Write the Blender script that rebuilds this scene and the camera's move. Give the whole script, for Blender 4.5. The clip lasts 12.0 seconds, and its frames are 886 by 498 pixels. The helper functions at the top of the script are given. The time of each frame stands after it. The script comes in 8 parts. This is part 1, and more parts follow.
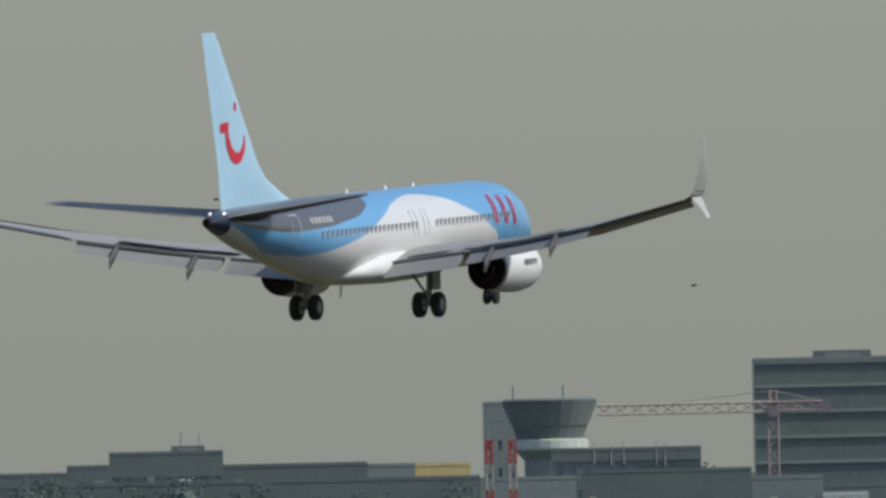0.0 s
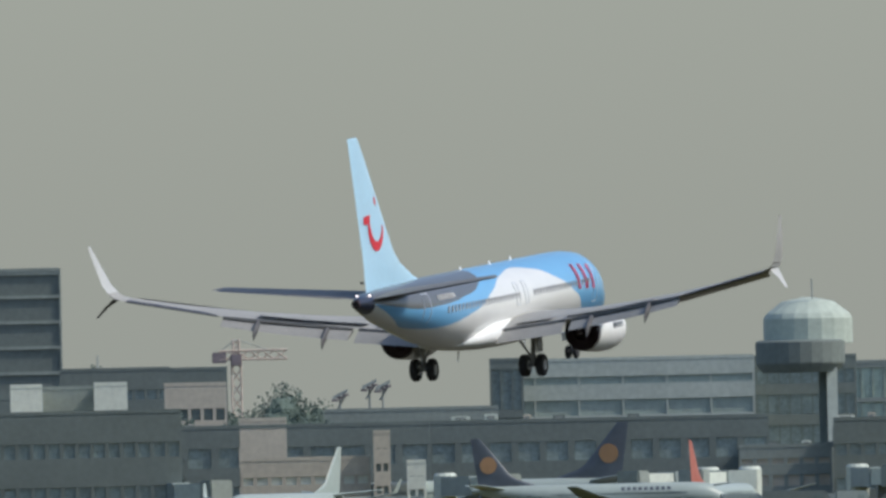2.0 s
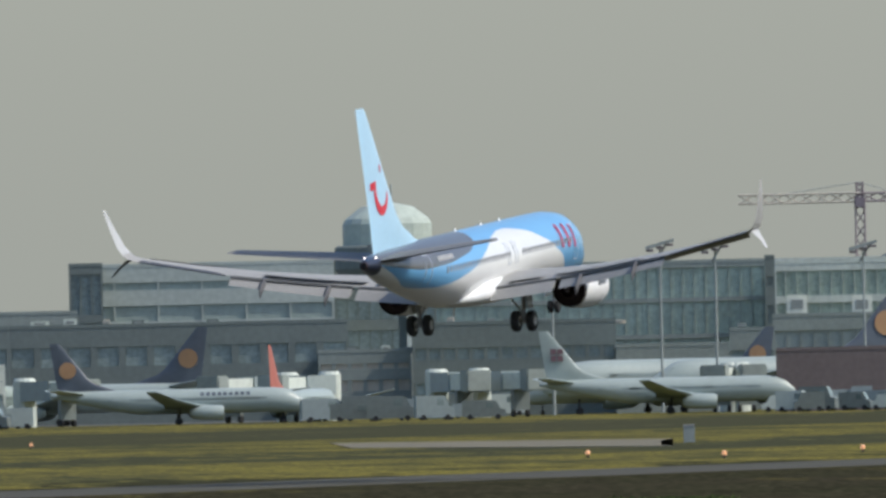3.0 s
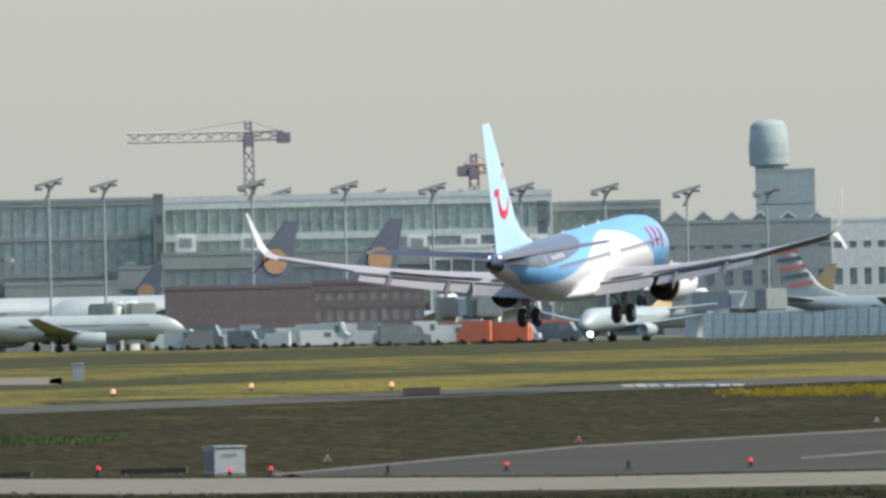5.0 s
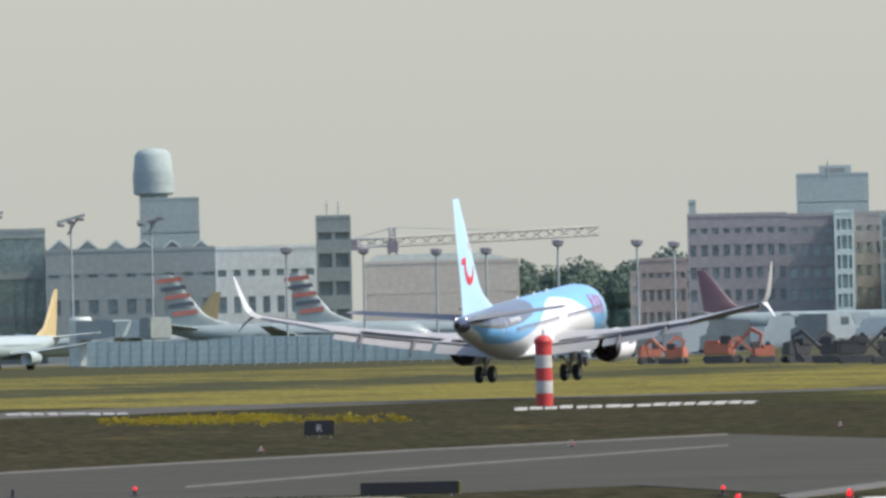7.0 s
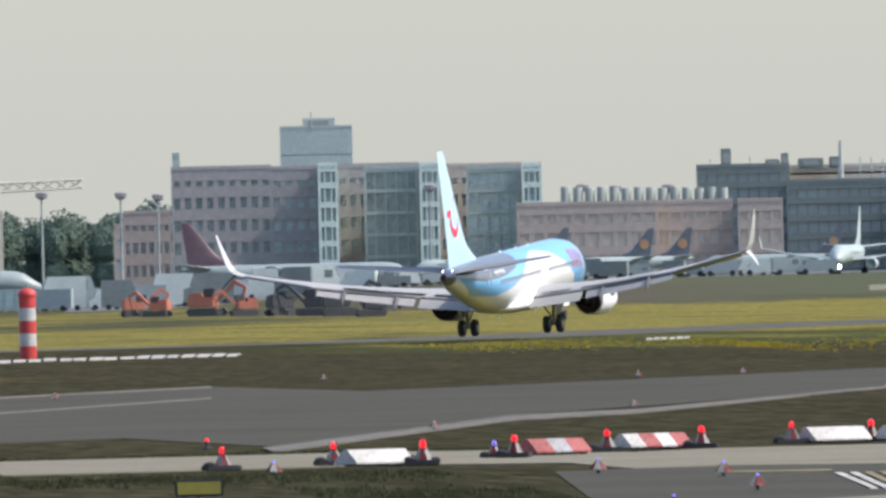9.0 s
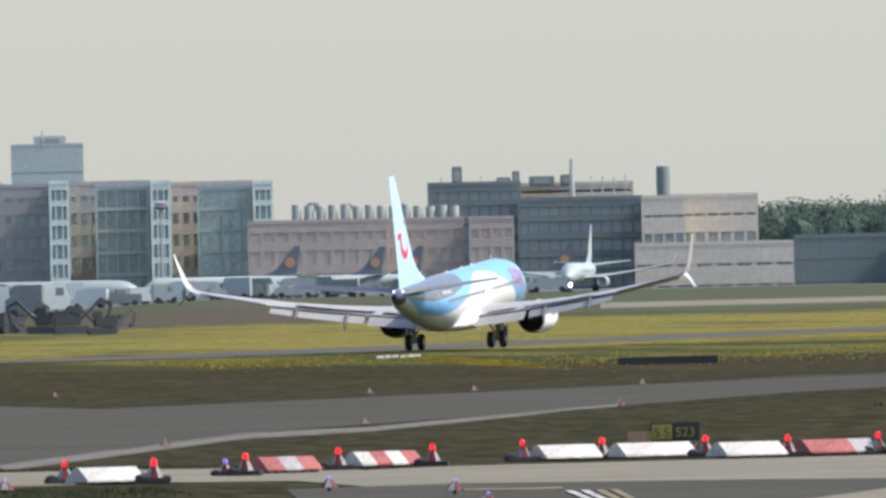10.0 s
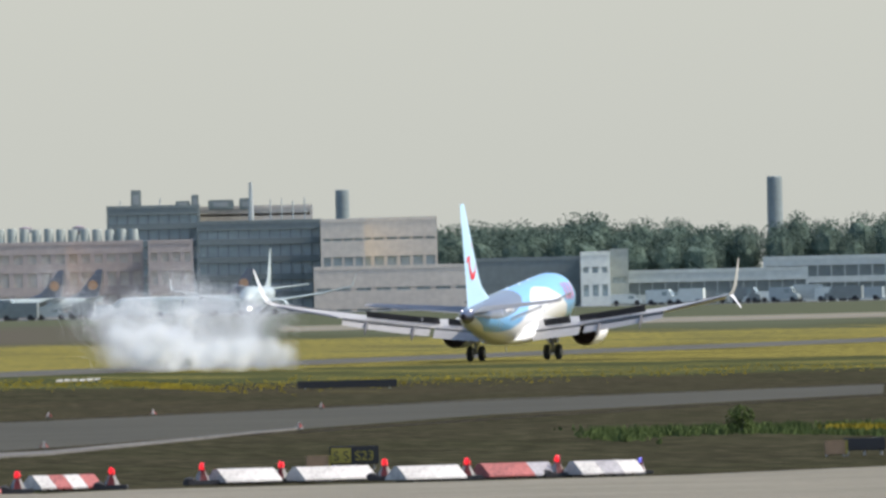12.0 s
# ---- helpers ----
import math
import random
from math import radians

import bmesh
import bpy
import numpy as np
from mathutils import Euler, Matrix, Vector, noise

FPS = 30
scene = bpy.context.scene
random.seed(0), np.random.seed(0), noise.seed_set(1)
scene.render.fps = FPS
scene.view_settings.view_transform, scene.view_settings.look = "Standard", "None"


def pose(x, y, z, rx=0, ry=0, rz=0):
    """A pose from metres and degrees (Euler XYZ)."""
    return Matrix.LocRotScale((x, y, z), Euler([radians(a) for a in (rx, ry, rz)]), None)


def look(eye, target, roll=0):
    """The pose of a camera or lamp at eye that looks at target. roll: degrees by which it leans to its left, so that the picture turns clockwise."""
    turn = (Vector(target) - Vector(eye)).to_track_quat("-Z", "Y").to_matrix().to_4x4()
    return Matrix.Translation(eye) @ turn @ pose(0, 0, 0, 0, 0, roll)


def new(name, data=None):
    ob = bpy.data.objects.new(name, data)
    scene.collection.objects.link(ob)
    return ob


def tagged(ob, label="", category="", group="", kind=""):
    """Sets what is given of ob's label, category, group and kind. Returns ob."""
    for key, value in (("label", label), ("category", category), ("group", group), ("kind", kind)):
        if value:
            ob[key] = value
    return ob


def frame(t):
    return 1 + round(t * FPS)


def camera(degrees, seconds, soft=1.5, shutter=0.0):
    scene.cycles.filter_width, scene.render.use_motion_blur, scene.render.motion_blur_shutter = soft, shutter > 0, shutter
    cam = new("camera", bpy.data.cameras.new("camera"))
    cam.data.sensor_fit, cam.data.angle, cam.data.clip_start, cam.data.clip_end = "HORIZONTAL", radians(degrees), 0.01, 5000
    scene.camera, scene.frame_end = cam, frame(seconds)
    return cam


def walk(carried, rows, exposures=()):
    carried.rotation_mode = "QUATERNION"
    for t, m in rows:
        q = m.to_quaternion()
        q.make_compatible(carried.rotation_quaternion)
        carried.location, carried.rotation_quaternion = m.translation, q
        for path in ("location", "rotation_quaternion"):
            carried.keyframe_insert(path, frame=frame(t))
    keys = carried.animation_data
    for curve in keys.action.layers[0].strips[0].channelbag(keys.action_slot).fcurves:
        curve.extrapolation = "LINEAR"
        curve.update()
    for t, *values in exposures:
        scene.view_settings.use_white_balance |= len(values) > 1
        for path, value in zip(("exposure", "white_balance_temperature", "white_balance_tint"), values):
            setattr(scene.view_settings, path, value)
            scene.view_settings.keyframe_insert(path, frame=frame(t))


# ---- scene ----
import itertools

ROLL = -1.29
EYE_Z = 5.3
cam = camera(2.364, 12.0, soft=3.0)
# seconds, azimuth to the right of +y, elevation of the lens axis; the eye never moves
PAN = (
    (0.0, 0.0205, 0.9099),
    (0.5, 0.6087, 0.8521),
    (1.0, 1.2485, 0.7374),
    (1.5, 1.8085, 0.7007),
    (2.0, 2.4522, 0.6274),
    (2.5, 3.0016, 0.3858),
    (2.7, 3.2453, 0.3607),
    (4.3, 4.5771, 0.2463),
    (4.5, 4.7428, 0.1717),
    (5.0, 5.1962, 0.1494),
    (5.5, 5.5487, 0.0676),
    (6.0, 6.0042, 0.1418),
    (6.5, 6.4293, 0.1367),
    (7.0, 6.8406, 0.1893),
    (7.2, 7.0361, 0.1698),
    (8.8, 8.0088, 0.0433),
    (9.0, 8.2151, 0.0326),
    (9.5, 8.5436, 0.0870),
    (10.0, 8.9336, 0.0647),
    (10.5, 9.2399, -0.0583),
    (11.0, 9.4723, 0.0179),
    (11.5, 9.6760, 0.0932),
    (12.0, 9.7910, 0.1087),
)


def aim(az, el):
    a, e = radians(az), radians(el)
    return look((0, 0, EYE_Z), (1000 * math.sin(a), 1000 * math.cos(a), EYE_Z + 1000 * math.tan(e)), ROLL)


walk(cam, [(t, aim(az, el)) for t, az, el in PAN],
     exposures=((0.0, -0.26, 6500, 9), (1.5, -0.10, 6500, 8), (2.5, 0.06, 6500, 9), (4.3, 0.45, 6560, 12), (5.5, 0.76, 6580, 12), (7.0, 0.72, 6600, 13), (9.0, 0.86, 6580, 14), (10.5, 0.88, 6580, 14), (12.0, 0.80, 6580, 13)))

# ---- light ----
SUN_AZ, SUN_EL = 106.0, 47.0
world = bpy.data.worlds.new("hazy_sky")
scene.world = world
world.use_nodes = True
wn = world.node_tree.nodes
sky = wn.new("ShaderNodeTexSky")
sky.sky_type = "NISHITA"
sky.sun_disc = False
sky.sun_elevation, sky.sun_rotation = radians(SUN_EL), radians(SUN_AZ)
sky.air_density, sky.dust_density, sky.ozone_density = 1.0, 1.6, 1.0
tint = wn.new("ShaderNodeMix")
tint.data_type, tint.blend_type = "RGBA", "MULTIPLY"
tint.inputs["Factor"].default_value = 1.0
tint.inputs["B"].default_value = (0.922, 0.965, 1.02, 1)
world.node_tree.links.new(sky.outputs[0], tint.inputs["A"])
# pale haze over the lowest degrees of the sky
height = wn.new("ShaderNodeSeparateXYZ")
world.node_tree.links.new(wn.new("ShaderNodeTexCoord").outputs["Generated"], height.inputs[0])
fade = wn.new("ShaderNodeMapRange")
fade.inputs["From Min"].default_value, fade.inputs["From Max"].default_value = 0.0, 0.2
fade.inputs["To Min"].default_value, fade.inputs["To Max"].default_value = 0.8, 0.0
world.node_tree.links.new(height.outputs[2], fade.inputs["Value"])
haze = wn.new("ShaderNodeMix")
haze.data_type = "RGBA"
haze.inputs["B"].default_value = (2.27, 2.39, 2.20, 1)
world.node_tree.links.new(fade.outputs[0], haze.inputs["Factor"])
world.node_tree.links.new(tint.outputs["Result"], haze.inputs["A"])
world.node_tree.links.new(haze.outputs["Result"], wn["Background"].inputs["Color"])
wn["Background"].inputs["Strength"].default_value = 0.15
sun = new("sun", bpy.data.lights.new("sun", "SUN"))
sun.data.energy, sun.data.angle, sun.data.color = 2.75, radians(0.6), (1.0, 0.95, 0.86)
sa, se = radians(SUN_AZ), radians(SUN_EL)
sun.matrix_world = look((0, 0, 0), (-math.sin(sa) * math.cos(se), -math.cos(sa) * math.cos(se), -math.sin(se)))


# ---- materials ----
def mat(name, color, rough=0.6, metal=0.0, vary=0.12, scale=0.5, bump=0.0, fine=8.0, rand=0.0, emit=0.0, coat=0.0, spec=0.5):
    """A node material: colour with stains at two scales, fine relief; scale in cycles a metre."""
    m = bpy.data.materials.new(name)
    m.use_nodes = True
    n, l = m.node_tree.nodes, m.node_tree.links
    b = n["Principled BSDF"]
    b.inputs["Roughness"].default_value, b.inputs["Metallic"].default_value = rough, metal
    b.inputs["Coat Weight"].default_value = coat
    b.inputs["Specular IOR Level"].default_value = spec
    pos = n.new("ShaderNodeTexCoord").outputs["Object"]
    big, small = n.new("ShaderNodeTexNoise"), n.new("ShaderNodeTexNoise")
    big.inputs["Scale"].default_value, small.inputs["Scale"].default_value = scale, fine * scale
    big.inputs["Detail"].default_value = 4
    l.new(pos, big.inputs["Vector"])
    l.new(pos, small.inputs["Vector"])
    add = n.new("ShaderNodeMath")
    add.operation = "ADD"
    l.new(big.outputs["Fac"], add.inputs[0])
    l.new(small.outputs["Fac"], add.inputs[1])
    rng = n.new("ShaderNodeMapRange")
    rng.inputs["From Min"].default_value, rng.inputs["From Max"].default_value = 0.7, 1.3
    rng.inputs["To Min"].default_value, rng.inputs["To Max"].default_value = 1 - vary, 1 + vary
    l.new(add.outputs[0], rng.inputs["Value"])
    fac = rng.outputs["Result"]
    if rand:
        info, mr, mu = n.new("ShaderNodeObjectInfo"), n.new("ShaderNodeMapRange"), n.new("ShaderNodeMath")
        mr.inputs["To Min"].default_value, mr.inputs["To Max"].default_value = 1 - rand, 1 + rand
        mu.operation = "MULTIPLY"
        l.new(info.outputs["Random"], mr.inputs["Value"])
        l.new(mr.outputs["Result"], mu.inputs[0])
        l.new(fac, mu.inputs[1])
        fac = mu.outputs[0]
    mul = n.new("ShaderNodeVectorMath")
    mul.operation = "SCALE"
    mul.inputs[0].default_value = color[:3]
    l.new(fac, mul.inputs["Scale"])
    l.new(mul.outputs[0], b.inputs["Base Color"])
    if bump:
        bp = n.new("ShaderNodeBump")
        bp.inputs["Strength"].default_value, bp.inputs["Distance"].default_value = bump, 0.05
        l.new(small.outputs["Fac"], bp.inputs["Height"])
        l.new(bp.outputs[0], b.inputs["Normal"])
    if emit:
        b.inputs["Emission Color"].default_value = (*color[:3], 1)
        b.inputs["Emission Strength"].default_value = emit
    return m


def ramp(n, l, value, stops, mode="LINEAR"):
    """A curve through (position 0..1, value) stops."""
    r = n.new("ShaderNodeValToRGB")
    r.color_ramp.interpolation = mode
    e = r.color_ramp.elements
    while len(e) < len(stops):
        e.new(0.5)
    for el, (p, v) in zip(e, stops):
        el.position = p
        el.color = (v, v, v, 1) if not hasattr(v, "__len__") else (*v, 1)
    l.new(value, r.inputs["Fac"])
    return r.outputs["Color"]


def calc(n, l, op, a, b=None):
    m = n.new("ShaderNodeMath")
    m.operation = op
    for i, v in enumerate((a, b)):
        if v is None:
            continue
        if isinstance(v, (int, float)):
            m.inputs[i].default_value = v
        else:
            l.new(v, m.inputs[i])
    return m.outputs[0]


def blend(n, l, fac, a, b):
    m = n.new("ShaderNodeMix")
    m.data_type = "RGBA"
    l.new(fac, m.inputs["Factor"])
    for key, v in (("A", a), ("B", b)):
        if isinstance(v, tuple):
            m.inputs[key].default_value = (*v[:3], 1)
        else:
            l.new(v, m.inputs[key])
    return m.outputs["Result"]


def noise_at(n, l, pos, scale, detail=3.0):
    t = n.new("ShaderNodeTexNoise")
    t.inputs["Scale"].default_value, t.inputs["Detail"].default_value = scale, detail
    l.new(pos, t.inputs["Vector"])
    return t.outputs["Fac"]


def ease(k):
    k = min(max(k, 0.0), 1.0)
    return k * k * (3 - 2 * k)


def rise(az, d):
    """Height of the ground: flat, but for a low swell under the far apron past the touchdown zone."""
    return 2.6 * ease((az - 7.3) / 1.1) * ease((d - 2000) / 650) * ease((16.0 - az) / 3.0)


def rise_at(x, y):
    return rise(math.degrees(math.atan2(x, y)), math.hypot(x, y))


HEADING = radians(19.96)
AHEAD = Vector((math.sin(HEADING), math.cos(HEADING), 0))
ASIDE = Vector((-math.cos(HEADING), math.sin(HEADING), 0))


def meadow_material():
    """Airfield grass: dry and green patches and strips of yellow flowers that run along the runway."""
    m = bpy.data.materials.new("airfield_grass")
    m.use_nodes = True
    n, l = m.node_tree.nodes, m.node_tree.links
    b = n["Principled BSDF"]
    b.inputs["Roughness"].default_value = 0.95
    b.inputs["Specular IOR Level"].default_value = 0.0
    pos = n.new("ShaderNodeNewGeometry").outputs["Position"]
    dots = []
    for axis in (ASIDE, AHEAD):
        d = n.new("ShaderNodeVectorMath")
        d.operation = "DOT_PRODUCT"
        d.inputs[1].default_value = axis
        l.new(pos, d.inputs[0])
        dots.append(d.outputs["Value"])
    lat, along = dots
    sep = n.new("ShaderNodeSeparateXYZ")
    l.new(pos, sep.inputs[0])

    def stretched(kx, ky, detail=4):
        c = n.new("ShaderNodeCombineXYZ")
        l.new(calc(n, l, "MULTIPLY", sep.outputs[0], kx), c.inputs[0])
        l.new(calc(n, l, "MULTIPLY", sep.outputs[1], ky), c.inputs[1])
        return noise_at(n, l, c.outputs[0], 1.0, detail)

    # past the touchdown point the bands swing with the runway
    swing = n.new("ShaderNodeMapRange")
    swing.inputs["From Min"].default_value, swing.inputs["From Max"].default_value = 1360.0, 1420.0
    l.new(along, swing.inputs["Value"])
    lat = calc(n, l, "MULTIPLY", lat, calc(n, l, "ADD", calc(n, l, "MULTIPLY", swing.outputs[0], 0.093), 1.0))

    # east of the touchdown zone one broad strip of flowers ends in bare brown and green ground
    side = n.new("ShaderNodeMapRange")
    side.inputs["From Min"].default_value, side.inputs["From Max"].default_value = 0.131, 0.147
    l.new(calc(n, l, "DIVIDE", sep.outputs[0], sep.outputs[1]), side.inputs["Value"])
    east = side.outputs[0]

    # tussocks lie in long shallow drifts
    streak = stretched(0.06, 0.012, 5)
    patch = stretched(0.5, 0.035, 4)
    tuft = stretched(2.6, 0.22, 3)
    wob = calc(n, l, "ADD", lat, calc(n, l, "MULTIPLY", calc(n, l, "SUBTRACT", calc(n, l, "ADD", streak, calc(n, l, "MULTIPLY", patch, 0.6)), 0.8), 70.0))
    u = calc(n, l, "DIVIDE", wob, 1200.0)
    # share of yellow flowers by the distance from the line of sight along the runway
    yellow = ramp(n, l, u, [(0.0, 0.0), (0.165, 0.0), (0.175, 0.12), (0.205, 0.15), (0.215, 0.1), (0.28, 0.2), (0.29, 0.62), (0.365, 0.62), (0.38, 0.18), (0.415, 0.18), (0.43, 0.46), (0.52, 0.46), (0.54, 0.08), (0.65, 0.08), (0.675, 0.5), (0.81, 0.5), (0.85, 0.3), (1.0, 0.2)])
    bloom = ramp(n, l, u, [(0.17, 0.0), (0.215, 0.42), (0.268, 0.42), (0.285, 0.1)])
    yellow = calc(n, l, "ADD", yellow, calc(n, l, "MULTIPLY", bloom, swing.outputs[0]))
    deep = calc(n, l, "ADD", sep.outputs[1], calc(n, l, "MULTIPLY", calc(n, l, "SUBTRACT", streak, 0.5), 260.0))
    v = calc(n, l, "DIVIDE", deep, 4000.0)
    broad = ramp(n, l, v, [(0.300, 0.05), (0.318, 0.36), (0.343, 0.42), (0.362, 0.35), (0.378, 0.74), (0.535, 0.74), (0.552, 0.02), (1.0, 0.0)])
    gate = n.new("ShaderNodeMapRange")
    gate.inputs["From Min"].default_value, gate.inputs["From Max"].default_value = 1190.0, 1240.0
    l.new(sep.outputs[1], gate.inputs["Value"])
    zone = calc(n, l, "MULTIPLY", east, gate.outputs[0])
    yellow = calc(n, l, "ADD", calc(n, l, "MULTIPLY", yellow, calc(n, l, "SUBTRACT", 1.0, zone)), calc(n, l, "MULTIPLY", broad, zone))
    bare = calc(n, l, "MULTIPLY", zone, ramp(n, l, v, [(0.535, 0.0), (0.55, 1.0), (0.60, 1.0), (0.615, 0.0)]))
    bare = calc(n, l, "MULTIPLY", bare, ramp(n, l, calc(n, l, "DIVIDE", sep.outputs[0], sep.outputs[1]), [(0.150, 1.0), (0.163, 0.0)]))
    # far green ground, made lighter and greyer for the haze above it
    hazy_green = calc(n, l, "MULTIPLY", zone, ramp(n, l, v, [(0.535, 0.0), (0.56, 1.0)]))
    dry = ramp(n, l, u, [(0.0, 0.35), (0.10, 0.45), (0.14, 0.75), (0.2, 0.7), (0.235, 0.8), (0.28, 0.2), (0.38, 0.2), (0.42, 0.25), (0.52, 0.3), (0.55, 1.0), (0.65, 1.0), (0.68, 0.3), (1.0, 0.5)])
    grass = blend(n, l, ramp(n, l, patch, [(0.38, 0.0), (0.6, 1.0)]), (0.025, 0.025, 0.014), (0.045, 0.046, 0.024))
    grass = blend(n, l, calc(n, l, "MULTIPLY", dry, ramp(n, l, streak, [(0.3, 0.2), (0.65, 1.0)])), grass, (0.051, 0.043, 0.029))
    grass = blend(n, l, ramp(n, l, tuft, [(0.36, 0.8), (0.58, 0.0)]), grass, (0.019, 0.019, 0.012))
    verge = calc(n, l, "MULTIPLY", zone, ramp(n, l, v, [(0.302, 0.0), (0.318, 0.75), (0.36, 0.75), (0.375, 0.3)]))
    fleck = stretched(1.9, 0.16, 4)
    grass = blend(n, l, ramp(n, l, fleck, [(0.52, 0.0), (0.68, 0.6)]), grass, (0.088, 0.082, 0.050))
    grass = blend(n, l, verge, grass, (0.050, 0.060, 0.026))
    over = ramp(n, l, u, [(0.27, 0.0), (0.30, 0.6)])
    grass = blend(n, l, over, grass, (0.073, 0.078, 0.047))
    grass = blend(n, l, calc(n, l, "MULTIPLY", hazy_green, 0.8), grass, (0.082, 0.092, 0.058))
    grass = blend(n, l, calc(n, l, "MULTIPLY", bare, 0.85), grass, (0.083, 0.070, 0.057))
    spread = calc(n, l, "ADD", calc(n, l, "MULTIPLY", streak, 0.6), calc(n, l, "MULTIPLY", patch, 0.4))
    thr = ramp(n, l, calc(n, l, "ADD", yellow, calc(n, l, "MULTIPLY", calc(n, l, "SUBTRACT", spread, 0.5), 2.2)), [(0.35, 0.0), (0.75, 1.0)])
    dens = calc(n, l, "MULTIPLY", thr, ramp(n, l, tuft, [(0.36, 0.15), (0.6, 0.9)]))
    col = blend(n, l, dens, grass, (0.235, 0.198, 0.048))
    l.new(col, b.inputs["Base Color"])
    bp = n.new("ShaderNodeBump")
    bp.inputs["Strength"].default_value, bp.inputs["Distance"].default_value = 0.6, 0.15
    l.new(tuft, bp.inputs["Height"])
    l.new(bp.outputs[0], b.inputs["Normal"])
    return m


def livery_material():
    """Fuselage paint: pale blue above, a white wave from the belly, dark grey over the rear roof."""
    m = bpy.data.materials.new("airliner_livery")
    m.use_nodes = True
    n, l = m.node_tree.nodes, m.node_tree.links
    b = n["Principled BSDF"]
    b.inputs["Roughness"].default_value, b.inputs["Coat Weight"].default_value = 0.36, 0.55
    b.inputs["Coat Roughness"].default_value = 0.14
    sep = n.new("ShaderNodeSeparateXYZ")
    pos = n.new("ShaderNodeTexCoord").outputs["Object"]
    l.new(pos, sep.inputs[0])
    x, z = sep.outputs[0], sep.outputs[2]
    u = calc(n, l, "DIVIDE", calc(n, l, "ADD", x, 20.0), 40.0)
    white = [(-19, 4.9), (-15, 3.55), (-11.5, 2.95), (-7.5, 3.2), (-4, 3.8), (-1.2, 4.55), (1.5, 5.0), (4.5, 5.02), (7.5, 4.55), (10.2, 3.7), (12, 2.8), (15, 1.2), (19.5, 0.6)]
    edge = ramp(n, l, u, [((a + 20) / 40, c / 6) for a, c in white], "CARDINAL")
    is_white = calc(n, l, "LESS_THAN", calc(n, l, "DIVIDE", z, 6.0), edge)
    dark = [(-19, 4.75), (-14, 4.1), (-10, 4.05), (-7.5, 4.2), (-4.5, 4.5), (-2.9, 4.95), (-2.1, 5.6), (20, 6.0)]
    edge2 = ramp(n, l, u, [((a + 20) / 40, c / 6) for a, c in dark], "CARDINAL")
    is_dark = calc(n, l, "GREATER_THAN", calc(n, l, "DIVIDE", z, 6.0), edge2)
    grime = noise_at(n, l, pos, 0.9, 4)
    blue = blend(n, l, grime, (0.14, 0.385, 0.66), (0.165, 0.43, 0.70))
    pale = blend(n, l, grime, (0.70, 0.70, 0.68), (0.80, 0.80, 0.78))
    col = blend(n, l, is_white, blue, pale)
    col = blend(n, l, is_dark, col, (0.105, 0.105, 0.107))
    col = blend(n, l, calc(n, l, "LESS_THAN", x, -17.75), col, (0.012, 0.018, 0.04))
    l.new(col, b.inputs["Base Color"])
    return m


M = {
    "grass": meadow_material(),
    "livery": livery_material(),
    "fin_blue": mat("fin_pale_blue_paint", (0.43, 0.67, 0.84), 0.35, vary=0.04, coat=0.3),
    "red": mat("red_paint", (0.62, 0.03, 0.05), 0.5, vary=0.06),
    "pink": mat("pink_red_paint", (0.66, 0.17, 0.30), 0.5, vary=0.06),
    "wing": mat("wing_grey_paint", (0.34, 0.335, 0.315), 0.6, vary=0.08, scale=0.8),
    "wing_dark": mat("wing_edge_dark", (0.06, 0.06, 0.065), 0.5),
    "white": mat("white_paint", (0.80, 0.80, 0.78), 0.4, vary=0.05),
    "winglet": mat("winglet_paint", (0.50, 0.50, 0.48), 0.4, vary=0.05),
    "metal": mat("bare_metal", (0.55, 0.54, 0.52), 0.3, 0.9),
    "exhaust": mat("burnt_exhaust_metal", (0.035, 0.02, 0.024), 0.6, 0.2),
    "black": mat("black_interior", (0.012, 0.012, 0.013), 0.7),
    "tyre": mat("tyre_rubber", (0.022, 0.022, 0.023), 0.8, vary=0.2),
    "gear": mat("gear_grey", (0.30, 0.30, 0.30), 0.45, 0.3),
    "window": mat("cabin_window", (0.36, 0.37, 0.39), 0.3),
    "lamp_white": mat("tail_light_glow", (1.0, 0.86, 0.82), 0.3, emit=2.5),
    "asphalt": mat("taxiway_asphalt", (0.055, 0.052, 0.037), 0.9, vary=0.22, scale=0.08, fine=30, spec=0.08),
    "runway": mat("runway_asphalt", (0.080, 0.076, 0.060), 0.85, vary=0.2, scale=0.06, fine=30, spec=0.08),
    "concrete": mat("pale_concrete", (0.176, 0.160, 0.116), 0.9, vary=0.2, scale=0.15, fine=14, spec=0.08),
    "apron": mat("apron_concrete", (0.115, 0.120, 0.112), 0.9, vary=0.15, scale=0.02, fine=20, spec=0.08),
    "mark_white": mat("worn_white_marking", (0.36, 0.35, 0.31), 0.8, vary=0.55, scale=0.35, spec=0.08),
    "mark_pale": mat("faded_pale_marking", (0.130, 0.122, 0.104), 0.85, vary=0.3, scale=0.3, spec=0.08),
    "mark_yellow": mat("worn_yellow_marking", (0.19, 0.16, 0.09), 0.8, vary=0.25, scale=0.6, spec=0.08),
}


# ---- building blocks ----
def part(name, bm, material, parent=None, label="", smooth=False):
    me = bpy.data.meshes.new(name)
    bm.normal_update()
    bm.to_mesh(me)
    bm.free()
    me.materials.append(M[material] if isinstance(material, str) else material)
    if smooth:
        for p in me.polygons:
            p.use_smooth = True
        me.set_sharp_from_angle(angle=radians(42))
    ob = new(name, me)
    ob.parent = parent
    if label:
        ob["label"] = label
    return ob


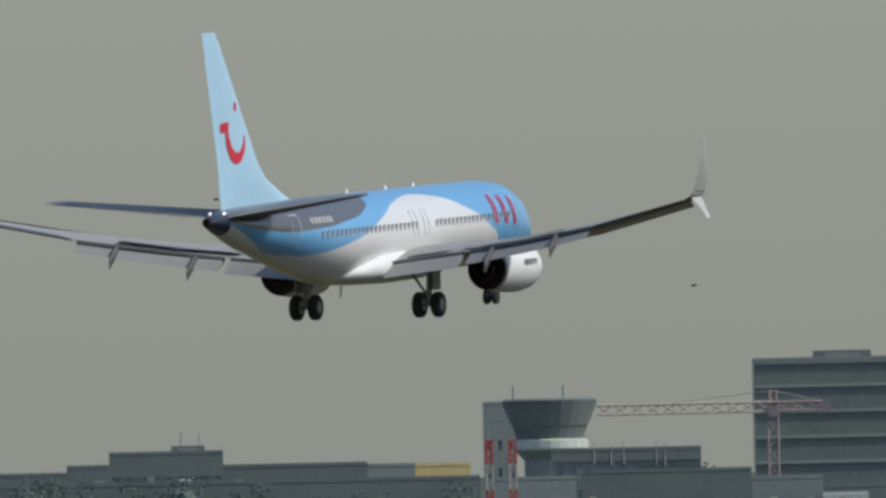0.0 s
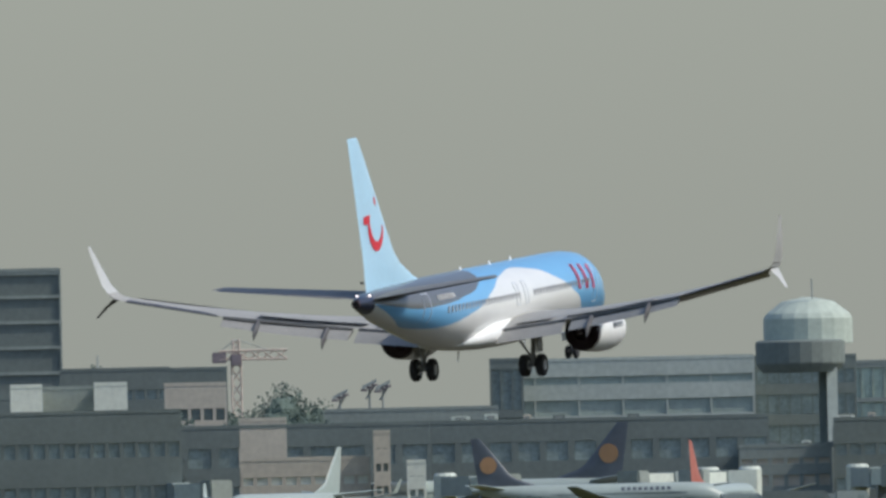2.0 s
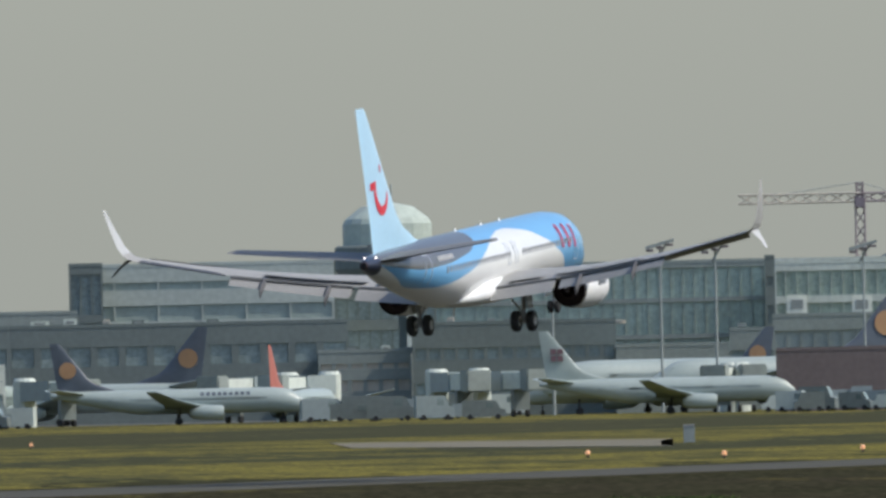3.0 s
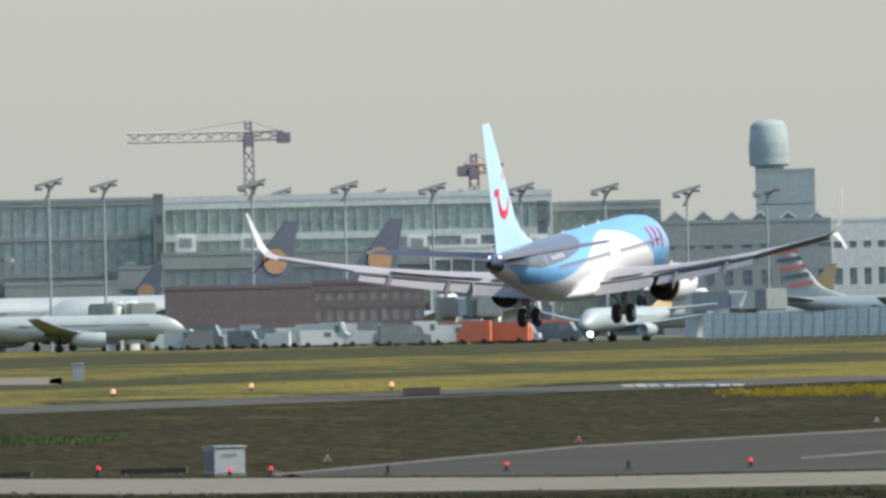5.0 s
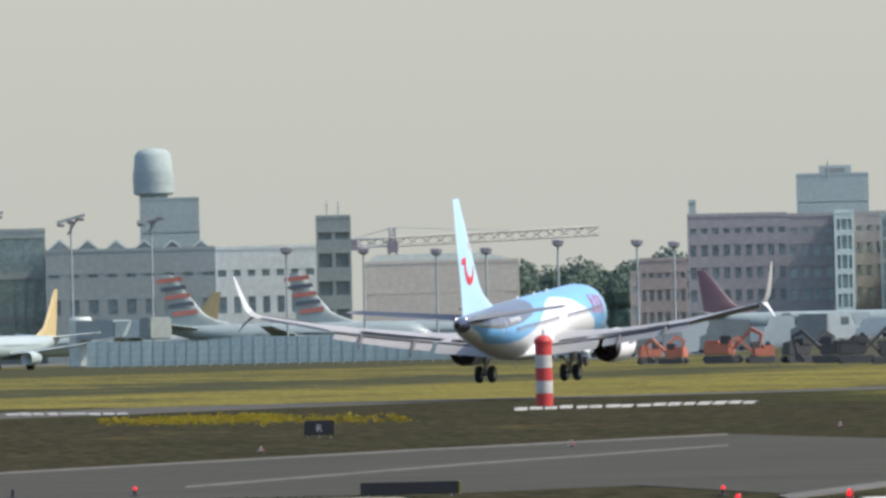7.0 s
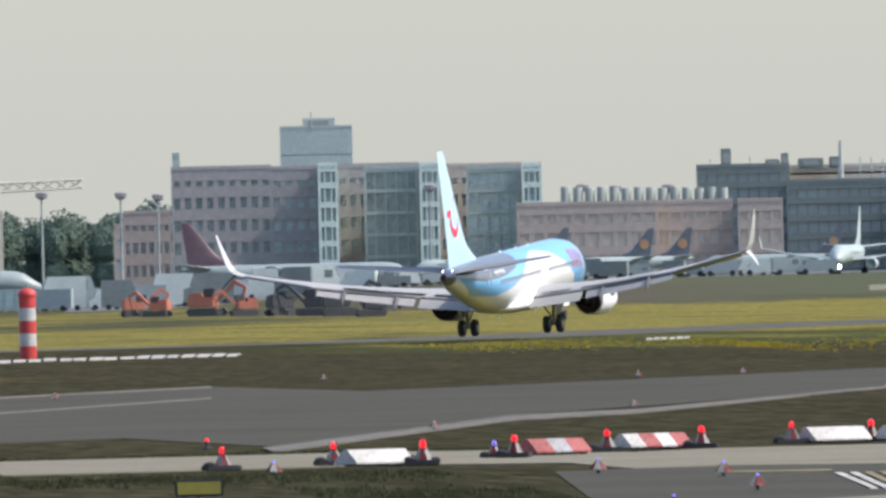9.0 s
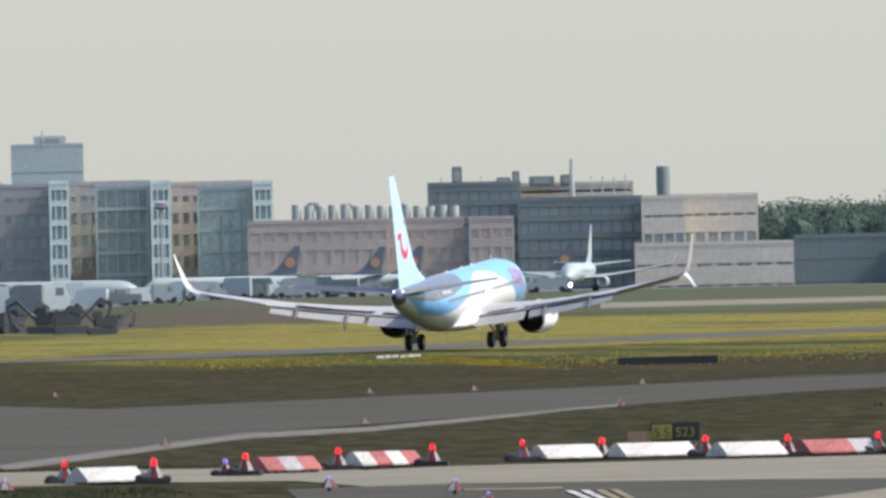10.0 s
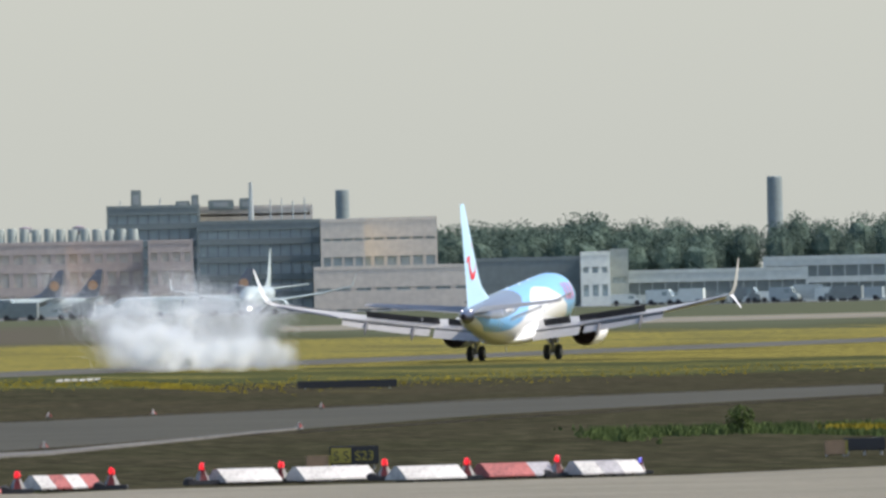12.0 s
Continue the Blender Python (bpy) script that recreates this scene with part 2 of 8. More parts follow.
def again(ob, m, parent=None):
    """Another object on the same mesh."""
    o = new(ob.name.split(".")[0], ob.data)
    o.parent = parent if parent else ob.parent
    o.matrix_basis = m
    return o


def thing(name, m, label, category, group=""):
    e = new(name)
    e.empty_display_size = 0.5
    e.matrix_world = m
    return tagged(e, label, category, group)


def spot(az, d, z=0.0, turn=0.0):
    """A pose on the ground at an azimuth and distance from the eye, facing back to it; x to its right, y away."""
    a = radians(az)
    return pose(d * math.sin(a), d * math.cos(a), z, rz=-az + turn)


def box(bm, x0, x1, y0, y1, z0, z1, bevel=0.0):
    vs = [bm.verts.new(v) for v in ((x0, y0, z0), (x1, y0, z0), (x1, y1, z0), (x0, y1, z0), (x0, y0, z1), (x1, y0, z1), (x1, y1, z1), (x0, y1, z1))]
    fs = [bm.faces.new([vs[i] for i in q]) for q in ((3, 2, 1, 0), (4, 5, 6, 7), (0, 1, 5, 4), (1, 2, 6, 5), (2, 3, 7, 6), (3, 0, 4, 7))]
    if bevel:
        edges = list({e for f in fs for e in f.edges})
        bmesh.ops.bevel(bm, geom=edges, offset=bevel, segments=2, affect="EDGES")
    return bm


def boxes(*rows):
    bm = bmesh.new()
    for r in rows:
        box(bm, *r)
    return bm


def prism(points, y0, y1):
    """An outline in x, z pulled from y0 to y1."""
    bm = bmesh.new()
    a = [bm.verts.new((x, y0, z)) for x, z in points]
    b = [bm.verts.new((x, y1, z)) for x, z in points]
    bm.faces.new(a)
    bm.faces.new(b[::-1])
    for i in range(len(a)):
        j = (i + 1) % len(a)
        bm.faces.new((a[j], a[i], b[i], b[j]))
    bmesh.ops.recalc_face_normals(bm, faces=bm.faces)
    return bm


def tube(bm, a, b, r0, r1=None, seg=8):
    """A round bar from a to b."""
    a, b = Vector(a), Vector(b)
    r1 = r0 if r1 is None else r1
    q = (b - a).to_track_quat("Z", "Y")
    rings = [[bm.verts.new(p + q @ Vector((r * math.cos(2 * math.pi * i / seg), r * math.sin(2 * math.pi * i / seg), 0))) for i in range(seg)] for p, r in ((a, r0), (b, r1))]
    for i in range(seg):
        j = (i + 1) % seg
        bm.faces.new((rings[0][i], rings[0][j], rings[1][j], rings[1][i]))
    bm.faces.new(rings[0][::-1])
    bm.faces.new(rings[1])
    return bm


def loft(rings, caps=True):
    """A skin over rings of equal count."""
    bm = bmesh.new()
    vs = [[bm.verts.new(p) for p in r] for r in rings]
    n = len(vs[0])
    for a, b in zip(vs, vs[1:]):
        for i in range(n):
            j = (i + 1) % n
            bm.faces.new((a[i], a[j], b[j], b[i]))
    if caps:
        bm.faces.new(vs[0][::-1])
        bm.faces.new(vs[-1])
    bmesh.ops.recalc_face_normals(bm, faces=bm.faces)
    return bm


def turned(profile, axis="Z", seg=20, centre=(0, 0, 0)):
    """A round body from (radius, height) pairs."""
    rings = []
    for r, h in profile:
        ring = []
        for i in range(seg):
            a = 2 * math.pi * i / seg
            c, s = r * math.cos(a), r * math.sin(a)
            p = (c, s, h) if axis == "Z" else ((h, c, s) if axis == "X" else (c, h, s))
            ring.append(Vector(p) + Vector(centre))
        rings.append(ring)
    return loft(rings)


def ribbon(name, far, near, z, material, label, category="ground"):
    """A flat surface between a far and a near edge of equal point counts, with a small thickness."""
    bm = bmesh.new()
    rows = [[bm.verts.new((x, y, h + rise_at(x, y))) for x, y in e] for e, h in ((far, -0.3), (far, z), (near, z), (near, -0.3))]
    for a, b in zip(rows, rows[1:]):
        for i in range(len(a) - 1):
            bm.faces.new((a[i], b[i], b[i + 1], a[i + 1]))
    bmesh.ops.recalc_face_normals(bm, faces=bm.faces)
    ob = part(name, bm, material)
    if sum(p.normal.z for p in ob.data.polygons) < 0:
        ob.data.flip_normals()
    return tagged(ob, label, category, kind="structure")


# ---- ground ----
def ground():
    bm = bmesh.new()
    rings = []
    radii = [30, 300, 420, 520, 640, 800, 1000, 1300, 1700] + list(range(2000, 2701, 50)) + [3200, 4960]
    azs = [i * 0.1 for i in range(70, 165)] + [17 + i * 4.9 for i in range(70)]
    for r in radii:
        rings.append([bm.verts.new((r * math.sin(radians(a)), r * math.cos(radians(a)), rise(a, r) if a < 17 else 0)) for a in azs])
    n = len(azs)
    for a, b in zip(rings, rings[1:]):
        for i in range(n):
            j = (i + 1) % n
            bm.faces.new((a[i], b[i], b[j], a[j]))
    c = bm.verts.new((0, 0, 0))
    for i in range(n):
        bm.faces.new((c, rings[0][i], rings[0][(i + 1) % n]))
    bmesh.ops.recalc_face_normals(bm, faces=bm.faces)
    ob = part("ground", bm, "grass")
    tagged(ob, "mown airfield grass, dry patches and yellow flowers", "ground", kind="structure")


def strip(lat0, lat1, al0, al1, bend=True):
    """Outline of a strip along the runway; past 1380 m it swings a little towards the eye's line."""
    def pt(lat, al):
        k = min(max((al - 1360) / 60.0, 0.0), 1.0) if bend else 0.0
        p = ASIDE * (lat * (1 - 0.085 * k)) + AHEAD * al
        return (p.x, p.y)
    als = [al0] + [a for a in (1360, 1375, 1390, 1405, 1420) if al0 < a < al1] + [al1]
    return [pt(lat1, a) for a in als], [pt(lat0, a) for a in als]


ground()
ribbon("runway", *strip(315, 337, 500, 4500), 0.03, "runway", "long grey asphalt runway between grass strips", "runway")


# ---- the landing airliner ----
def superellipse(cx, zt, zb, w, n=40, power=2.0):
    ring = []
    for i in range(n):
        a = 2 * math.pi * i / n
        c, s = math.cos(a), math.sin(a)
        y = math.copysign(abs(c) ** (2 / power), c) * w
        z = (zt + zb) / 2 + math.copysign(abs(s) ** (2 / power), s) * (zt - zb) / 2
        ring.append((cx, y, z))
    return ring


FUSELAGE = ((19.5, 2.75, 2.65, 0.05), (19.3, 3.1, 2.25, 0.45), (18.7, 3.55, 1.85, 0.85), (17.8, 4.15, 1.55, 1.22), (16.8, 4.85, 1.55, 1.5), (15.6, 5.2, 1.52, 1.74), (14.0, 5.33, 1.6, 1.86), (12.0, 5.35, 1.6, 1.88),
            (8.0, 5.35, 1.6, 1.88), (4.0, 5.35, 1.6, 1.88), (0.0, 5.35, 1.6, 1.88), (-4.0, 5.35, 1.6, 1.88), (-5.5, 5.35, 1.57, 1.88), (-7.0, 5.35, 1.75, 1.86), (-9.0, 5.34, 2.1, 1.78), (-11.0, 5.32, 2.52, 1.62), (-13.0, 5.29, 2.98, 1.38),
            (-15.0, 5.25, 3.36, 1.08), (-16.5, 5.2, 3.75, 0.82), (-17.8, 5.1, 4.1, 0.55), (-18.6, 5.0, 4.32, 0.36), (-19.0, 4.92, 4.45, 0.22))


def body_at(x):
    """Roof, belly and half width of the fuselage at x."""
    for a, b in zip(FUSELAGE, FUSELAGE[1:]):
        if b[0] <= x <= a[0]:
            k = (a[0] - x) / (a[0] - b[0])
            return [a[i] + k * (b[i] - a[i]) for i in (1, 2, 3)]
    return FUSELAGE[-1][1:]


def side_at(x, z, side, out=0.03):
    """A point on the fuselage skin."""
    zt, zb, w = body_at(x)
    c = (zt + zb) / 2
    s = max(-1.0, min(1.0, (z - c) / ((zt - zb) / 2)))
    return Vector((x, side * (w * math.sqrt(1 - s * s) + out), z))


def skin_patch(points, side):
    """A thin plate that follows the fuselage, from an outline grid of (x, z) rows."""
    bm = bmesh.new()
    grid = [[bm.verts.new(side_at(x, z, side)) for x, z in r] for r in points]
    for a, b in zip(grid, grid[1:]):
        for i in range(len(a) - 1):
            bm.faces.new((a[i], a[i + 1], b[i + 1], b[i]))
    bmesh.ops.solidify(bm, geom=bm.faces[:], thickness=0.008)
    bmesh.ops.recalc_face_normals(bm, faces=bm.faces)
    return bm


AIRFOIL = ((1.0, 0.0), (0.75, 0.035), (0.5, 0.062), (0.28, 0.07), (0.12, 0.055), (0.03, 0.03), (0.0, 0.0), (0.03, -0.022), (0.12, -0.036), (0.28, -0.045), (0.5, -0.04), (0.75, -0.02))


def foil(le, te, y, z, thick=1.0, up=None):
    """An aerofoil section between leading and trailing edge x, at y, z. up: the way its thickness goes."""
    up = Vector((0, 0, 1)) if up is None else Vector(up).normalized()
    ch = le - te
    return [Vector((le - c * ch, y, z)) + up * (t * ch * thick) for c, t in AIRFOIL]


def wing_z(y):
    y = abs(y)
    return 2.25 + (y - 1.5) * 0.105 + max(0, y - 5) ** 2 * 0.0064


def wing_le(y):
    return 5.9 - (abs(y) - 1.0) * 0.70 if abs(y) < 5.6 else 2.68 - (abs(y) - 5.6) * 0.575


def wing_te(y):
    y = abs(y)
    return -2.35 if y < 5.6 else -2.35 - (y - 5.6) * 0.275


def build_airliner():
    root = thing("airliner", pose(0, 0, 0), "twin-engined airliner in pale blue, white and grey paint, wheels down", "aircraft")
    part("fuselage", loft([superellipse(x, zt, zb, w) for x, zt, zb, w in reversed(FUSELAGE)]), "livery", root, "pale blue fuselage with a white wave", True)
    # wing to body fairing
    fair = [superellipse(x, zt, zb, w, 24, 2.6) for x, zt, zb, w in ((6.8, 1.8, 1.55, 0.6), (5.5, 2.3, 1.4, 1.6), (3.5, 2.75, 1.33, 2.05), (0, 2.9, 1.3, 2.2), (-2.5, 2.8, 1.35, 2.15), (-4.5, 2.4, 1.5, 1.7), (-6.0, 1.95, 1.68, 0.7))]
    part("wing_fairing", loft(fair), "white", root, smooth=True)
    # fin
    fin_rows = [(5.0, -7.9, -17.3, 0.25), (5.6, -9.9, -17.42, 0.45), (6.3, -11.8, -17.5, 0.75), (7.0, -12.8, -17.58, 0.9), (12.45, -17.1, -18.85, 0.9), (12.78, -17.45, -18.9, 0.6)]
    rings = []
    for z, le, te, th in fin_rows:
        ch = le - te
        rings.append([Vector((le - c * ch, (t if t > 0 else t * 1.5) * ch * th * 0.58, z)) for c, t in AIRFOIL])
    fin = part("tail_fin", loft(rings), "fin_blue", root, "pale blue tail fin with a red curved mark", True)

    def fin_mark(name, outline, material):
        for side in (-1, 1):
            bm = bmesh.new()
            def surf(x, z):
                k = (z - 7.0) / 5.35
                le, te = -12.8 + k * (-4.3), -17.58 + k * (-1.25)
                c = (le - x) / (le - te)
                t = np.interp(c, [0, 0.03, 0.12, 0.28, 0.5, 0.75, 1], [0, 0.036, 0.055, 0.07, 0.062, 0.035, 0])
                return Vector((x, side * (t * (le - te) * 0.522 + 0.02), z))
            rows = [[bm.verts.new(surf(x, z)) for x, z in row] for row in outline]
            for a, b in zip(rows, rows[1:]):
                for i in range(len(a) - 1):
                    bm.faces.new((a[i], a[i + 1], b[i + 1], b[i]))
            bmesh.ops.recalc_face_normals(bm, faces=bm.faces)
            part(name, bm, material, fin, smooth=True)

    # curved red mark, its top bar and its dot
    arc = []
    for i in range(19):
        a = radians(186 + i * (345 - 186) / 18)
        w = 0.25 * math.sin(math.pi * (i + 6.0) / 27)
        arc.append([(-15.6 + (1.12 + w * s) * math.cos(a) * 0.9, 8.62 + (1.3 + w * s) * math.sin(a)) for s in (-1, 1)])
    fin_mark("curved_mark", arc, "red")
    fin_mark("bar_mark", [[(-17.3, 8.85), (-16.4, 8.92)], [(-17.3, 8.45), (-16.45, 8.48)]], "red")
    dot = [[(-15.6 + r * math.cos(radians(a)) * 0.9, 9.55 + r * math.sin(radians(a)) * 1.3) for r in (0.02, 0.17)] for a in range(0, 361, 30)]
    fin_mark("dot_mark", dot, "red")
    part("rudder_line", boxes((-17.92, -17.88, -0.1, 0.1, 5.6, 5.7)), "wing_dark", fin)
    for side, word in ((1, "left"), (-1, "right")):
        stab = [foil(-13.4, -17.7, side * 0.3, 4.8, 0.8), foil(-13.8, -17.9, side * 0.9, 4.9, 0.8), foil(-17.95, -19.75, side * 6.95, 5.68, 0.8), foil(-18.5, -19.85, side * 7.17, 5.7, 0.5)]
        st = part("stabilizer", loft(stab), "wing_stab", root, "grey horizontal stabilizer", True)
        part("elevator", loft([foil(-16.9, -18.05, side * 1.2, 4.92, 0.5), foil(-19.05, -19.95, side * 6.8, 5.65, 0.5)]), "wing_dark", st, smooth=True)
        # wing
        ys = (0.8, 1.9, 3.5, 5.6, 8.0, 11.0, 14.0, 16.6)
        rings = [foil(wing_le(y), wing_te(y), side * y, wing_z(y), 1.15 - 0.025 * y) for y in ys]
        tip = [(17.05, wing_z(16.9) + 0.1, -3.95, -5.55), (17.35, wing_z(16.9) + 0.4, -4.25, -5.65)]
        for y, z, le, te in tip:
            rings.append(foil(le, te, side * y, z, 0.7, (0, -side * 0.5, 0.8)))
        wing = part("wing", loft(rings), "wing", root, "grey swept wing", True)
        up = (0, -side, 0.35)
        wl = [foil(-4.0, -5.6, side * 17.2, wing_z(16.9) + 0.18, 0.6, (0, -side * 0.6, 0.7)), foil(-4.5, -5.85, side * 17.5, wing_z(16.9) + 0.75, 0.6, up), foil(-5.3, -6.15, side * 17.8, wing_z(16.9) + 1.9, 0.6, up), foil(-5.95, -6.35, side * 17.98, wing_z(16.9) + 2.75, 0.6, up)]
        part("winglet", loft(wl), "winglet", root, "upright split winglet", True)
        sk = [foil(-4.1, -5.5, side * 17.1, wing_z(16.9) + 0.05, 0.6, (0, side * 0.4, 0.7)), foil(-4.9, -5.6, side * 17.55, wing_z(16.9) - 0.35, 0.6, (0, side, 0.7)), foil(-5.45, -5.8, side * 17.95, wing_z(16.9) - 0.85, 0.6, (0, side, 0.6))]
        # the left strake takes a dark material, its shade put into colour
        part("winglet_strake", loft(sk), "winglet" if side < 0 else "wing_dark", root, smooth=True)
        # slats along the leading edge
        part("slat", loft([[Vector((wing_le(y) + dx, side * y, wing_z(y) + dz)) for dx, dz in ((0.35, -0.28), (0.42, -0.16), (0.2, 0.03), (-0.15, 0.12), (0.05, -0.05))] for y in (6.0, 11.0, 16.4)]), "metal", root, smooth=True)
        # lowered flaps
        for name, y0, y1, ch in (("inner_flap", 2.0, 5.4, 1.35), ("outer_flap", 5.75, 11.9, 1.15)):
            secs = []
            for i in range(5):
                y = y0 + (y1 - y0) * i / 4
                c = ch * (1 - 0.25 * (i / 4 if name == "outer_flap" else 0))
                a = radians(24)
                le = Vector((wing_te(y) + 0.3, side * y, wing_z(y) - 0.1))
                secs.append([le + Vector((-q * c * math.cos(a), 0, -q * c * math.sin(a))) + Vector((-math.sin(a), 0, math.cos(a))) * (t * c * 1.3) for q, t in AIRFOIL])
            fl = part(name, loft(secs), "flap", root, smooth=True)
            mid = (y0 + y1) / 2
            # solid darker strip in place of the shade between wing and flap
            part("flap_gap", loft([[Vector((wing_te(y) + dx, side * y, wing_z(y) + dz)) for dx, dz in ((0.25, 0.02), (0.02, 0.03), (-0.02, -0.1), (0.25, -0.14))] for y in (y0, y1)]), "gap_grey", fl)
        for y, ln in ((6.9, 0.56), (10.2, 0.48)):
            x, z = wing_te(y), wing_z(y)
            prof = [(0.3, -0.30, 0.05), (-0.4, -0.55, 0.13), (-1.0, -0.9, 0.13), (-1.6, -1.3, 0.08), (-2.0, -1.6, 0.02)]
            part("flap_fairing", loft([superellipse(x + dx * ln, z + dz * ln + 0.28, z + dz * ln - 0.22, w, 10) and [(x + dx * ln, side * y + p[1], p[2]) for p in superellipse(0, z + dz * ln + 0.28, z + dz * ln - 0.2, w, 10)] for dx, dz, w in prof]), "fairing_grey", root, smooth=True)
        # dark trailing edge of the outer wing
        part("aileron", loft([[Vector((wing_te(y) + dx, side * y, wing_z(y) + dz)) for dx, dz in ((0.55, 0.06), (-0.06, 0.02), (-0.06, -0.03), (0.55, -0.06))] for y in (12.2, 16.5)]), "wing_dark", wing)
        # engine
        ex, ey, ez = 2.1, side * 4.83, 1.75
        nac = part("nacelle", turned([(0.86, 1.3), (0.88, 0.03), (0.9, 0.0), (1.0, 0.8), (1.1, 2.2), (1.12, 3.3), (1.06, 4.0), (0.95, 4.4), (0.86, 4.2), (0.82, 3.7), (0.82, 3.3), (0.05, 3.25)], "X", 28, (ex, ey, ez)), "white", root, "white engine nacelle", True)
        part("fan_duct", turned([(0.80, 1.28), (0.82, 0.06), (0.87, -0.06), (0.935, 0.12), (0.92, 0.14)], "X", 28, (ex, ey, ez)), "exhaust", nac, "dark burnt exhaust duct", True)
        part("core_exhaust", turned([(0.58, 0.9), (0.5, 0.1), (0.38, -0.35), (0.34, -0.35), (0.34, 0.2), (0.05, 0.25)], "X", 24, (ex, ey, ez)), "exhaust", nac, smooth=True)
        part("exhaust_cone", turned([(0.26, 0.2), (0.2, -0.3), (0.04, -0.7)], "X", 16, (ex, ey, ez)), "metal_dark", nac, smooth=True)
        part("duct_back", turned([(0.84, 1.25), (0.84, 1.2), (0.02, 1.2)], "X", 24, (ex, ey, ez)), "black", nac)
        part("pylon", loft([[(3.4, ey - 0.16, ez + 0.7), (3.4, ey + 0.16, ez + 0.7), (1.2, ey + 0.12, ez + 0.75), (1.2, ey - 0.12, ez + 0.75)], [(4.6, ey - 0.14, 2.75), (4.6, ey + 0.14, 2.75), (-0.6, ey + 0.1, 2.55), (-0.6, ey - 0.1, 2.55)]]), "wing", root)
        # letters on the nacelle as plain bars
        for i in range(6):
            x = ex + 1.9 + i * 0.26
            a = radians(20) if side < 0 else radians(160)
            part("nacelle_bar", boxes((x, x + 0.15, ey + side * 1.06, ey + side * 1.115, ez + 0.08, ez + 0.34)), "mark_grey", nac)
        # main gear
        gear = part("main_gear_leg", tube(tube(tube(bmesh.new(), (0, side * 2.86, 0.55), (0.05, side * 2.95, 2.6), 0.13), (-0.05, side * 2.86, 0.9), (-0.3, side * 2.2, 2.0), 0.06), (0, side * 2.86 - 0.55, 0.56), (0, side * 2.86 + 0.55, 0.56), 0.09), "gear", root, "grey main landing gear leg")
        part("gear_door", boxes((-0.35, 0.55, side * 3.2 - 0.03, side * 3.2 + 0.03, 1.2, 2.4)), "wing", gear)
        part("brace", tube(bmesh.new(), (0.1, side * 2.9, 1.3), (1.0, side * 2.7, 2.2), 0.05), "gear", gear)
        for dy in (-0.43, 0.43):
            wh = part("main_wheel", turned([(0.28, -0.19), (0.48, -0.2), (0.555, -0.13), (0.565, 0), (0.555, 0.13), (0.48, 0.2), (0.28, 0.19)], "Y", 24, (0, side * 2.86 + dy, 0.565)), "tyre", root, "black main wheel tyre", True)
            part("rim", turned([(0.27, -0.195), (0.22, -0.15), (0.22, 0.15), (0.27, 0.195)], "Y", 16, (0, side * 2.86 + dy, 0.565)), "gear", wh)
        # roof lights, cabin windows and doors
        for y0 in (0,):
            base = None
            for i in range(46):
                x = 13.2 - i * 0.508
                if i in (19, 20, 21, 22):
                    continue
                m = Matrix.Translation(side_at(x, 3.78, side, 0.006)) @ Matrix.Rotation(math.atan2(0.12, 1) * -side, 4, "X")
                if base is None:
                    w = bmesh.new()
                    ring = [(0.11 * math.copysign(abs(math.cos(t)) ** 0.6, math.cos(t)), 0.18 * math.copysign(abs(math.sin(t)) ** 0.6, math.sin(t))) for t in [2 * math.pi * k / 12 for k in range(12)]]
                    a = [w.verts.new((px, 0.008, pz)) for px, pz in ring]
                    b = [w.verts.new((px, -0.03, pz)) for px, pz in ring]
                    w.faces.new(a)
                    w.faces.new(b[::-1])
                    for k in range(12):
                        w.faces.new((a[k], b[k], b[(k + 1) % 12], a[(k + 1) % 12]))
                    bmesh.ops.recalc_face_normals(w, faces=w.faces)
                    base = part("cabin_window", w, "window", root)
                    base.matrix_basis = m
                else:
                    again(base, m)
            for x, z0, z1, w in ((-12.2, 2.9, 4.75, 0.42), (2.75, 3.3, 4.45, 0.28), (1.35, 3.3, 4.45, 0.28), (14.3, 2.7, 4.6, 0.43)):
                bm = bmesh.new()
                pts = [(x - w, z0), (x + w, z0), (x + w, z1), (x - w, z1)]
                loop = [side_at(xa + (xb - xa) * k / 6, za + (zb - za) * k / 6, side, 0.01) for (xa, za), (xb, zb) in zip(pts, pts[1:] + pts[:1]) for k in range(6)]
                mid = side_at(x, (z0 + z1) / 2, side, 0.01)
                rim = [[bm.verts.new(q + (mid - q).normalized() * a + Vector((0, side * b, 0))) for q in loop] for a, b in ((0.0, -0.03), (0.0, 0.012), (0.05, 0.012), (0.05, -0.03))]
                for ra, rb in zip(rim, rim[1:] + rim[:1]):
                    for k in range(24):
                        bm.faces.new((ra[k], ra[(k + 1) % 24], rb[(k + 1) % 24], rb[k]))
                bmesh.ops.recalc_face_normals(bm, faces=bm.faces)
                part("door_outline", bm, "door_line", root)
        # three tall plain bars in place of lettering, and registration bars
        for x0, x1, z0, z1 in ((11.35, 11.8, 3.5, 4.75), (12.55, 13.0, 3.45, 4.7), (13.7, 14.1, 3.4, 4.6)):
            part("lettering_bar", skin_patch([[(x0 + (x1 - x0) * i / 3, z0 + (z1 - z0) * k / 12) for i in range(4)] for k in range(13)], side), "pink", root)
        for i in range(6):
            x0 = -10.7 + i * 0.42
            part("registration_bar", skin_patch([[(x0, z), (x0 + 0.27, z)] for z in (4.3, 4.42, 4.55)], side), "white", root)
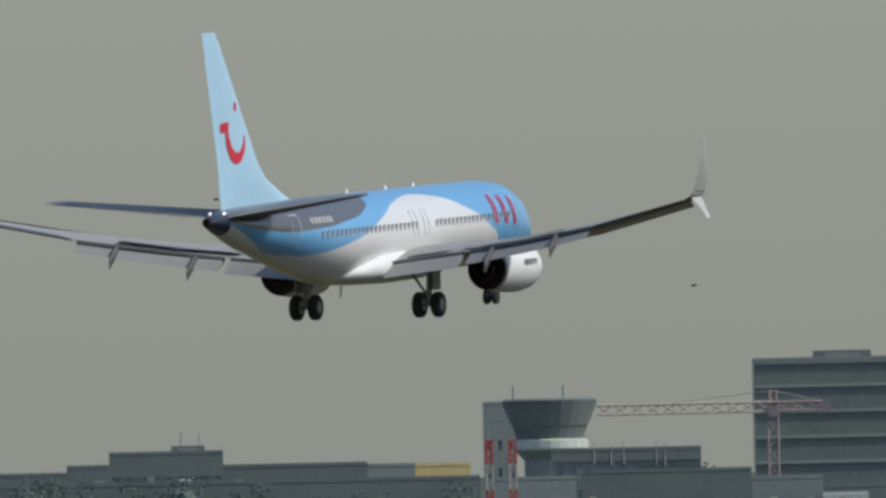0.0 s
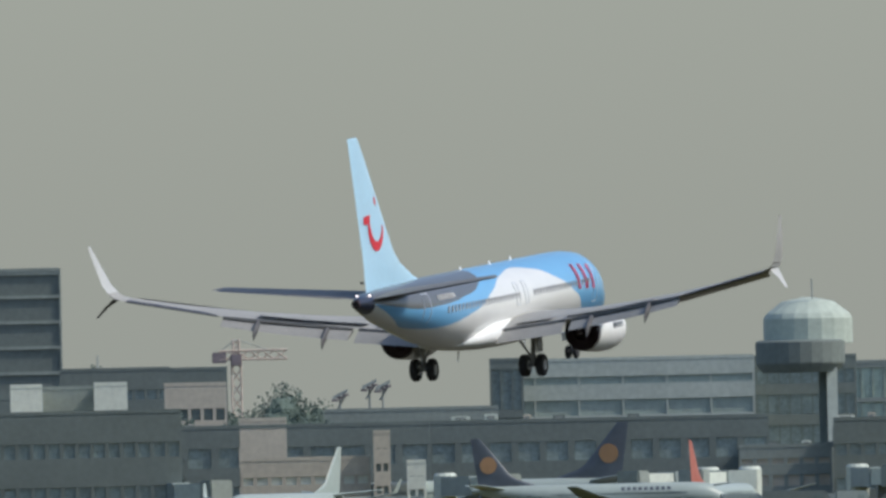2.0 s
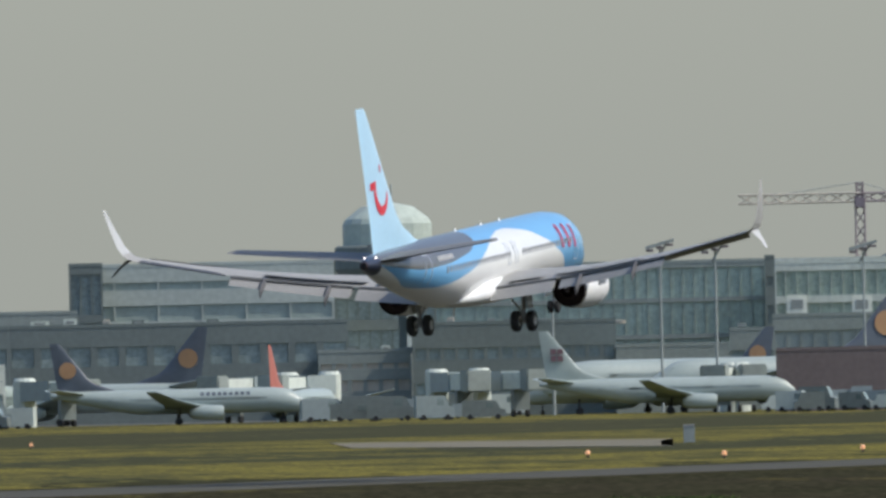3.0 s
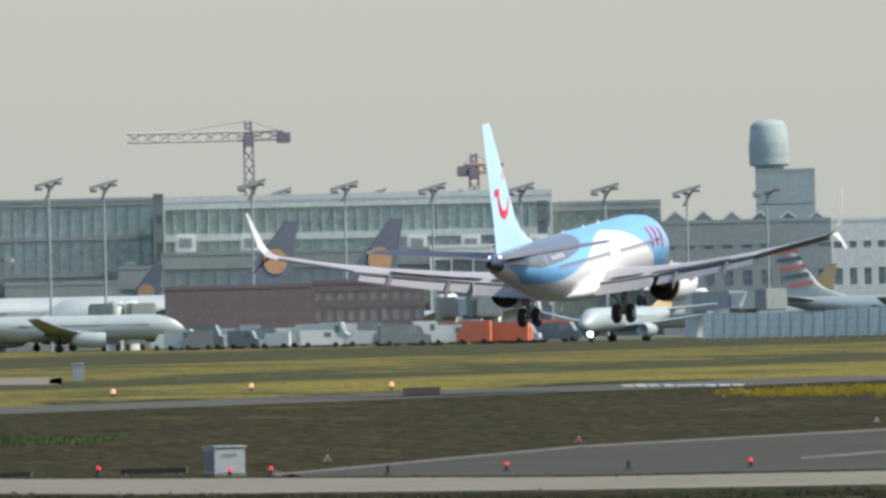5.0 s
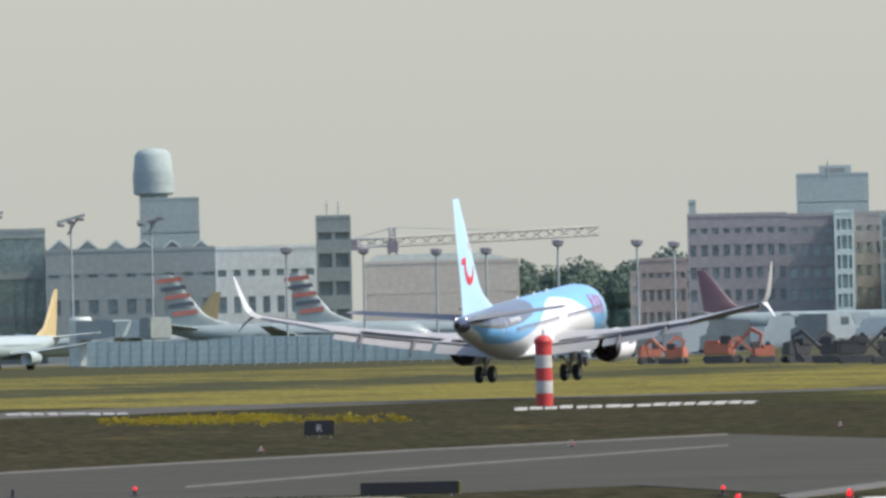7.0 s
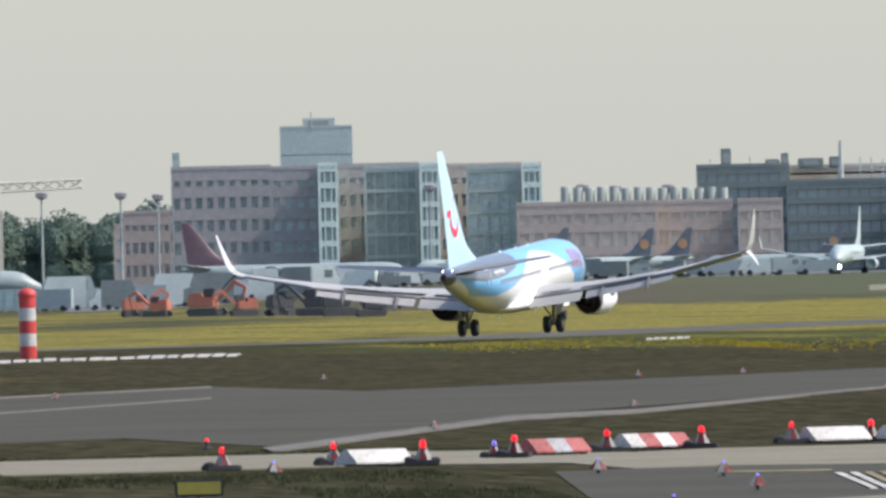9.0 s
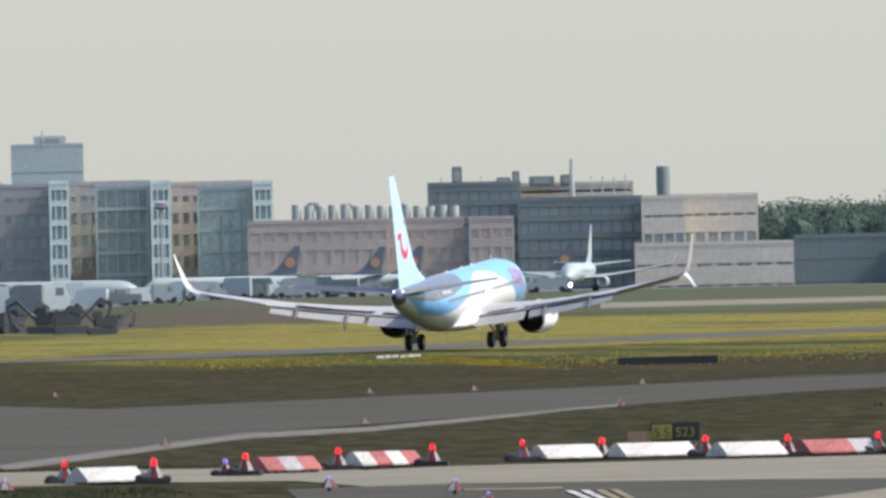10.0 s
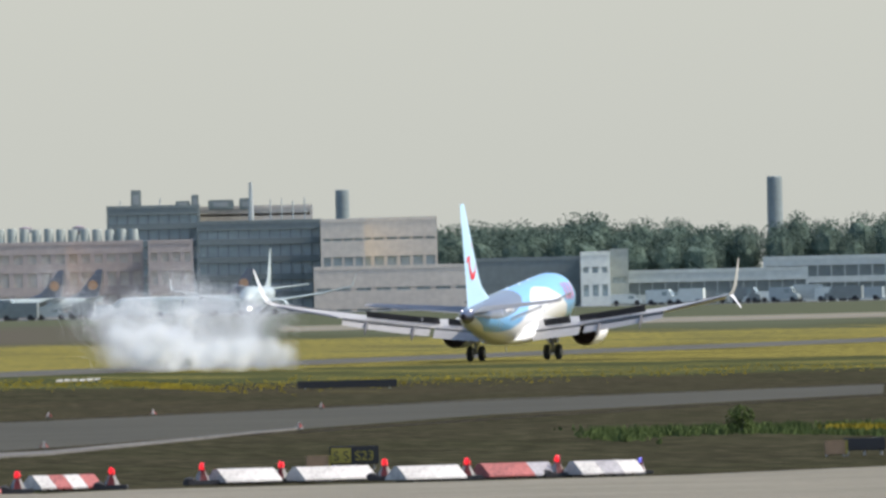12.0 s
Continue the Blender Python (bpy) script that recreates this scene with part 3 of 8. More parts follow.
        # spoilers on the upper wing
        for y0, y1 in ((2.6, 3.58), (3.59, 4.57), (5.2, 6.47), (6.48, 7.76), (7.77, 9.06), (9.07, 10.36)):
            ym = (y0 + y1) / 2
            hx, hz = wing_te(ym) + 1.05, wing_z(ym) + 0.20
            bm = bmesh.new()
            sk = wing_te(y1) - wing_te(y0)
            dz = wing_z(y1) - wing_z(ym)
            vs = [bm.verts.new(v) for v in ((-sk / 2, side * (y0 - ym), -dz), (-0.64 - sk / 2, side * (y0 - ym), -dz), (-0.64 + sk / 2, side * (y1 - ym), dz), (sk / 2, side * (y1 - ym), dz))]
            f = bm.faces.new(vs)
            bmesh.ops.solidify(bm, geom=[f], thickness=0.05)
            bmesh.ops.recalc_face_normals(bm, faces=bm.faces)
            sp = part("spoiler", bm, "spoiler", root, "hinged spoiler panel")
            sp.matrix_basis = Matrix.Translation((hx, side * ym, hz))
            SPOILERS.append((sp, (hx, side * ym, hz), (side * sk, y1 - y0, side * 2 * dz)))
    # nose gear, tail lights, aerials
    ng = part("nose_gear_leg", tube(tube(bmesh.new(), (15.6, 0, 0.34), (15.75, 0, 1.6), 0.09), (15.6, -0.3, 0.35), (15.6, 0.3, 0.35), 0.06), "gear", root)
    for dy in (-0.2, 0.2):
        part("nose_wheel", turned([(0.15, -0.1), (0.31, -0.1), (0.345, 0), (0.31, 0.1), (0.15, 0.1)], "Y", 18, (15.6, dy, 0.345)), "tyre", root, smooth=True)
    for dy in (-0.3, 0.3):
        part("nose_gear_door", boxes((15.0, 16.6, dy - 0.02, dy + 0.02, 0.95, 1.4)), "white", ng)
    part("tail_pipe", turned([(0.24, 0.0), (0.2, -0.28), (0.13, -0.3), (0.12, 0.0)], "X", 16, (-18.9, 0, 4.68)), "exhaust", root)
    for y in (-0.34, 0.3):
        part("tail_light", turned([(0.0, 0.0), (0.05, 0.01), (0.05, 0.08), (0.0, 0.1)], "Z", 8, (-17.9, y, 4.98)), "lamp_white", root)
    for x in (6.5, 3.0, -1.8, -9.5):
        part("aerial", loft([foil(x, x - 0.35, 0, 5.3, 0.8, (0, 1, 0)), foil(x - 0.2, x - 0.4, 0, 5.52, 0.8, (0, 1, 0))]), "white", root)
    for x in (-3.0, 8.0):
        part("belly_aerial", loft([foil(x, x - 0.35, 0, 1.35, 0.8, (0, 1, 0)), foil(x - 0.2, x - 0.4, 0, 0.85, 0.8, (0, 1, 0))]), "white", root)
    return root


SPOILERS = []
M["flap"] = mat("flap_grey", (0.285, 0.28, 0.265), 0.6, vary=0.08, scale=0.8)
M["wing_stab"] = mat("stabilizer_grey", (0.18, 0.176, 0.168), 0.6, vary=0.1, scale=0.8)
M["fairing_grey"] = mat("fairing_grey", (0.10, 0.10, 0.105), 0.6, vary=0.1, scale=0.8)
# grey for the painted shade in the flap gaps
M["gap_grey"] = mat("flap_gap_grey", (0.15, 0.148, 0.142), 0.7, vary=0.1)
# much darker than the wing: shade on the raised panels' backs, as colour
M["spoiler"] = mat("spoiler_grey", (0.07, 0.07, 0.075), 0.8, vary=0.1)
M["door_line"] = mat("door_edge_grey", (0.55, 0.58, 0.62), 0.5)
M["mark_grey"] = mat("grey_lettering", (0.22, 0.24, 0.26), 0.5)
M["metal_dark"] = mat("dark_hot_metal", (0.14, 0.12, 0.12), 0.4, 0.8)
airliner = build_airliner()


# ---- airfield surfaces and furniture ----
ribbon("taxiway", [(59.30, 720.18), (56.23, 680.45), (75.98, 782.28), (102.05, 867.47), (124.47, 934.18), (123.35, 877.65), (136.34, 908.58), (154.15, 951.0), (175.4, 1010.0), (207.4, 1071.0)],
       [(58.72, 712.28), (56.41, 670.73), (63.48, 651.96), (75.98, 646.15), (85.54, 663.34), (84.15, 615.93), (106.94, 723.69), (131.4, 806.0), (154.3, 886.0), (190.1, 982.0)], 0.02, "asphalt", "dark grey asphalt taxiway crossing the grass", "taxiway")
ribbon("service_road", [(32.28, 746.86), (45.42, 697.07), (51.58, 677.38), (62.46, 644.36), (75.25, 639.95), (71.43, 589.92), (83.33, 593.20), (88.08, 587.22), (87.93, 573.91), (91.15, 579.62), (99.36, 580.92), (107.29, 583.87), (115.53, 596.59), (136.08, 628.58)],
       [(29.53, 683.45), (41.92, 643.51), (47.12, 618.94), (58.15, 600.01), (69.67, 592.57), (66.52, 549.41), (77.77, 553.68), (82.25, 548.42), (81.14, 529.64), (83.59, 531.62), (89.65, 524.18), (94.47, 514.17), (99.59, 514.36), (105.68, 488.29)], 0.03, "concrete", "pale worn concrete road and apron edge", "road")
ribbon("apron_edge", [(61.98, 426.49), (67.39, 440.82), (74.26, 455.97), (79.55, 465.23), (89.47, 494.16), (95.22, 515.81), (99.85, 515.70), (105.94, 489.50)], [(61.20, 421.08), (55.36, 362.24), (58.00, 356.29), (60.09, 351.57), (62.58, 345.87), (63.44, 343.90), (67.80, 350.36), (73.03, 337.60)], 0.026, "concrete", "pale worn concrete apron", "apron")
ribbon("asphalt_patch", [(78.80, 527.35), (83.81, 533.04), (89.88, 525.57), (93.43, 516.03)], [(66.55, 437.65), (70.97, 447.65), (79.18, 463.06), (93.0, 513.5)], 0.02, "asphalt", "dark asphalt patch at the end of the road", "road")


ribbon("apron_edge", [(79.9, 470.0), (92.5, 520.0), (99.6, 516.5), (106.2, 492.0)], [(79.4, 464.0), (89.0, 491.0), (97.5, 500.0), (105.0, 482.0)], 0.012, "concrete", "pale worn concrete apron", "apron")


def mark(name, far, near, material, label):
    ribbon(name, far, near, 0.05, material, label, "marking")


# chevrons on the patch, taxiway edge lines, white touchdown bars
def between(p, q, k):
    return (p[0] + (q[0] - p[0]) * k, p[1] + (q[1] - p[1]) * k)


for k in range(4):
    far, near = [between((82.36, 506.00), (83.89, 506.59), k / 4 + e) for e in (0, 0.14)], [between((77.59, 471.70), (78.89, 472.60), k / 4 + e) for e in (0, 0.14)]
    mark("road_chevron", far, near, "mark_yellow" if k > 1 else "mark_white", "worn yellow and white road chevron")
mark("road_line", [(81.47, 516.0), (82.43, 514.57), (83.66, 514.3)], [(80.94, 512.68), (81.9, 511.26), (83.12, 511.0)], "mark_yellow", "thin faded yellow line on the asphalt patch")
mark("edge_line", [(56.23, 680.45), (75.98, 782.28), (102.05, 867.47), (124.47, 934.18)], [(55.85, 675.87), (75.39, 776.22), (101.17, 860.01), (123.31, 925.52)], "mark_pale", "pale taxiway edge line")
mark("centre_line", [(75.29, 699.96), (94.31, 779.99), (113.81, 854.26)], [(74.76, 695.10), (93.58, 773.96), (113.08, 848.81)], "mark_pale", "faded pale taxiway centre line")
mark("taxiway_shoulder", [(82.96, 612.05), (106.06, 719.09), (112.73, 734.24), (137.60, 830.46)], [(81.67, 600.14), (103.08, 698.91), (110.28, 718.35), (136.46, 823.58)], "mark_pale", "pale worn concrete taxiway shoulder")
def touchdown_bars(far, near, n, seed):
    """A row of worn touchdown stripes between two lines across the runway."""
    rng = random.Random(seed)
    for i in range(n):
        k0, k1 = (i + rng.uniform(0.0, 0.15)) / n, (i + rng.uniform(0.8, 0.97)) / n
        f0, f1, n0, n1 = between(*far, k0), between(*far, k1), between(*near, k0), between(*near, k1)
        lo, hi = rng.uniform(0.0, 0.3), rng.uniform(0.65, 1.0)
        mark("runway_marking", [between(n0, f0, hi), between(n1, f1, hi)], [between(n0, f0, lo), between(n1, f1, lo)], "mark_white", "worn white painted runway touchdown stripe")


touchdown_bars(((134.27, 1355.56), (138.49, 1318.52)), ((129.18, 1300.77), (134.93, 1284.70)), 9, 1)
touchdown_bars(((156.15, 1268.79), (173.14, 1284.01)), ((150.42, 1222.25), (167.65, 1245.80)), 16, 2)
touchdown_bars(((212.16, 1378.28), (216.87, 1389.37)), ((206.44, 1341.14), (210.97, 1351.63)), 6, 3)
mark("far_taxiway", [(105.88, 1861.89), (128.88, 1767.04), (125.11, 1728.69)], [(98.78, 1705.48), (115.64, 1585.74), (117.04, 1617.37)], "concrete", "pale far taxiway between the grass strips")


def arc(d0, d1, az0, az1, step=0.1):
    """Ground points from one azimuth and distance to another."""
    n = max(2, int(round((az1 - az0) / step)) + 1)
    return [((d0 + (d1 - d0) * i / (n - 1)) * math.sin(radians(az0 + (az1 - az0) * i / (n - 1))), (d0 + (d1 - d0) * i / (n - 1)) * math.cos(radians(az0 + (az1 - az0) * i / (n - 1)))) for i in range(n)]


mark("far_taxiway", arc(2375, 2400, 9.35, 12.5), arc(2300, 2335, 9.35, 12.5), "concrete", "pale far taxiway between the grass strips")
ribbon("apron", arc(4880, 4880, 7.2, 9.3), arc(2660, 2700, 7.2, 9.3), 0.05, "apron", "wide grey concrete apron before the terminals", "apron")
ribbon("apron", arc(4880, 4880, 9.3, 12.5), arc(2800, 2860, 9.3, 12.5), 0.05, "apron", "wide grey concrete apron before the terminals", "apron")
ribbon("apron", [(-1200, 4800), (-400, 4900), (-100, 4900), (300, 4880), (600, 4850), (900, 4830), (1200, 4800)], [(-149.89, 2495.50), (79.15, 3009.17), (154.42, 2955.76), (269.20, 3368.18), (289.76, 2984.75), (465.24, 3460.21), (650.75, 4000.35)], 0.03, "apron", "wide grey concrete apron before the terminals", "apron")

M["lamp_red"] = mat("red_lamp_glow", (0.85, 0.012, 0.02), 0.3, emit=0.6)
M["lamp_blue"] = mat("blue_lamp_glow", (0.2, 0.2, 0.8), 0.3, emit=0.4)
M["lamp_orange"] = mat("orange_lamp_glow", (0.8, 0.40, 0.2), 0.3, emit=0.4)
M["cone_dark"] = mat("dark_red_plastic", (0.16, 0.022, 0.025), 0.6, vary=0.2, scale=2)
M["rubber"] = mat("black_rubber_foot", (0.025, 0.025, 0.027), 0.85, vary=0.3, scale=2)
M["orange"] = mat("orange_plastic", (0.75, 0.16, 0.05), 0.5)
M["barrier_white"] = mat("dirty_white_plastic", (0.43, 0.41, 0.375), 0.65, vary=0.28, scale=1.5)
M["barrier_red"] = mat("faded_red_plastic", (0.28, 0.075, 0.065), 0.7, vary=0.4, scale=1.5)
M["barrier_grey"] = mat("grey_worn_plastic", (0.27, 0.26, 0.26), 0.7, vary=0.3, scale=1.5)
M["sign_black"] = mat("sign_black", (0.012, 0.012, 0.013), 0.5)
M["sign_yellow"] = mat("sign_yellow", (0.26, 0.22, 0.03), 0.5)
M["sign_back"] = mat("sign_brown_side", (0.24, 0.155, 0.085), 0.6)
M["cabinet"] = mat("cabinet_grey_green", (0.29, 0.32, 0.30), 0.6, vary=0.1)
# cabinet colour darkened as if shaded, also used on the vent
M["cabinet_dark"] = mat("cabinet_shaded_door", (0.20, 0.18, 0.15), 0.7)


def barrier(az, d, length, colours, label, turn=36.0):
    """A low ridge-shaped plastic road barrier with upright ends, set askew, in coloured sections on short feet."""
    root = thing("road_barrier", spot(az, d, 0.03, turn), label, "barrier", "barriers across the road")
    full = (length - 0.42) / math.cos(radians(turn))
    runs = [[c, len(list(g))] for c, g in itertools.groupby(colours)]
    x = -full / 2
    for c, n in runs:
        w = full * n / len(colours)
        outline = [(-0.50, 0.06), (-0.50, 0.11), (-0.10, 0.42), (-0.05, 0.44), (0.05, 0.44), (0.10, 0.42), (0.50, 0.11), (0.50, 0.06)]
        bm = loft([[(x + e, y, z) for y, z in outline] for e in (0.004, w - 0.004)])
        part("section", bm, c, root)
        part("foot", boxes((x + w * 0.15, x + w * 0.4, -0.43, 0.43, 0.0, 0.06)), "rubber", root)
        part("foot", boxes((x + w * 0.6, x + w * 0.85, -0.43, 0.43, 0.0, 0.06)), "rubber", root)
        x += w
    return root


def warning_cone(az, d, lamp, label, size=0.88):
    """A white and dark pyramid light on a rubber foot, with a lamp on top."""
    root = thing("barrier_lamp", spot(az, d, 0.03, random.uniform(-25, 25)), label, "lamp", "lamps across the road")
    s = size
    part("foot", boxes((-0.56 * s, 0.5 * s, -0.34 * s, 0.34 * s, 0, 0.15 * s, 0.03)), "rubber", root)
    part("sandbag", loft([superellipse(x * s, z * s, 0.1 * s, w * s, 12) for x, z, w in ((-0.6, 0.14, 0.06), (-0.52, 0.24, 0.2), (-0.38, 0.27, 0.26), (-0.24, 0.22, 0.2), (-0.18, 0.14, 0.05))]), "rubber", root, "dark sagging ballast bag", True)
    for k in range(6):
        a0, a1 = radians(60 * k), radians(60 * k + 60)
        bm = bmesh.new()
        lo = [(0.27 * s * math.cos(a), 0.27 * s * math.sin(a), 0.13 * s) for a in (a0, a1)]
        hi = [(0.10 * s * math.cos(a), 0.10 * s * math.sin(a), 0.46 * s) for a in (a1, a0)]
        vs = [bm.verts.new(v) for v in (*lo, *hi)]
        f = bm.faces.new(vs)
        bmesh.ops.solidify(bm, geom=[f], thickness=0.02)
        part("cone_panel", bm, "barrier_white" if k % 2 else "cone_dark", root)
    part("collar", turned([(0.02, 0.42 * s), (0.10 * s, 0.43 * s), (0.10 * s, 0.48 * s), (0.02, 0.49 * s)], "Z", 12), "cone_dark", root)
    part("bracket", boxes((0.02 * s, 0.06 * s, -0.13 * s, -0.11 * s, 0.46 * s, 0.72 * s)), "cone_dark", root)
    part("lamp", turned([(0.02, 0.48 * s), (0.09 * s, 0.49 * s), (0.10 * s, 0.58 * s), (0.07 * s, 0.67 * s), (0.02, 0.70 * s)], "Z", 12), lamp, root, "glowing red lamp" if lamp == "lamp_red" else "blue lamp", True)
    return root


def edge_light(az, d, lamp=None, label="small white and red striped taxiway edge marker", size=0.6):
    root = thing("edge_marker", spot(az, d, 0.0, random.uniform(0, 60)), label, "marker", "taxiway edge markers")
    s = size
    part("base_plate", turned([(0.02, 0.0), (0.27 * s, 0.0), (0.26 * s, 0.03 * s), (0.06 * s, 0.05 * s)], "Z", 12), "rubber", root)
    part("stem", tube(bmesh.new(), (0, 0, 0.03 * s), (0, 0, 0.3 * s), 0.05 * s), "rubber", root)
    for k in range(6):
        a0, a1 = radians(60 * k + 4), radians(60 * k + 56)
        bm = bmesh.new()
        vs = [bm.verts.new(v) for v in ((0.30 * s * math.cos(a0), 0.30 * s * math.sin(a0), 0.16 * s), (0.30 * s * math.cos(a1), 0.30 * s * math.sin(a1), 0.16 * s), (0.07 * s * math.cos(a1), 0.07 * s * math.sin(a1), 0.44 * s), (0.07 * s * math.cos(a0), 0.07 * s * math.sin(a0), 0.44 * s))]
        f = bm.faces.new(vs)
        bmesh.ops.solidify(bm, geom=[f], thickness=0.015)
        part("marker_panel", bm, ("barrier_white", "barrier_red", "cone_dark")[k % 3], root)
    part("cap", turned([(0.01, 0.43 * s), (0.055 * s, 0.44 * s), (0.05 * s, 0.49 * s), (0.01, 0.51 * s)], "Z", 10), lamp or "barrier_white", root, smooth=True)
    return root


def ground_light(az, d, lamp, label, r=0.055):
    root = thing("ground_light", spot(az, d), label, "light", "stop bar lights")
    part("base", turned([(0.17, 0), (0.17, 0.05), (0.06, 0.08), (0.05, 0.22)], "Z", 12), "rubber", root)
    part("lens", turned([(0.02, 0.2), (r, 0.22), (r * 1.05, 0.22 + r), (r * 0.7, 0.22 + 1.7 * r), (0.02, 0.22 + 1.9 * r)], "Z", 12), lamp, root, smooth=True)


def letters(text, size, x, z, material, parent, y):
    cu = bpy.data.curves.new("sign_letters", "FONT")
    cu.body, cu.size, cu.align_x, cu.extrude = text, size, "CENTER", 0.005
    cu.materials.append(M[material])
    ob = new("sign_letters", cu)
    ob.parent = parent
    ob.matrix_basis = pose(x, y, z, 90)
    return ob


def sign(az, d, w, h, panels, label, turn=0.0, lift=0.15):
    """A taxiway sign: black frame, panels (share of the width, colour, text, text colour), legs, a deep side."""
    root = thing("taxiway_sign", spot(az, d, 0, turn), label, "sign", "taxiway signs")
    z0, z1 = lift, lift + h
    part("case", boxes((-w / 2, w / 2, 0.0, 0.3, z0, z1, 0.02)), "sign_black", root)
    x = -w / 2 + 0.04
    for share, colour, text, ink in panels:
        pw = (w - 0.08) * share
        part("panel", boxes((x + 0.02, x + pw - 0.02, -0.02, 0.02, z0 + 0.05, z1 - 0.05)), colour, root)
        if text:
            letters(text, h * 0.75, x + pw / 2, z0 + h * 0.22, ink, root, -0.035)
        x += pw
    for lx in (-w * 0.4, 0, w * 0.4):
        part("leg", tube(bmesh.new(), (lx, 0.15, 0), (lx, 0.15, z0 + 0.05), 0.04), "gear", root)
    return root


def board(az, d, w, h, material, label):
    root = thing("signboard", spot(az, d), label, "sign", "signboards")
    part("plate", boxes((-w / 2, w / 2, 0, 0.12, 0.06, h, 0.02)), material, root)
    for lx in (-w * 0.42, w * 0.42):
        part("leg", tube(bmesh.new(), (lx, 0.06, 0), (lx, 0.06, 0.15), 0.04), "gear", root)
    part("end_cap", boxes((w / 2, w / 2 + 0.06, -0.01, 0.13, 0.06, h)), "sign_yellow", root)


def cabinet(az, d, w, h):
    root = thing("equipment_cabinet", spot(az, d, 0, 22), "grey-green steel equipment cabinet with a darker side in the grass", "cabinet")
    part("body", boxes((-w * 0.42, w * 0.42, 0, w * 0.7, 0.08, h, 0.03)), "cabinet", root)
    part("roof", boxes((-w * 0.45, w * 0.45, -0.05, w * 0.73, h, h + 0.07, 0.02)), "cabinet", root)
    # dark plate that gives the left side its shade by colour
    part("side_door", boxes((-w * 0.42 - 0.03, -w * 0.42, 0.08, w * 0.62, 0.2, h - 0.1)), "cabinet_dark", root)
    part("plinth", boxes((-w * 0.44, w * 0.44, -0.03, w * 0.72, 0, 0.09)), "concrete", root)
    part("vent", boxes((-w * 0.2, w * 0.2, -0.02, 0.0, h * 0.7, h * 0.8)), "cabinet_dark", root)


def small_box(az, d, w, h):
    root = thing("marker_box", spot(az, d), "small pale green box on the far grass", "box")
    part("body", boxes((-w / 2, w / 2, 0, w, 0, h, 0.03)), "cabinet", root)
    part("lid", boxes((-w * 0.55, w * 0.55, -0.05, w * 1.05, h, h + 0.08)), "barrier_white", root)


def striped_post(az, d, r, h):
    """A stout round post with red and white bands and a dome on top."""
    root = thing("striped_post", spot(az, d), "round red and white banded marker post with a domed top", "post")
    n = 5
    for i in range(n):
        z0, z1 = h * 0.9 * i / n, h * 0.9 * (i + 1) / n
        part("band", turned([(0.02, z0), (r, z0 + 0.01), (r, z1 - 0.01), (0.02, z1)], "Z", 24), "post_red" if i % 2 == 0 else "barrier_white", root, smooth=False)
    part("dome", turned([(r * 1.12, h * 0.895), (r * 1.12, h * 0.92), (r * 0.9, h * 0.97), (r * 0.4, h), (0.02, h * 1.005)], "Z", 24), "post_red", root, smooth=True)
    part("finial", tube(bmesh.new(), (0, 0, h), (0, 0, h + 0.35), 0.05), "gear", root)


def lattice_mast(az, d, h, w):
    """Twin lattice legs in red and white with work platforms."""
    root = thing("lattice_mast", spot(az, d), "twin red and white lattice mast with work platforms", "mast")
    n = 9
    for sx in (-1, 1):
        for i in range(n):
            z0, z1 = h * i / n, h * (i + 1) / n
            bm = bmesh.new()
            for cx, cy in ((-0.22, -0.22), (0.22, -0.22), (0.22, 0.22), (-0.22, 0.22)):
                tube(bm, (sx * w * 0.4 + cx, cy, z0), (sx * w * 0.4 + cx, cy, z1), 0.06, seg=5)
            for q in range(2):
                za, zb = z0 + (z1 - z0) * q / 2, z0 + (z1 - z0) * (q + 1) / 2
                for p0, p1 in (((-0.22, -0.22), (0.22, -0.22)), ((0.22, 0.22), (-0.22, 0.22)), ((-0.22, 0.22), (-0.22, -0.22)), ((0.22, -0.22), (0.22, 0.22))):
                    tube(bm, (sx * w * 0.4 + p0[0], p0[1], za), (sx * w * 0.4 + p1[0], p1[1], zb), 0.04, seg=4)
            part("lattice_leg", bm, "post_red" if (i % 2 == 0) else "barrier_white", root)
        part("top_rod", tube(bmesh.new(), (sx * w * 0.4, 0, h), (sx * w * 0.4, 0, h + 0.7), 0.05), "gear", root)
    for z in (h * 0.62, h * 0.3):
        part("platform", boxes((-w * 0.62, w * 0.62, -0.5, 0.5, z, z + 0.12)), "gear", root)
        bm = bmesh.new()
        for zz in (0.5, 1.0):
            tube(bm, (-w * 0.62, -0.5, z + zz), (w * 0.62, -0.5, z + zz), 0.035, seg=4)
        for k in range(5):
            x = -w * 0.62 + w * 1.24 * k / 4
            tube(bm, (x, -0.5, z), (x, -0.5, z + 1.0), 0.035, seg=4)
        part("railing", bm, "barrier_white", root)
    bm = bmesh.new()
    tube(bm, (-w * 0.3, 0, h * 0.34), (w * 0.3, 0, h * 0.58), 0.05, seg=4)
    tube(bm, (w * 0.3, 0, h * 0.34), (-w * 0.3, 0, h * 0.58), 0.05, seg=4)
    part("cross_brace", bm, "gear", root)


M["post_red"] = mat("signal_red_paint", (0.45, 0.035, 0.03), 0.55, vary=0.15, scale=1.5)
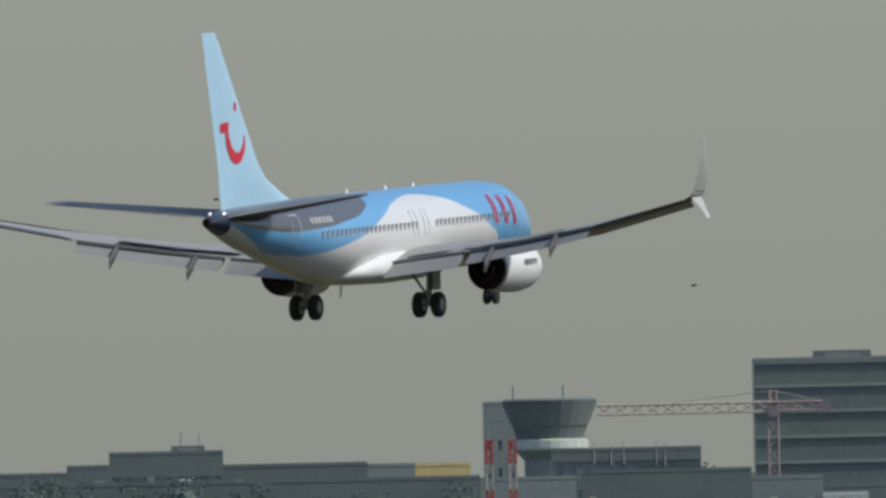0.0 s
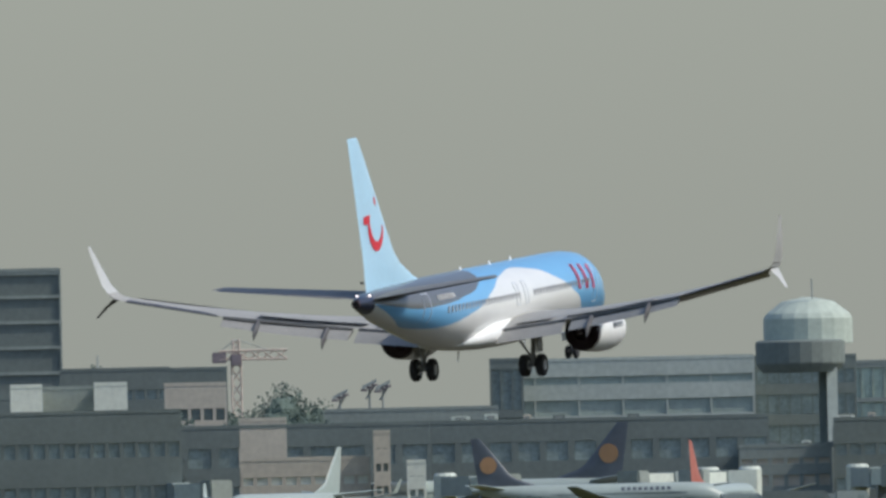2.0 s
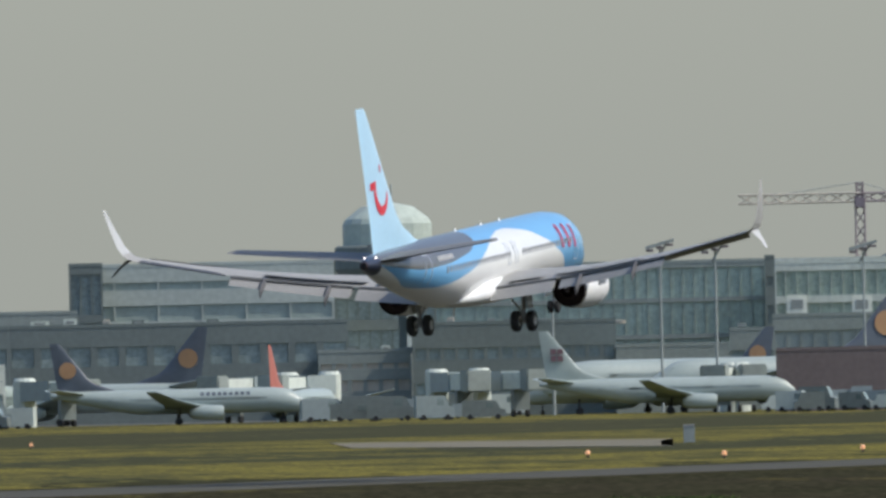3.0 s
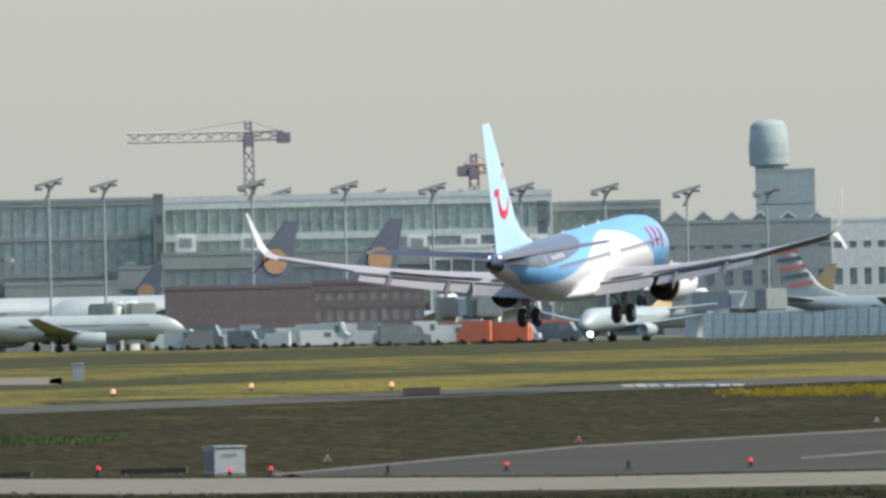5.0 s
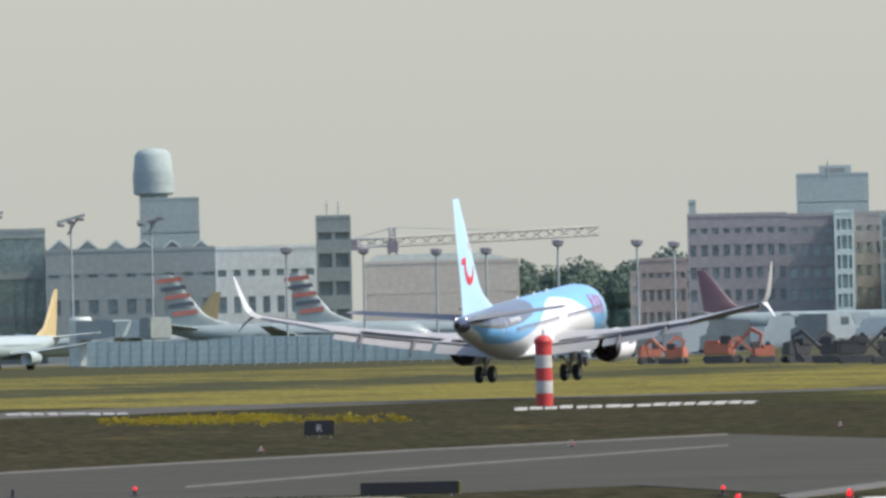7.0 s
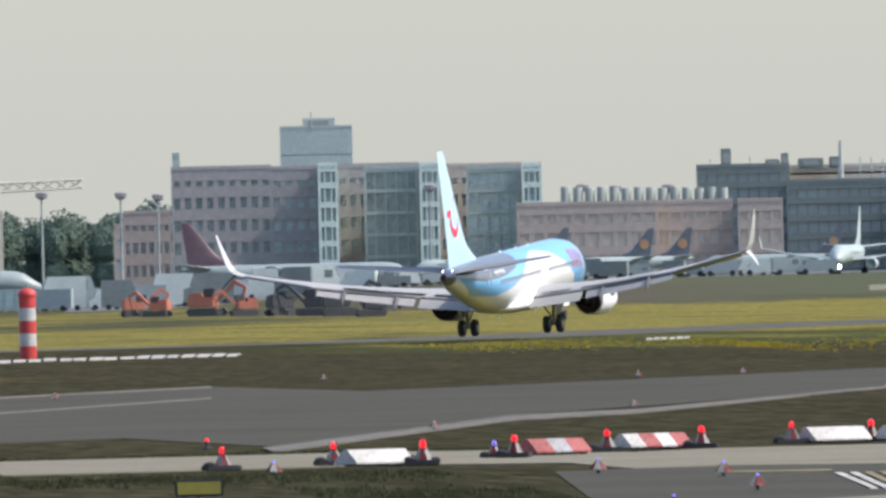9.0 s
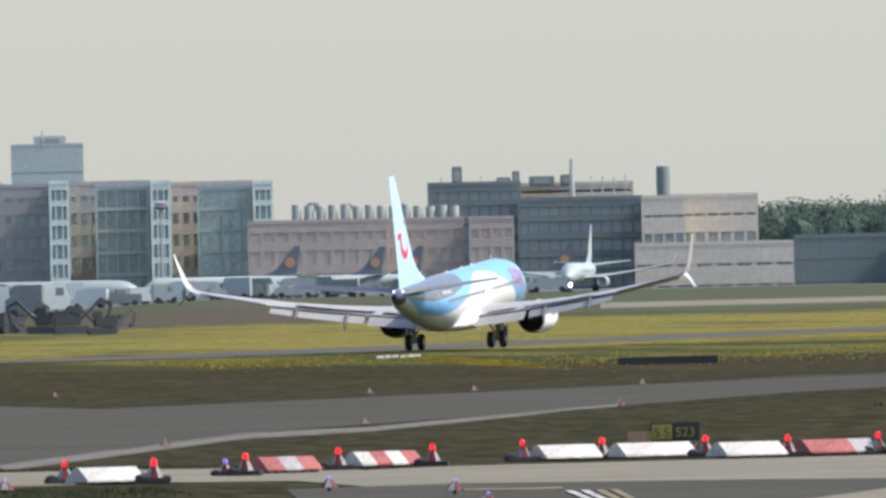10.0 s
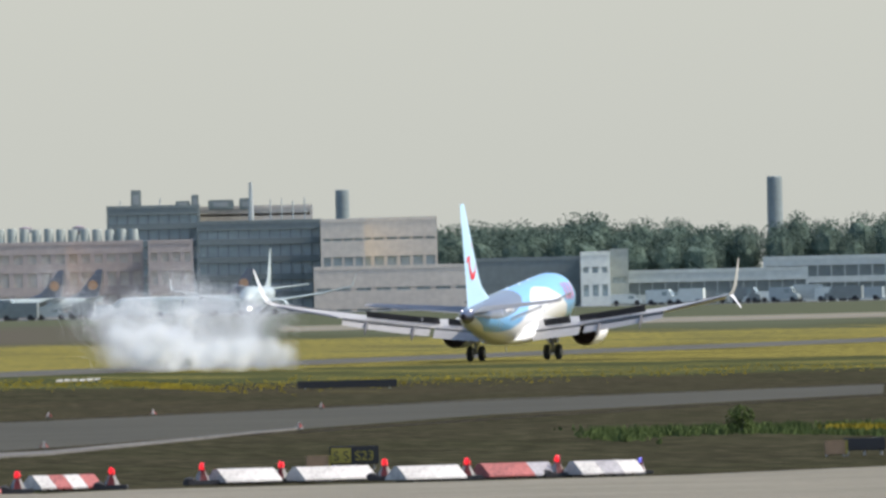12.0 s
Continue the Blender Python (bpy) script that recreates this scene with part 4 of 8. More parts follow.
# the row of barriers and lamps across the closed road, edge markers, lights and signs
barrier(8.0196, 557.0, 1.93, ("barrier_white",) * 3, "low white plastic barrier on pale concrete")
barrier(8.4973, 577.6, 1.90, ("barrier_red", "barrier_grey", "barrier_red"), "low faded red and grey plastic barrier")
barrier(8.7600, 587.8, 2.12, ("barrier_white", "barrier_red", "barrier_white", "barrier_red"), "low red and white striped plastic barrier")
barrier(9.2458, 596.1, 1.99, ("barrier_white",) * 3, "low white plastic barrier on pale concrete")
barrier(9.4780, 597.1, 2.44, ("barrier_white",) * 3, "low white plastic barrier with a grey end")
barrier(9.7326, 592.1, 2.10, ("barrier_white",) * 3, "low white plastic barrier on pale concrete")
barrier(9.9650, 594.8, 2.30, ("barrier_red", "barrier_red", "barrier_grey"), "low dull red and grey plastic barrier")
barrier(10.2055, 595.5, 2.16, ("barrier_white", "barrier_grey", "barrier_white"), "low worn white plastic barrier")
warning_cone(7.6138, 554.0, "lamp_red", "black rubber foot with a lit red warning lamp")
warning_cone(7.9111, 561.1, "lamp_red", "black rubber foot with a lit red warning lamp")
warning_cone(8.1494, 563.3, "lamp_red", "black rubber foot with a lit red warning lamp")
warning_cone(8.3939, 571.9, "lamp_red", "black rubber foot with a lit red warning lamp")
warning_cone(8.6415, 582.3, "lamp_red", "black rubber foot with a lit red warning lamp")
warning_cone(8.8934, 587.9, "lamp_red", "black rubber foot with a lit red warning lamp")
warning_cone(9.1349, 595.5, "lamp_red", "black rubber foot with a lit red warning lamp")
warning_cone(9.3461, 597.0, "lamp_red", "black rubber foot with a lit red warning lamp")
warning_cone(9.6221, 596.8, "lamp_red", "black rubber foot with a lit red warning lamp")
warning_cone(9.8420, 592.8, "lamp_red", "black rubber foot with a lit red warning lamp")
warning_cone(10.0833, 595.2, "lamp_red", "black rubber foot with a lit red warning lamp")
warning_cone(8.1491, 557.1, "lamp_red", "black rubber foot with a lit red warning lamp")
warning_cone(8.3396, 573.2, "lamp_blue", "rubber foot with a small blue lamp", 0.66)
warning_cone(10.3051, 600.0, "lamp_blue", "rubber foot with a small blue lamp", 0.66)
edge_light(8.9504, 511.9, "lamp_blue", "red and white edge marker with a blue light", 0.78)
edge_light(9.0400, 480.9, "lamp_blue", "red and white edge marker with a blue light", 0.78)
edge_light(8.6159, 525.2, "lamp_blue", "red and white edge marker with a blue light", 0.78)
edge_light(7.7508, 537.7, "lamp_blue", "red and white edge marker with a blue light", 0.78)
ground_light(8.8159, 453.1, "lamp_blue", "low blue light set in the concrete edge", 0.03)
edge_light(8.1815, 671.4)
edge_light(8.7150, 751.7)
edge_light(9.3976, 831.9)
edge_light(8.7289, 945.0)
edge_light(9.0080, 948.8)
edge_light(9.4576, 973.0)
edge_light(7.1720, 872.3)
edge_light(5.5476, 798.4)
edge_light(4.8756, 726.5)
edge_light(6.3432, 879.0)
edge_light(7.8895, 972.1)
ground_light(4.6140, 675.1, "lamp_red", "low stop bar light, lit red, in the grass edge")
ground_light(4.7242, 678.2, "lamp_red", "low stop bar light, lit red, in the grass edge")
ground_light(5.0363, 674.4, "rubber", "low unlit stop bar light in the grass edge")
ground_light(5.3530, 675.0, "lamp_red", "low stop bar light, lit red, in the grass edge")
ground_light(5.6787, 670.8, "rubber", "low unlit stop bar light in the grass edge")
ground_light(6.0045, 668.9, "lamp_red", "low stop bar light, lit red, in the grass edge")
ground_light(4.2637, 696.2, "lamp_red", "low stop bar light, lit red, in the grass edge")
ground_light(3.8867, 700.1, "lamp_red", "low stop bar light, lit red, in the grass edge")
ground_light(7.5735, 622.6, "lamp_red", "low stop bar light, lit red, in the grass edge")
ground_light(4.6766, 1396.4, "lamp_orange", "orange glowing runway edge light", 0.15)
ground_light(5.0505, 1362.6, "lamp_orange", "orange glowing runway edge light", 0.15)
ground_light(4.3071, 1345.2, "lamp_orange", "orange glowing runway edge light", 0.15)
ground_light(3.9428, 1405.7, "lamp_orange", "orange glowing runway edge light", 0.15)
ground_light(2.4584, 1916.0, "lamp_orange", "orange glowing runway edge light", 0.15)
board(9.5274, 1177.7, 5.49, 0.46, "sign_black", "long low black signboard seen from behind on the grass")
board(6.7376, 647.5, 2.98, 0.44, "sign_black", "long low black signboard with a yellow end")
board(5.1292, 1258.9, 2.15, 0.50, "sign_back", "small brown marker board beside the runway")
board(4.0163, 695.4, 1.61, 0.18, "sign_black", "low red and black marker boards in the grass")
board(4.4107, 695.7, 2.11, 0.22, "sign_black", "low red and black marker boards in the grass")
sign(5.6924, 466.8, 2.70, 0.71, ((0.62, "sign_yellow", "\u2190 Y", "sign_black"), (0.38, "sign_black", "S", "sign_yellow")), "yellow and black taxiway sign lettered Y and S")
sign(9.5412, 640.9, 1.48, 0.54, ((0.45, "sign_yellow", "S S", "sign_black"), (0.55, "sign_black", "S23", "sign_yellow")), "yellow and black taxiway sign behind the barriers")
sign(6.4994, 985.2, 1.35, 0.67, ((1.0, "sign_black", "R", "barrier_white"),), "small black runway sign with a pale letter")
sign(10.9031, 650.6, 1.28, 0.38, ((1.0, "sign_black", "", "sign_black"),), "black taxiway sign on the grass")
sign(7.5502, 481.2, 1.09, 0.38, ((1.0, "sign_yellow", "", "sign_black"),), "yellow sign seen from behind in the grass")
board(9.4432, 639.8, 0.67, 0.44, "sign_back", "brown back board of a taxiway sign")
board(10.8254, 648.8, 0.63, 0.48, "sign_back", "brown back board of a taxiway sign")
board(5.9187, 471.9, 0.94, 0.78, "sign_back", "brown back board of a taxiway sign")
cabinet(4.6141, 681.9, 1.28, 0.92)
small_box(4.2146, 1673.8, 0.88, 1.32)
striped_post(7.1026, 1287.5, 0.51, 4.24)
lattice_mast(0.1627, 1500.0, 15.75, 2.05)



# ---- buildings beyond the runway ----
# distance haze put into base colours: everything far is lifted, green most
HAZE_LIFT = (1.13, 1.17, 1.06)


# a far material, its base colour lifted to stand for haze
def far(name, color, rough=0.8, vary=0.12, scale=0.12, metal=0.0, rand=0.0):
    color = tuple(c * k for c, k in zip(color, HAZE_LIFT))
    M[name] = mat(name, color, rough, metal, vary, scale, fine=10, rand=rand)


far("far_dark_wall", (0.142, 0.160, 0.162))
far("far_grey_wall", (0.232, 0.25, 0.248))
far("far_pale_wall", (0.50, 0.515, 0.50))
far("far_white_wall", (0.62, 0.61, 0.58))
far("far_brick", (0.36, 0.29, 0.272))
far("far_brick_dark", (0.295, 0.265, 0.272))
far("far_slate", (0.285, 0.31, 0.315))
far("far_beige", (0.48, 0.415, 0.37))
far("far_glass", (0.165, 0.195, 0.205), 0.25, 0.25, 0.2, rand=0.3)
far("far_glass_green", (0.255, 0.30, 0.28), 0.25, 0.25, 0.15, rand=0.3)
# blue-grey and pale tones with the haze over far towers painted in
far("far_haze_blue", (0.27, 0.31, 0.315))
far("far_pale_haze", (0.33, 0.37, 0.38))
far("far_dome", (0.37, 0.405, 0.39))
far("far_office_dark", (0.165, 0.185, 0.19))
# paler copy of far_glass, haze over the panes put into its colour
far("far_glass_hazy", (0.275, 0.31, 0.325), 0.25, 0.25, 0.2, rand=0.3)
far("far_stack", (0.145, 0.17, 0.18))
far("far_roof", (0.218, 0.226, 0.233))
far("far_roof_white", (0.6, 0.6, 0.58))
far("far_roof_pale", (0.38, 0.40, 0.40))
# crane red washed out by painted haze, in two strengths
far("crane_hazy", (0.31, 0.235, 0.235))
far("crane_faint", (0.46, 0.37, 0.35))
far("far_yellow", (0.62, 0.46, 0.22))
far("scaffold_net", (0.508, 0.567, 0.552), 0.9, 0.2, 0.3)
far("crane_red", (0.33, 0.16, 0.15))
far("crane_dark", (0.218, 0.175, 0.204))
far("crane_pale", (0.42, 0.37, 0.34))
far("mast_grey", (0.276, 0.291, 0.305))
far("fence_blue", (0.235, 0.30, 0.33), 0.4, 0.2, 0.3)
far("rust_wall", (0.15, 0.115, 0.12))
far("digger_orange", (0.38, 0.125, 0.085), 0.6, 0.15, 0.5)
far("digger_dark", (0.05, 0.05, 0.055), 0.7, 0.2, 0.5)
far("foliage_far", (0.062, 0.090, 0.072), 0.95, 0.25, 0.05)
# foliage greyed and lightened: haze before the trees, held in the colour
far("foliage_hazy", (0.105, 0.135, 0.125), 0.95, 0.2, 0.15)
far("bark_far", (0.07, 0.065, 0.06), 0.95)


def block(name, az, d, w, top, label, depth=18.0, floors=4, cols=8, band=0.5, pier=0.25, wall="far_grey_wall", glass="", roof="far_roof", turn=0.0, z0=0.0, parapet=0.5, category="building"):
    """A building: recessed glazing behind floor bands and piers, closed sides, a roof with a parapet."""
    root = thing(name, spot(az, d, 0, turn), label, category)
    # east of 7.4 degrees the glazing takes the colour with painted haze
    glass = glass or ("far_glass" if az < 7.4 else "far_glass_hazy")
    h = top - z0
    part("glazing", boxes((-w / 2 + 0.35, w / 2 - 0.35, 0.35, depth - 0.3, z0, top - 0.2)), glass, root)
    for sx in (-1, 1):
        part("side_wall", boxes((min(sx * w / 2, sx * (w / 2 - 0.34)), max(sx * w / 2, sx * (w / 2 - 0.34)), 0.0, depth, z0, top)), wall, root)
    part("back_wall", boxes((-w / 2 + 0.34, w / 2 - 0.34, depth - 0.3, depth, z0, top)), wall, root)
    part("roof", boxes((-w / 2 + 0.34, w / 2 - 0.34, 0.3, depth - 0.3, top - 0.2, top + 0.02)), roof, root)
    fh = h / floors
    base = None
    for i in range(floors + 1):
        bh = fh * min(band, 0.65)
        zc = z0 + i * fh - bh / 2
        if base is None:
            base = part("floor_band", boxes((-w / 2 + 0.34, w / 2 - 0.34, 0.0, 0.34, 0, bh)), wall, root)
            base.matrix_basis = pose(0, 0, z0)
        else:
            again(base, pose(0, 0, min(zc, top - bh)))
    base = None
    if pier and cols:
        cw = w / cols
        for i in range(1, cols):
            m = pose(-w / 2 + i * cw, 0.02, z0)
            if base is None:
                base = part("pier", boxes((-cw * pier / 2, cw * pier / 2, 0, 0.32, 0.0, h - 0.01)), wall, root)
                base.matrix_basis = m
            else:
                again(base, m)
    if parapet:
        part("parapet", boxes((-w / 2, w / 2, -0.06, 0.24, top, top + parapet)), wall, root)
    return root


def roof_unit(az, d, w, top, h, wall, label, depth=6.0, back=3.0):
    """A plant room on a roof, with a flue."""
    root = thing("plant_room", spot(az, d + back, top - h), label, "plant room")
    part("casing", boxes((-w / 2, w / 2, 0, depth, 0, h, 0.1)), wall, root)
    part("louvre", boxes((-w * 0.3, w * 0.3, -0.08, 0.0, h * 0.25, h * 0.75)), "far_roof", root)


def mast(az, d, top, h, r=0.12, label="thin grey rooftop aerial mast"):
    root = thing("aerial_mast", spot(az, d, top - h - 2.2), label, "mast", "rooftop masts")
    part("pole", tube(bmesh.new(), (0, 0, 0), (0, 0, h + 2.2), r, r * 0.5, 6), "mast_grey", root)
    part("crossbar", boxes((-h * 0.08, h * 0.08, -0.05, 0.05, h * 0.7 + 2.2, h * 0.7 + 2.3)), "mast_grey", root)


def floodlight(az, d, top, head, label, dark=False, side=1):
    """A lighting mast with a long tilted head (or a crown of lamps)."""
    root = thing("floodlight_mast", spot(az, d), label, "lamp", "floodlight masts")
    m = "mast_grey"
    part("pole", tube(bmesh.new(), (0, 0, 0), (0, 0, top), 0.21, 0.13, 8), m, root)
    if dark:
        part("crown", turned([(0.3, top - 1.0), (head * 0.5, top - 0.7), (head * 0.55, top - 0.1), (head * 0.4, top), (0.1, top + 0.1)], "Z", 12), "crane_dark", root)
        for k in range(4):
            part("lamp_head", boxes((-head * 0.5 + k * head * 0.28, -head * 0.5 + k * head * 0.28 + head * 0.16, -head * 0.6, -head * 0.45, top - 0.75, top - 0.2)), m, root)
    else:
        bm = prism([(-head / 2, top - 0.55), (head / 2, top + 0.55), (head / 2, top + 1.0), (-head / 2, top - 0.05)], -1.2, 1.2)
        part("lamp_tray", bm, m, root)
        for k in range(3):
            x = -head * 0.35 + k * head * 0.35
            z = top - 0.4 + (x + head / 2) / head * 1.1
            part("lamp_head", boxes((x - 0.5, x + 0.5, -1.0, 1.0, z - 0.6, z - 0.25)), "crane_dark", root)
        part("strut", tube(bmesh.new(), (-0.5, 0, top - 2.0), (0.9, 0, top + 0.2), 0.15, seg=5), m, root)


def truss(bm, a, b, w, n, r):
    """A four-chord lattice girder."""
    a, b = Vector(a), Vector(b)
    q = (b - a).to_track_quat("Z", "Y")
    cs = [q @ Vector((sx * w / 2, sy * w / 2, 0)) for sx, sy in ((-1, -1), (1, -1), (1, 1), (-1, 1))]
    for c in cs:
        tube(bm, a + c, b + c, r, seg=4)
    for i in range(n):
        p, s = a + (b - a) * (i / n), a + (b - a) * ((i + 1) / n)
        for k in range(4):
            tube(bm, p + cs[k], s + cs[(k + 1) % 4], r * 0.7, seg=4)
    return bm


def crane(az, d, top, jib_l, jib_r, label, mat_mast="crane_red", mat_jib="crane_pale", rise=0.0, apex=2.6):
    """A tower crane: lattice mast, jib to its left and right lengths, cab, counterweight, tie bars."""
    root = thing("tower_crane", spot(az, d), label, "crane", "tower cranes")
    part("mast", truss(bmesh.new(), (0, 0, 0), (0, 0, top), 1.6, int(top / 2.2), 0.16), mat_mast, root)
    long_side = -1 if jib_l > jib_r else 1
    ll, ls = max(jib_l, jib_r), min(jib_l, jib_r)
    part("jib", truss(bmesh.new(), (0, 0, top), (long_side * ll, 0, top + rise), 1.5, max(4, int(ll / 2.4)), 0.17), mat_jib, root)
    part("counter_jib", truss(bmesh.new(), (0, 0, top), (-long_side * ls, 0, top), 1.4, max(2, int(ls / 2.4)), 0.17), mat_mast, root)
    cw = -long_side * ls
    part("counterweight", boxes((cw - 1.2, cw + 1.2, -0.8, 0.8, top - 1.3, top + 0.5, 0.1)), "crane_dark", root)
    part("cab", boxes((-0.9, 0.9, -1.6, -0.2, top - 1.8, top + 0.1, 0.15)), "crane_dark", root)
    part("apex", truss(bmesh.new(), (0, 0, top), (0, 0, top + apex), 1.1, 3, 0.16), mat_mast, root)
    bm = bmesh.new()
    tube(bm, (0, 0, top + apex), (long_side * ll * 0.7, 0, top + rise * 0.7 + 0.6), 0.07, seg=4)
    tube(bm, (0, 0, top + apex), (cw, 0, top + 0.6), 0.07, seg=4)
    part("tie_bar", bm, "mast_grey", root)


def clumps(bm, centre, size, n, rng, leaf):
    """Many small leaf clumps within an uneven crown."""
    for _ in range(n):
        u = Vector((rng.gauss(0, 1), rng.gauss(0, 1), rng.gauss(0, 1))).normalized() * (rng.random() ** 0.4)
        p = Vector(centre) + Vector((u.x * size[0], u.y * size[1], u.z * size[2]))
        s = leaf * rng.uniform(0.6, 1.5)
        q = Euler((rng.uniform(0, 6.3), rng.uniform(0, 6.3), 0)).to_matrix()
        vs = [bm.verts.new(p + q @ Vector(v) * s) for v in ((1, 0, -0.4), (-0.5, 0.87, -0.4), (-0.5, -0.87, -0.4), (0, 0, 0.9))]
        for f in ((0, 1, 2), (0, 3, 1), (1, 3, 2), (2, 3, 0)):
            bm.faces.new([vs[k] for k in f])


def bough(bm, centre, size, rng):
    """The dense inside of a crown, lumpy, behind its outer leaves."""
    rings = []
    for i in range(1, 6):
        a = math.pi * i / 6
        rings.append([bm.verts.new(Vector(centre) + Vector((size[0] * math.sin(a) * math.cos(b), size[1] * math.sin(a) * math.sin(b), size[2] * math.cos(a))) * rng.uniform(0.8, 1.1)) for b in [math.pi * k / 4 for k in range(8)]])
    for ra, rb in zip(rings, rings[1:]):
        for k in range(8):
            bm.faces.new((ra[k], rb[k], rb[(k + 1) % 8], ra[(k + 1) % 8]))
    bm.faces.new(rings[0])
    bm.faces.new(rings[-1][::-1])


def wood(name, az0, az1, d, tops, material, label, depth=40.0, per=520, leaf=0.24):
    """A far belt of trees with an uneven top: tops are heights along it."""
    rng = random.Random(int(d + az0 * 1000))
    bm = bmesh.new()
    width = radians(az1 - az0) * d
    n = max(3, int(width / 4.5))
    for row in range(3):
        for i in range(n):
            k = (i + rng.uniform(-0.4, 0.4)) / n
            h = float(np.interp(k, np.linspace(0, 1, len(tops)), tops)) * rng.uniform(0.9, 1.08) * (1.0 if row else 0.9)
            a = radians(az0 + (az1 - az0) * k)
            dd = d + row * depth / 3 + rng.uniform(-4, 4)
            x, y = dd * math.sin(a), dd * math.cos(a)
            w = rng.uniform(3.0, 5.0)
            tube(bm, (x, y, 0), (x, y, h * 0.7), 0.4, 0.15, 5)
            clumps(bm, (x, y, h * 0.72), (w, w, h * 0.28), per, rng, leaf)
            clumps(bm, (x, y, h * 0.35), (w, w, h * 0.3), per // 2, rng, leaf)
            bough(bm, (x, y, h * 0.68), (w * 0.74, w * 0.74, h * 0.23), rng)
            bough(bm, (x, y, h * 0.3), (w * 0.8, w * 0.8, h * 0.27), rng)
    ob = part(name, bm, material)
    return tagged(ob, label, "trees", kind="stuff")


def sawtooth(az, d, w, top, z0):
    """One bay of a sawtooth roof: a sloping back and a steep glazed front."""
    root = thing("sawtooth_bay", spot(az, d, z0), "sloping sawtooth roof bay with a dark glazed gable", "roof", "sawtooth roof bays")
    h = top - z0
    part("slope", prism([(-w / 2, 0), (w / 2, 0), (w * 0.05, h), (-w * 0.05, h)], 1.0, 30), "far_pale_wall", root)
    part("gable_glass", prism([(-w * 0.4, 0.1), (w * 0.4, 0.1), (0, h * 0.92)], 0.85, 1.0), "far_glass", root)


def gable(az, d, w, top, z0):
    root = thing("hangar_roof", spot(az, d, z0), "shallow pale hangar roof", "roof")
    h = top - z0
    part("slope", prism([(-w / 2, 0), (w / 2, 0), (w * 0.3, h), (-w * 0.42, h)], 0, 40), "far_pale_wall", root)


def hazy_tower(az, d, w, top, z0):
    """A control tower far off, haze in its colour: a flared glazed cab on a shaft."""
    root = thing("control_tower", spot(az, d), "hazy blue-grey control tower with a flared cab", "tower")
    r = w / 2
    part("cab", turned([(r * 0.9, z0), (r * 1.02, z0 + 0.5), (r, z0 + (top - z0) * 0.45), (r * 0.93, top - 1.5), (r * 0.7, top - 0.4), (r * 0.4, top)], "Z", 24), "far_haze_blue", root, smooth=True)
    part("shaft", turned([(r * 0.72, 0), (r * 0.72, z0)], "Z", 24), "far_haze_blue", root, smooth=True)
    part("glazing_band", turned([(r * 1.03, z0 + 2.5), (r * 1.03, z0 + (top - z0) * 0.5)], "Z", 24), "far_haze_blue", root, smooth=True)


def flared_tower(az, d, w, top, z1, z2, label, cab="far_dark_wall"):
    """A tower with a cab that widens upwards: w and top of the cab, z1 its foot, z2 the neck."""
    root = thing("control_tower", spot(az, d), label, "tower")
    r = w / 2
    part("cab", turned([(r * 0.70, z1), (r * 0.78, z1 + (top - z1) * 0.3), (r * 0.98, top - 0.8), (r, top - 0.3), (r * 0.9, top)], "Z", 24), cab, root)
    part("cab_glazing", turned([(r * 0.80, z1 + (top - z1) * 0.32), (r * 0.985, top - 0.95)], "Z", 24), "far_office_dark", root)
    part("gallery", turned([(r * 0.75, z2), (r * 0.8, z2 + 0.3), (r * 0.8, z1 - 0.2), (r * 0.72, z1)], "Z", 24), "far_pale_wall", root)
    part("shaft", turned([(r * 0.55, 0), (r * 0.55, z2 - 1.5), (r * 0.74, z2)], "Z", 20), "far_grey_wall", root)
    for k in (-0.75, 0.3):
        part("aerial", tube(bmesh.new(), (r * k, 0, top - 0.2), (r * k, 0, top + 2.0), 0.2, seg=6), "mast_grey", root)


def dome_tower(az, d, w, z_dome, z_cab, z_foot):
    """A control tower with a glass dome, paled by painted haze, over a dark flat cab."""
    root = thing("control_tower", spot(az, d), "control tower with a hazy glass dome over a dark cab", "tower")
    r = w / 2
    hgt_ = z_dome - z_cab
    part("dome", turned([(r * 0.86, z_cab - 0.5), (r * 0.86, z_cab + hgt_ * 0.5), (r * 0.80, z_cab + hgt_ * 0.62), (r * 0.5, z_cab + hgt_ * 0.9), (r * 0.1, z_dome)], "Z", 20, (r * 0.16, 4, 0)), "far_dome", root)
    part("cab", turned([(r * 0.72, z_foot - 1.2), (r * 0.84, z_foot - 0.1), (r * 0.86, z_foot + 0.2), (r * 0.86, z_cab - 0.3), (r * 0.8, z_cab)], "Z", 24), "far_dark_wall", root)
    part("shaft", boxes((r * 0.50, r * 0.70, -3, 3, 0, z_foot)), "far_pale_wall", root)
    part("core", boxes((r * 0.34, r * 0.5, 0, 5, 0, z_foot)), "far_dark_wall", root)
    part("aerial", tube(bmesh.new(), (r * 0.25, 0, z_dome - 0.3), (r * 0.25, 0, z_dome + 2.6), 0.12, seg=6), "mast_grey", root)


def vent_drum(az, d, w, top, z0):
    root = thing("roof_drum", spot(az, d, z0), "dull grey upright roof drum in a row", "vent", "roof drums")
    r = w / 2
    part("drum", turned([(r, 0), (r, top - z0 - 0.2), (r * 0.85, top - z0)], "Z", 12), "far_grey_wall", root, smooth=True)
    part("base_ring", turned([(r * 1.1, 0), (r * 1.1, 0.3), (r, 0.35)], "Z", 12), "far_grey_wall", root)


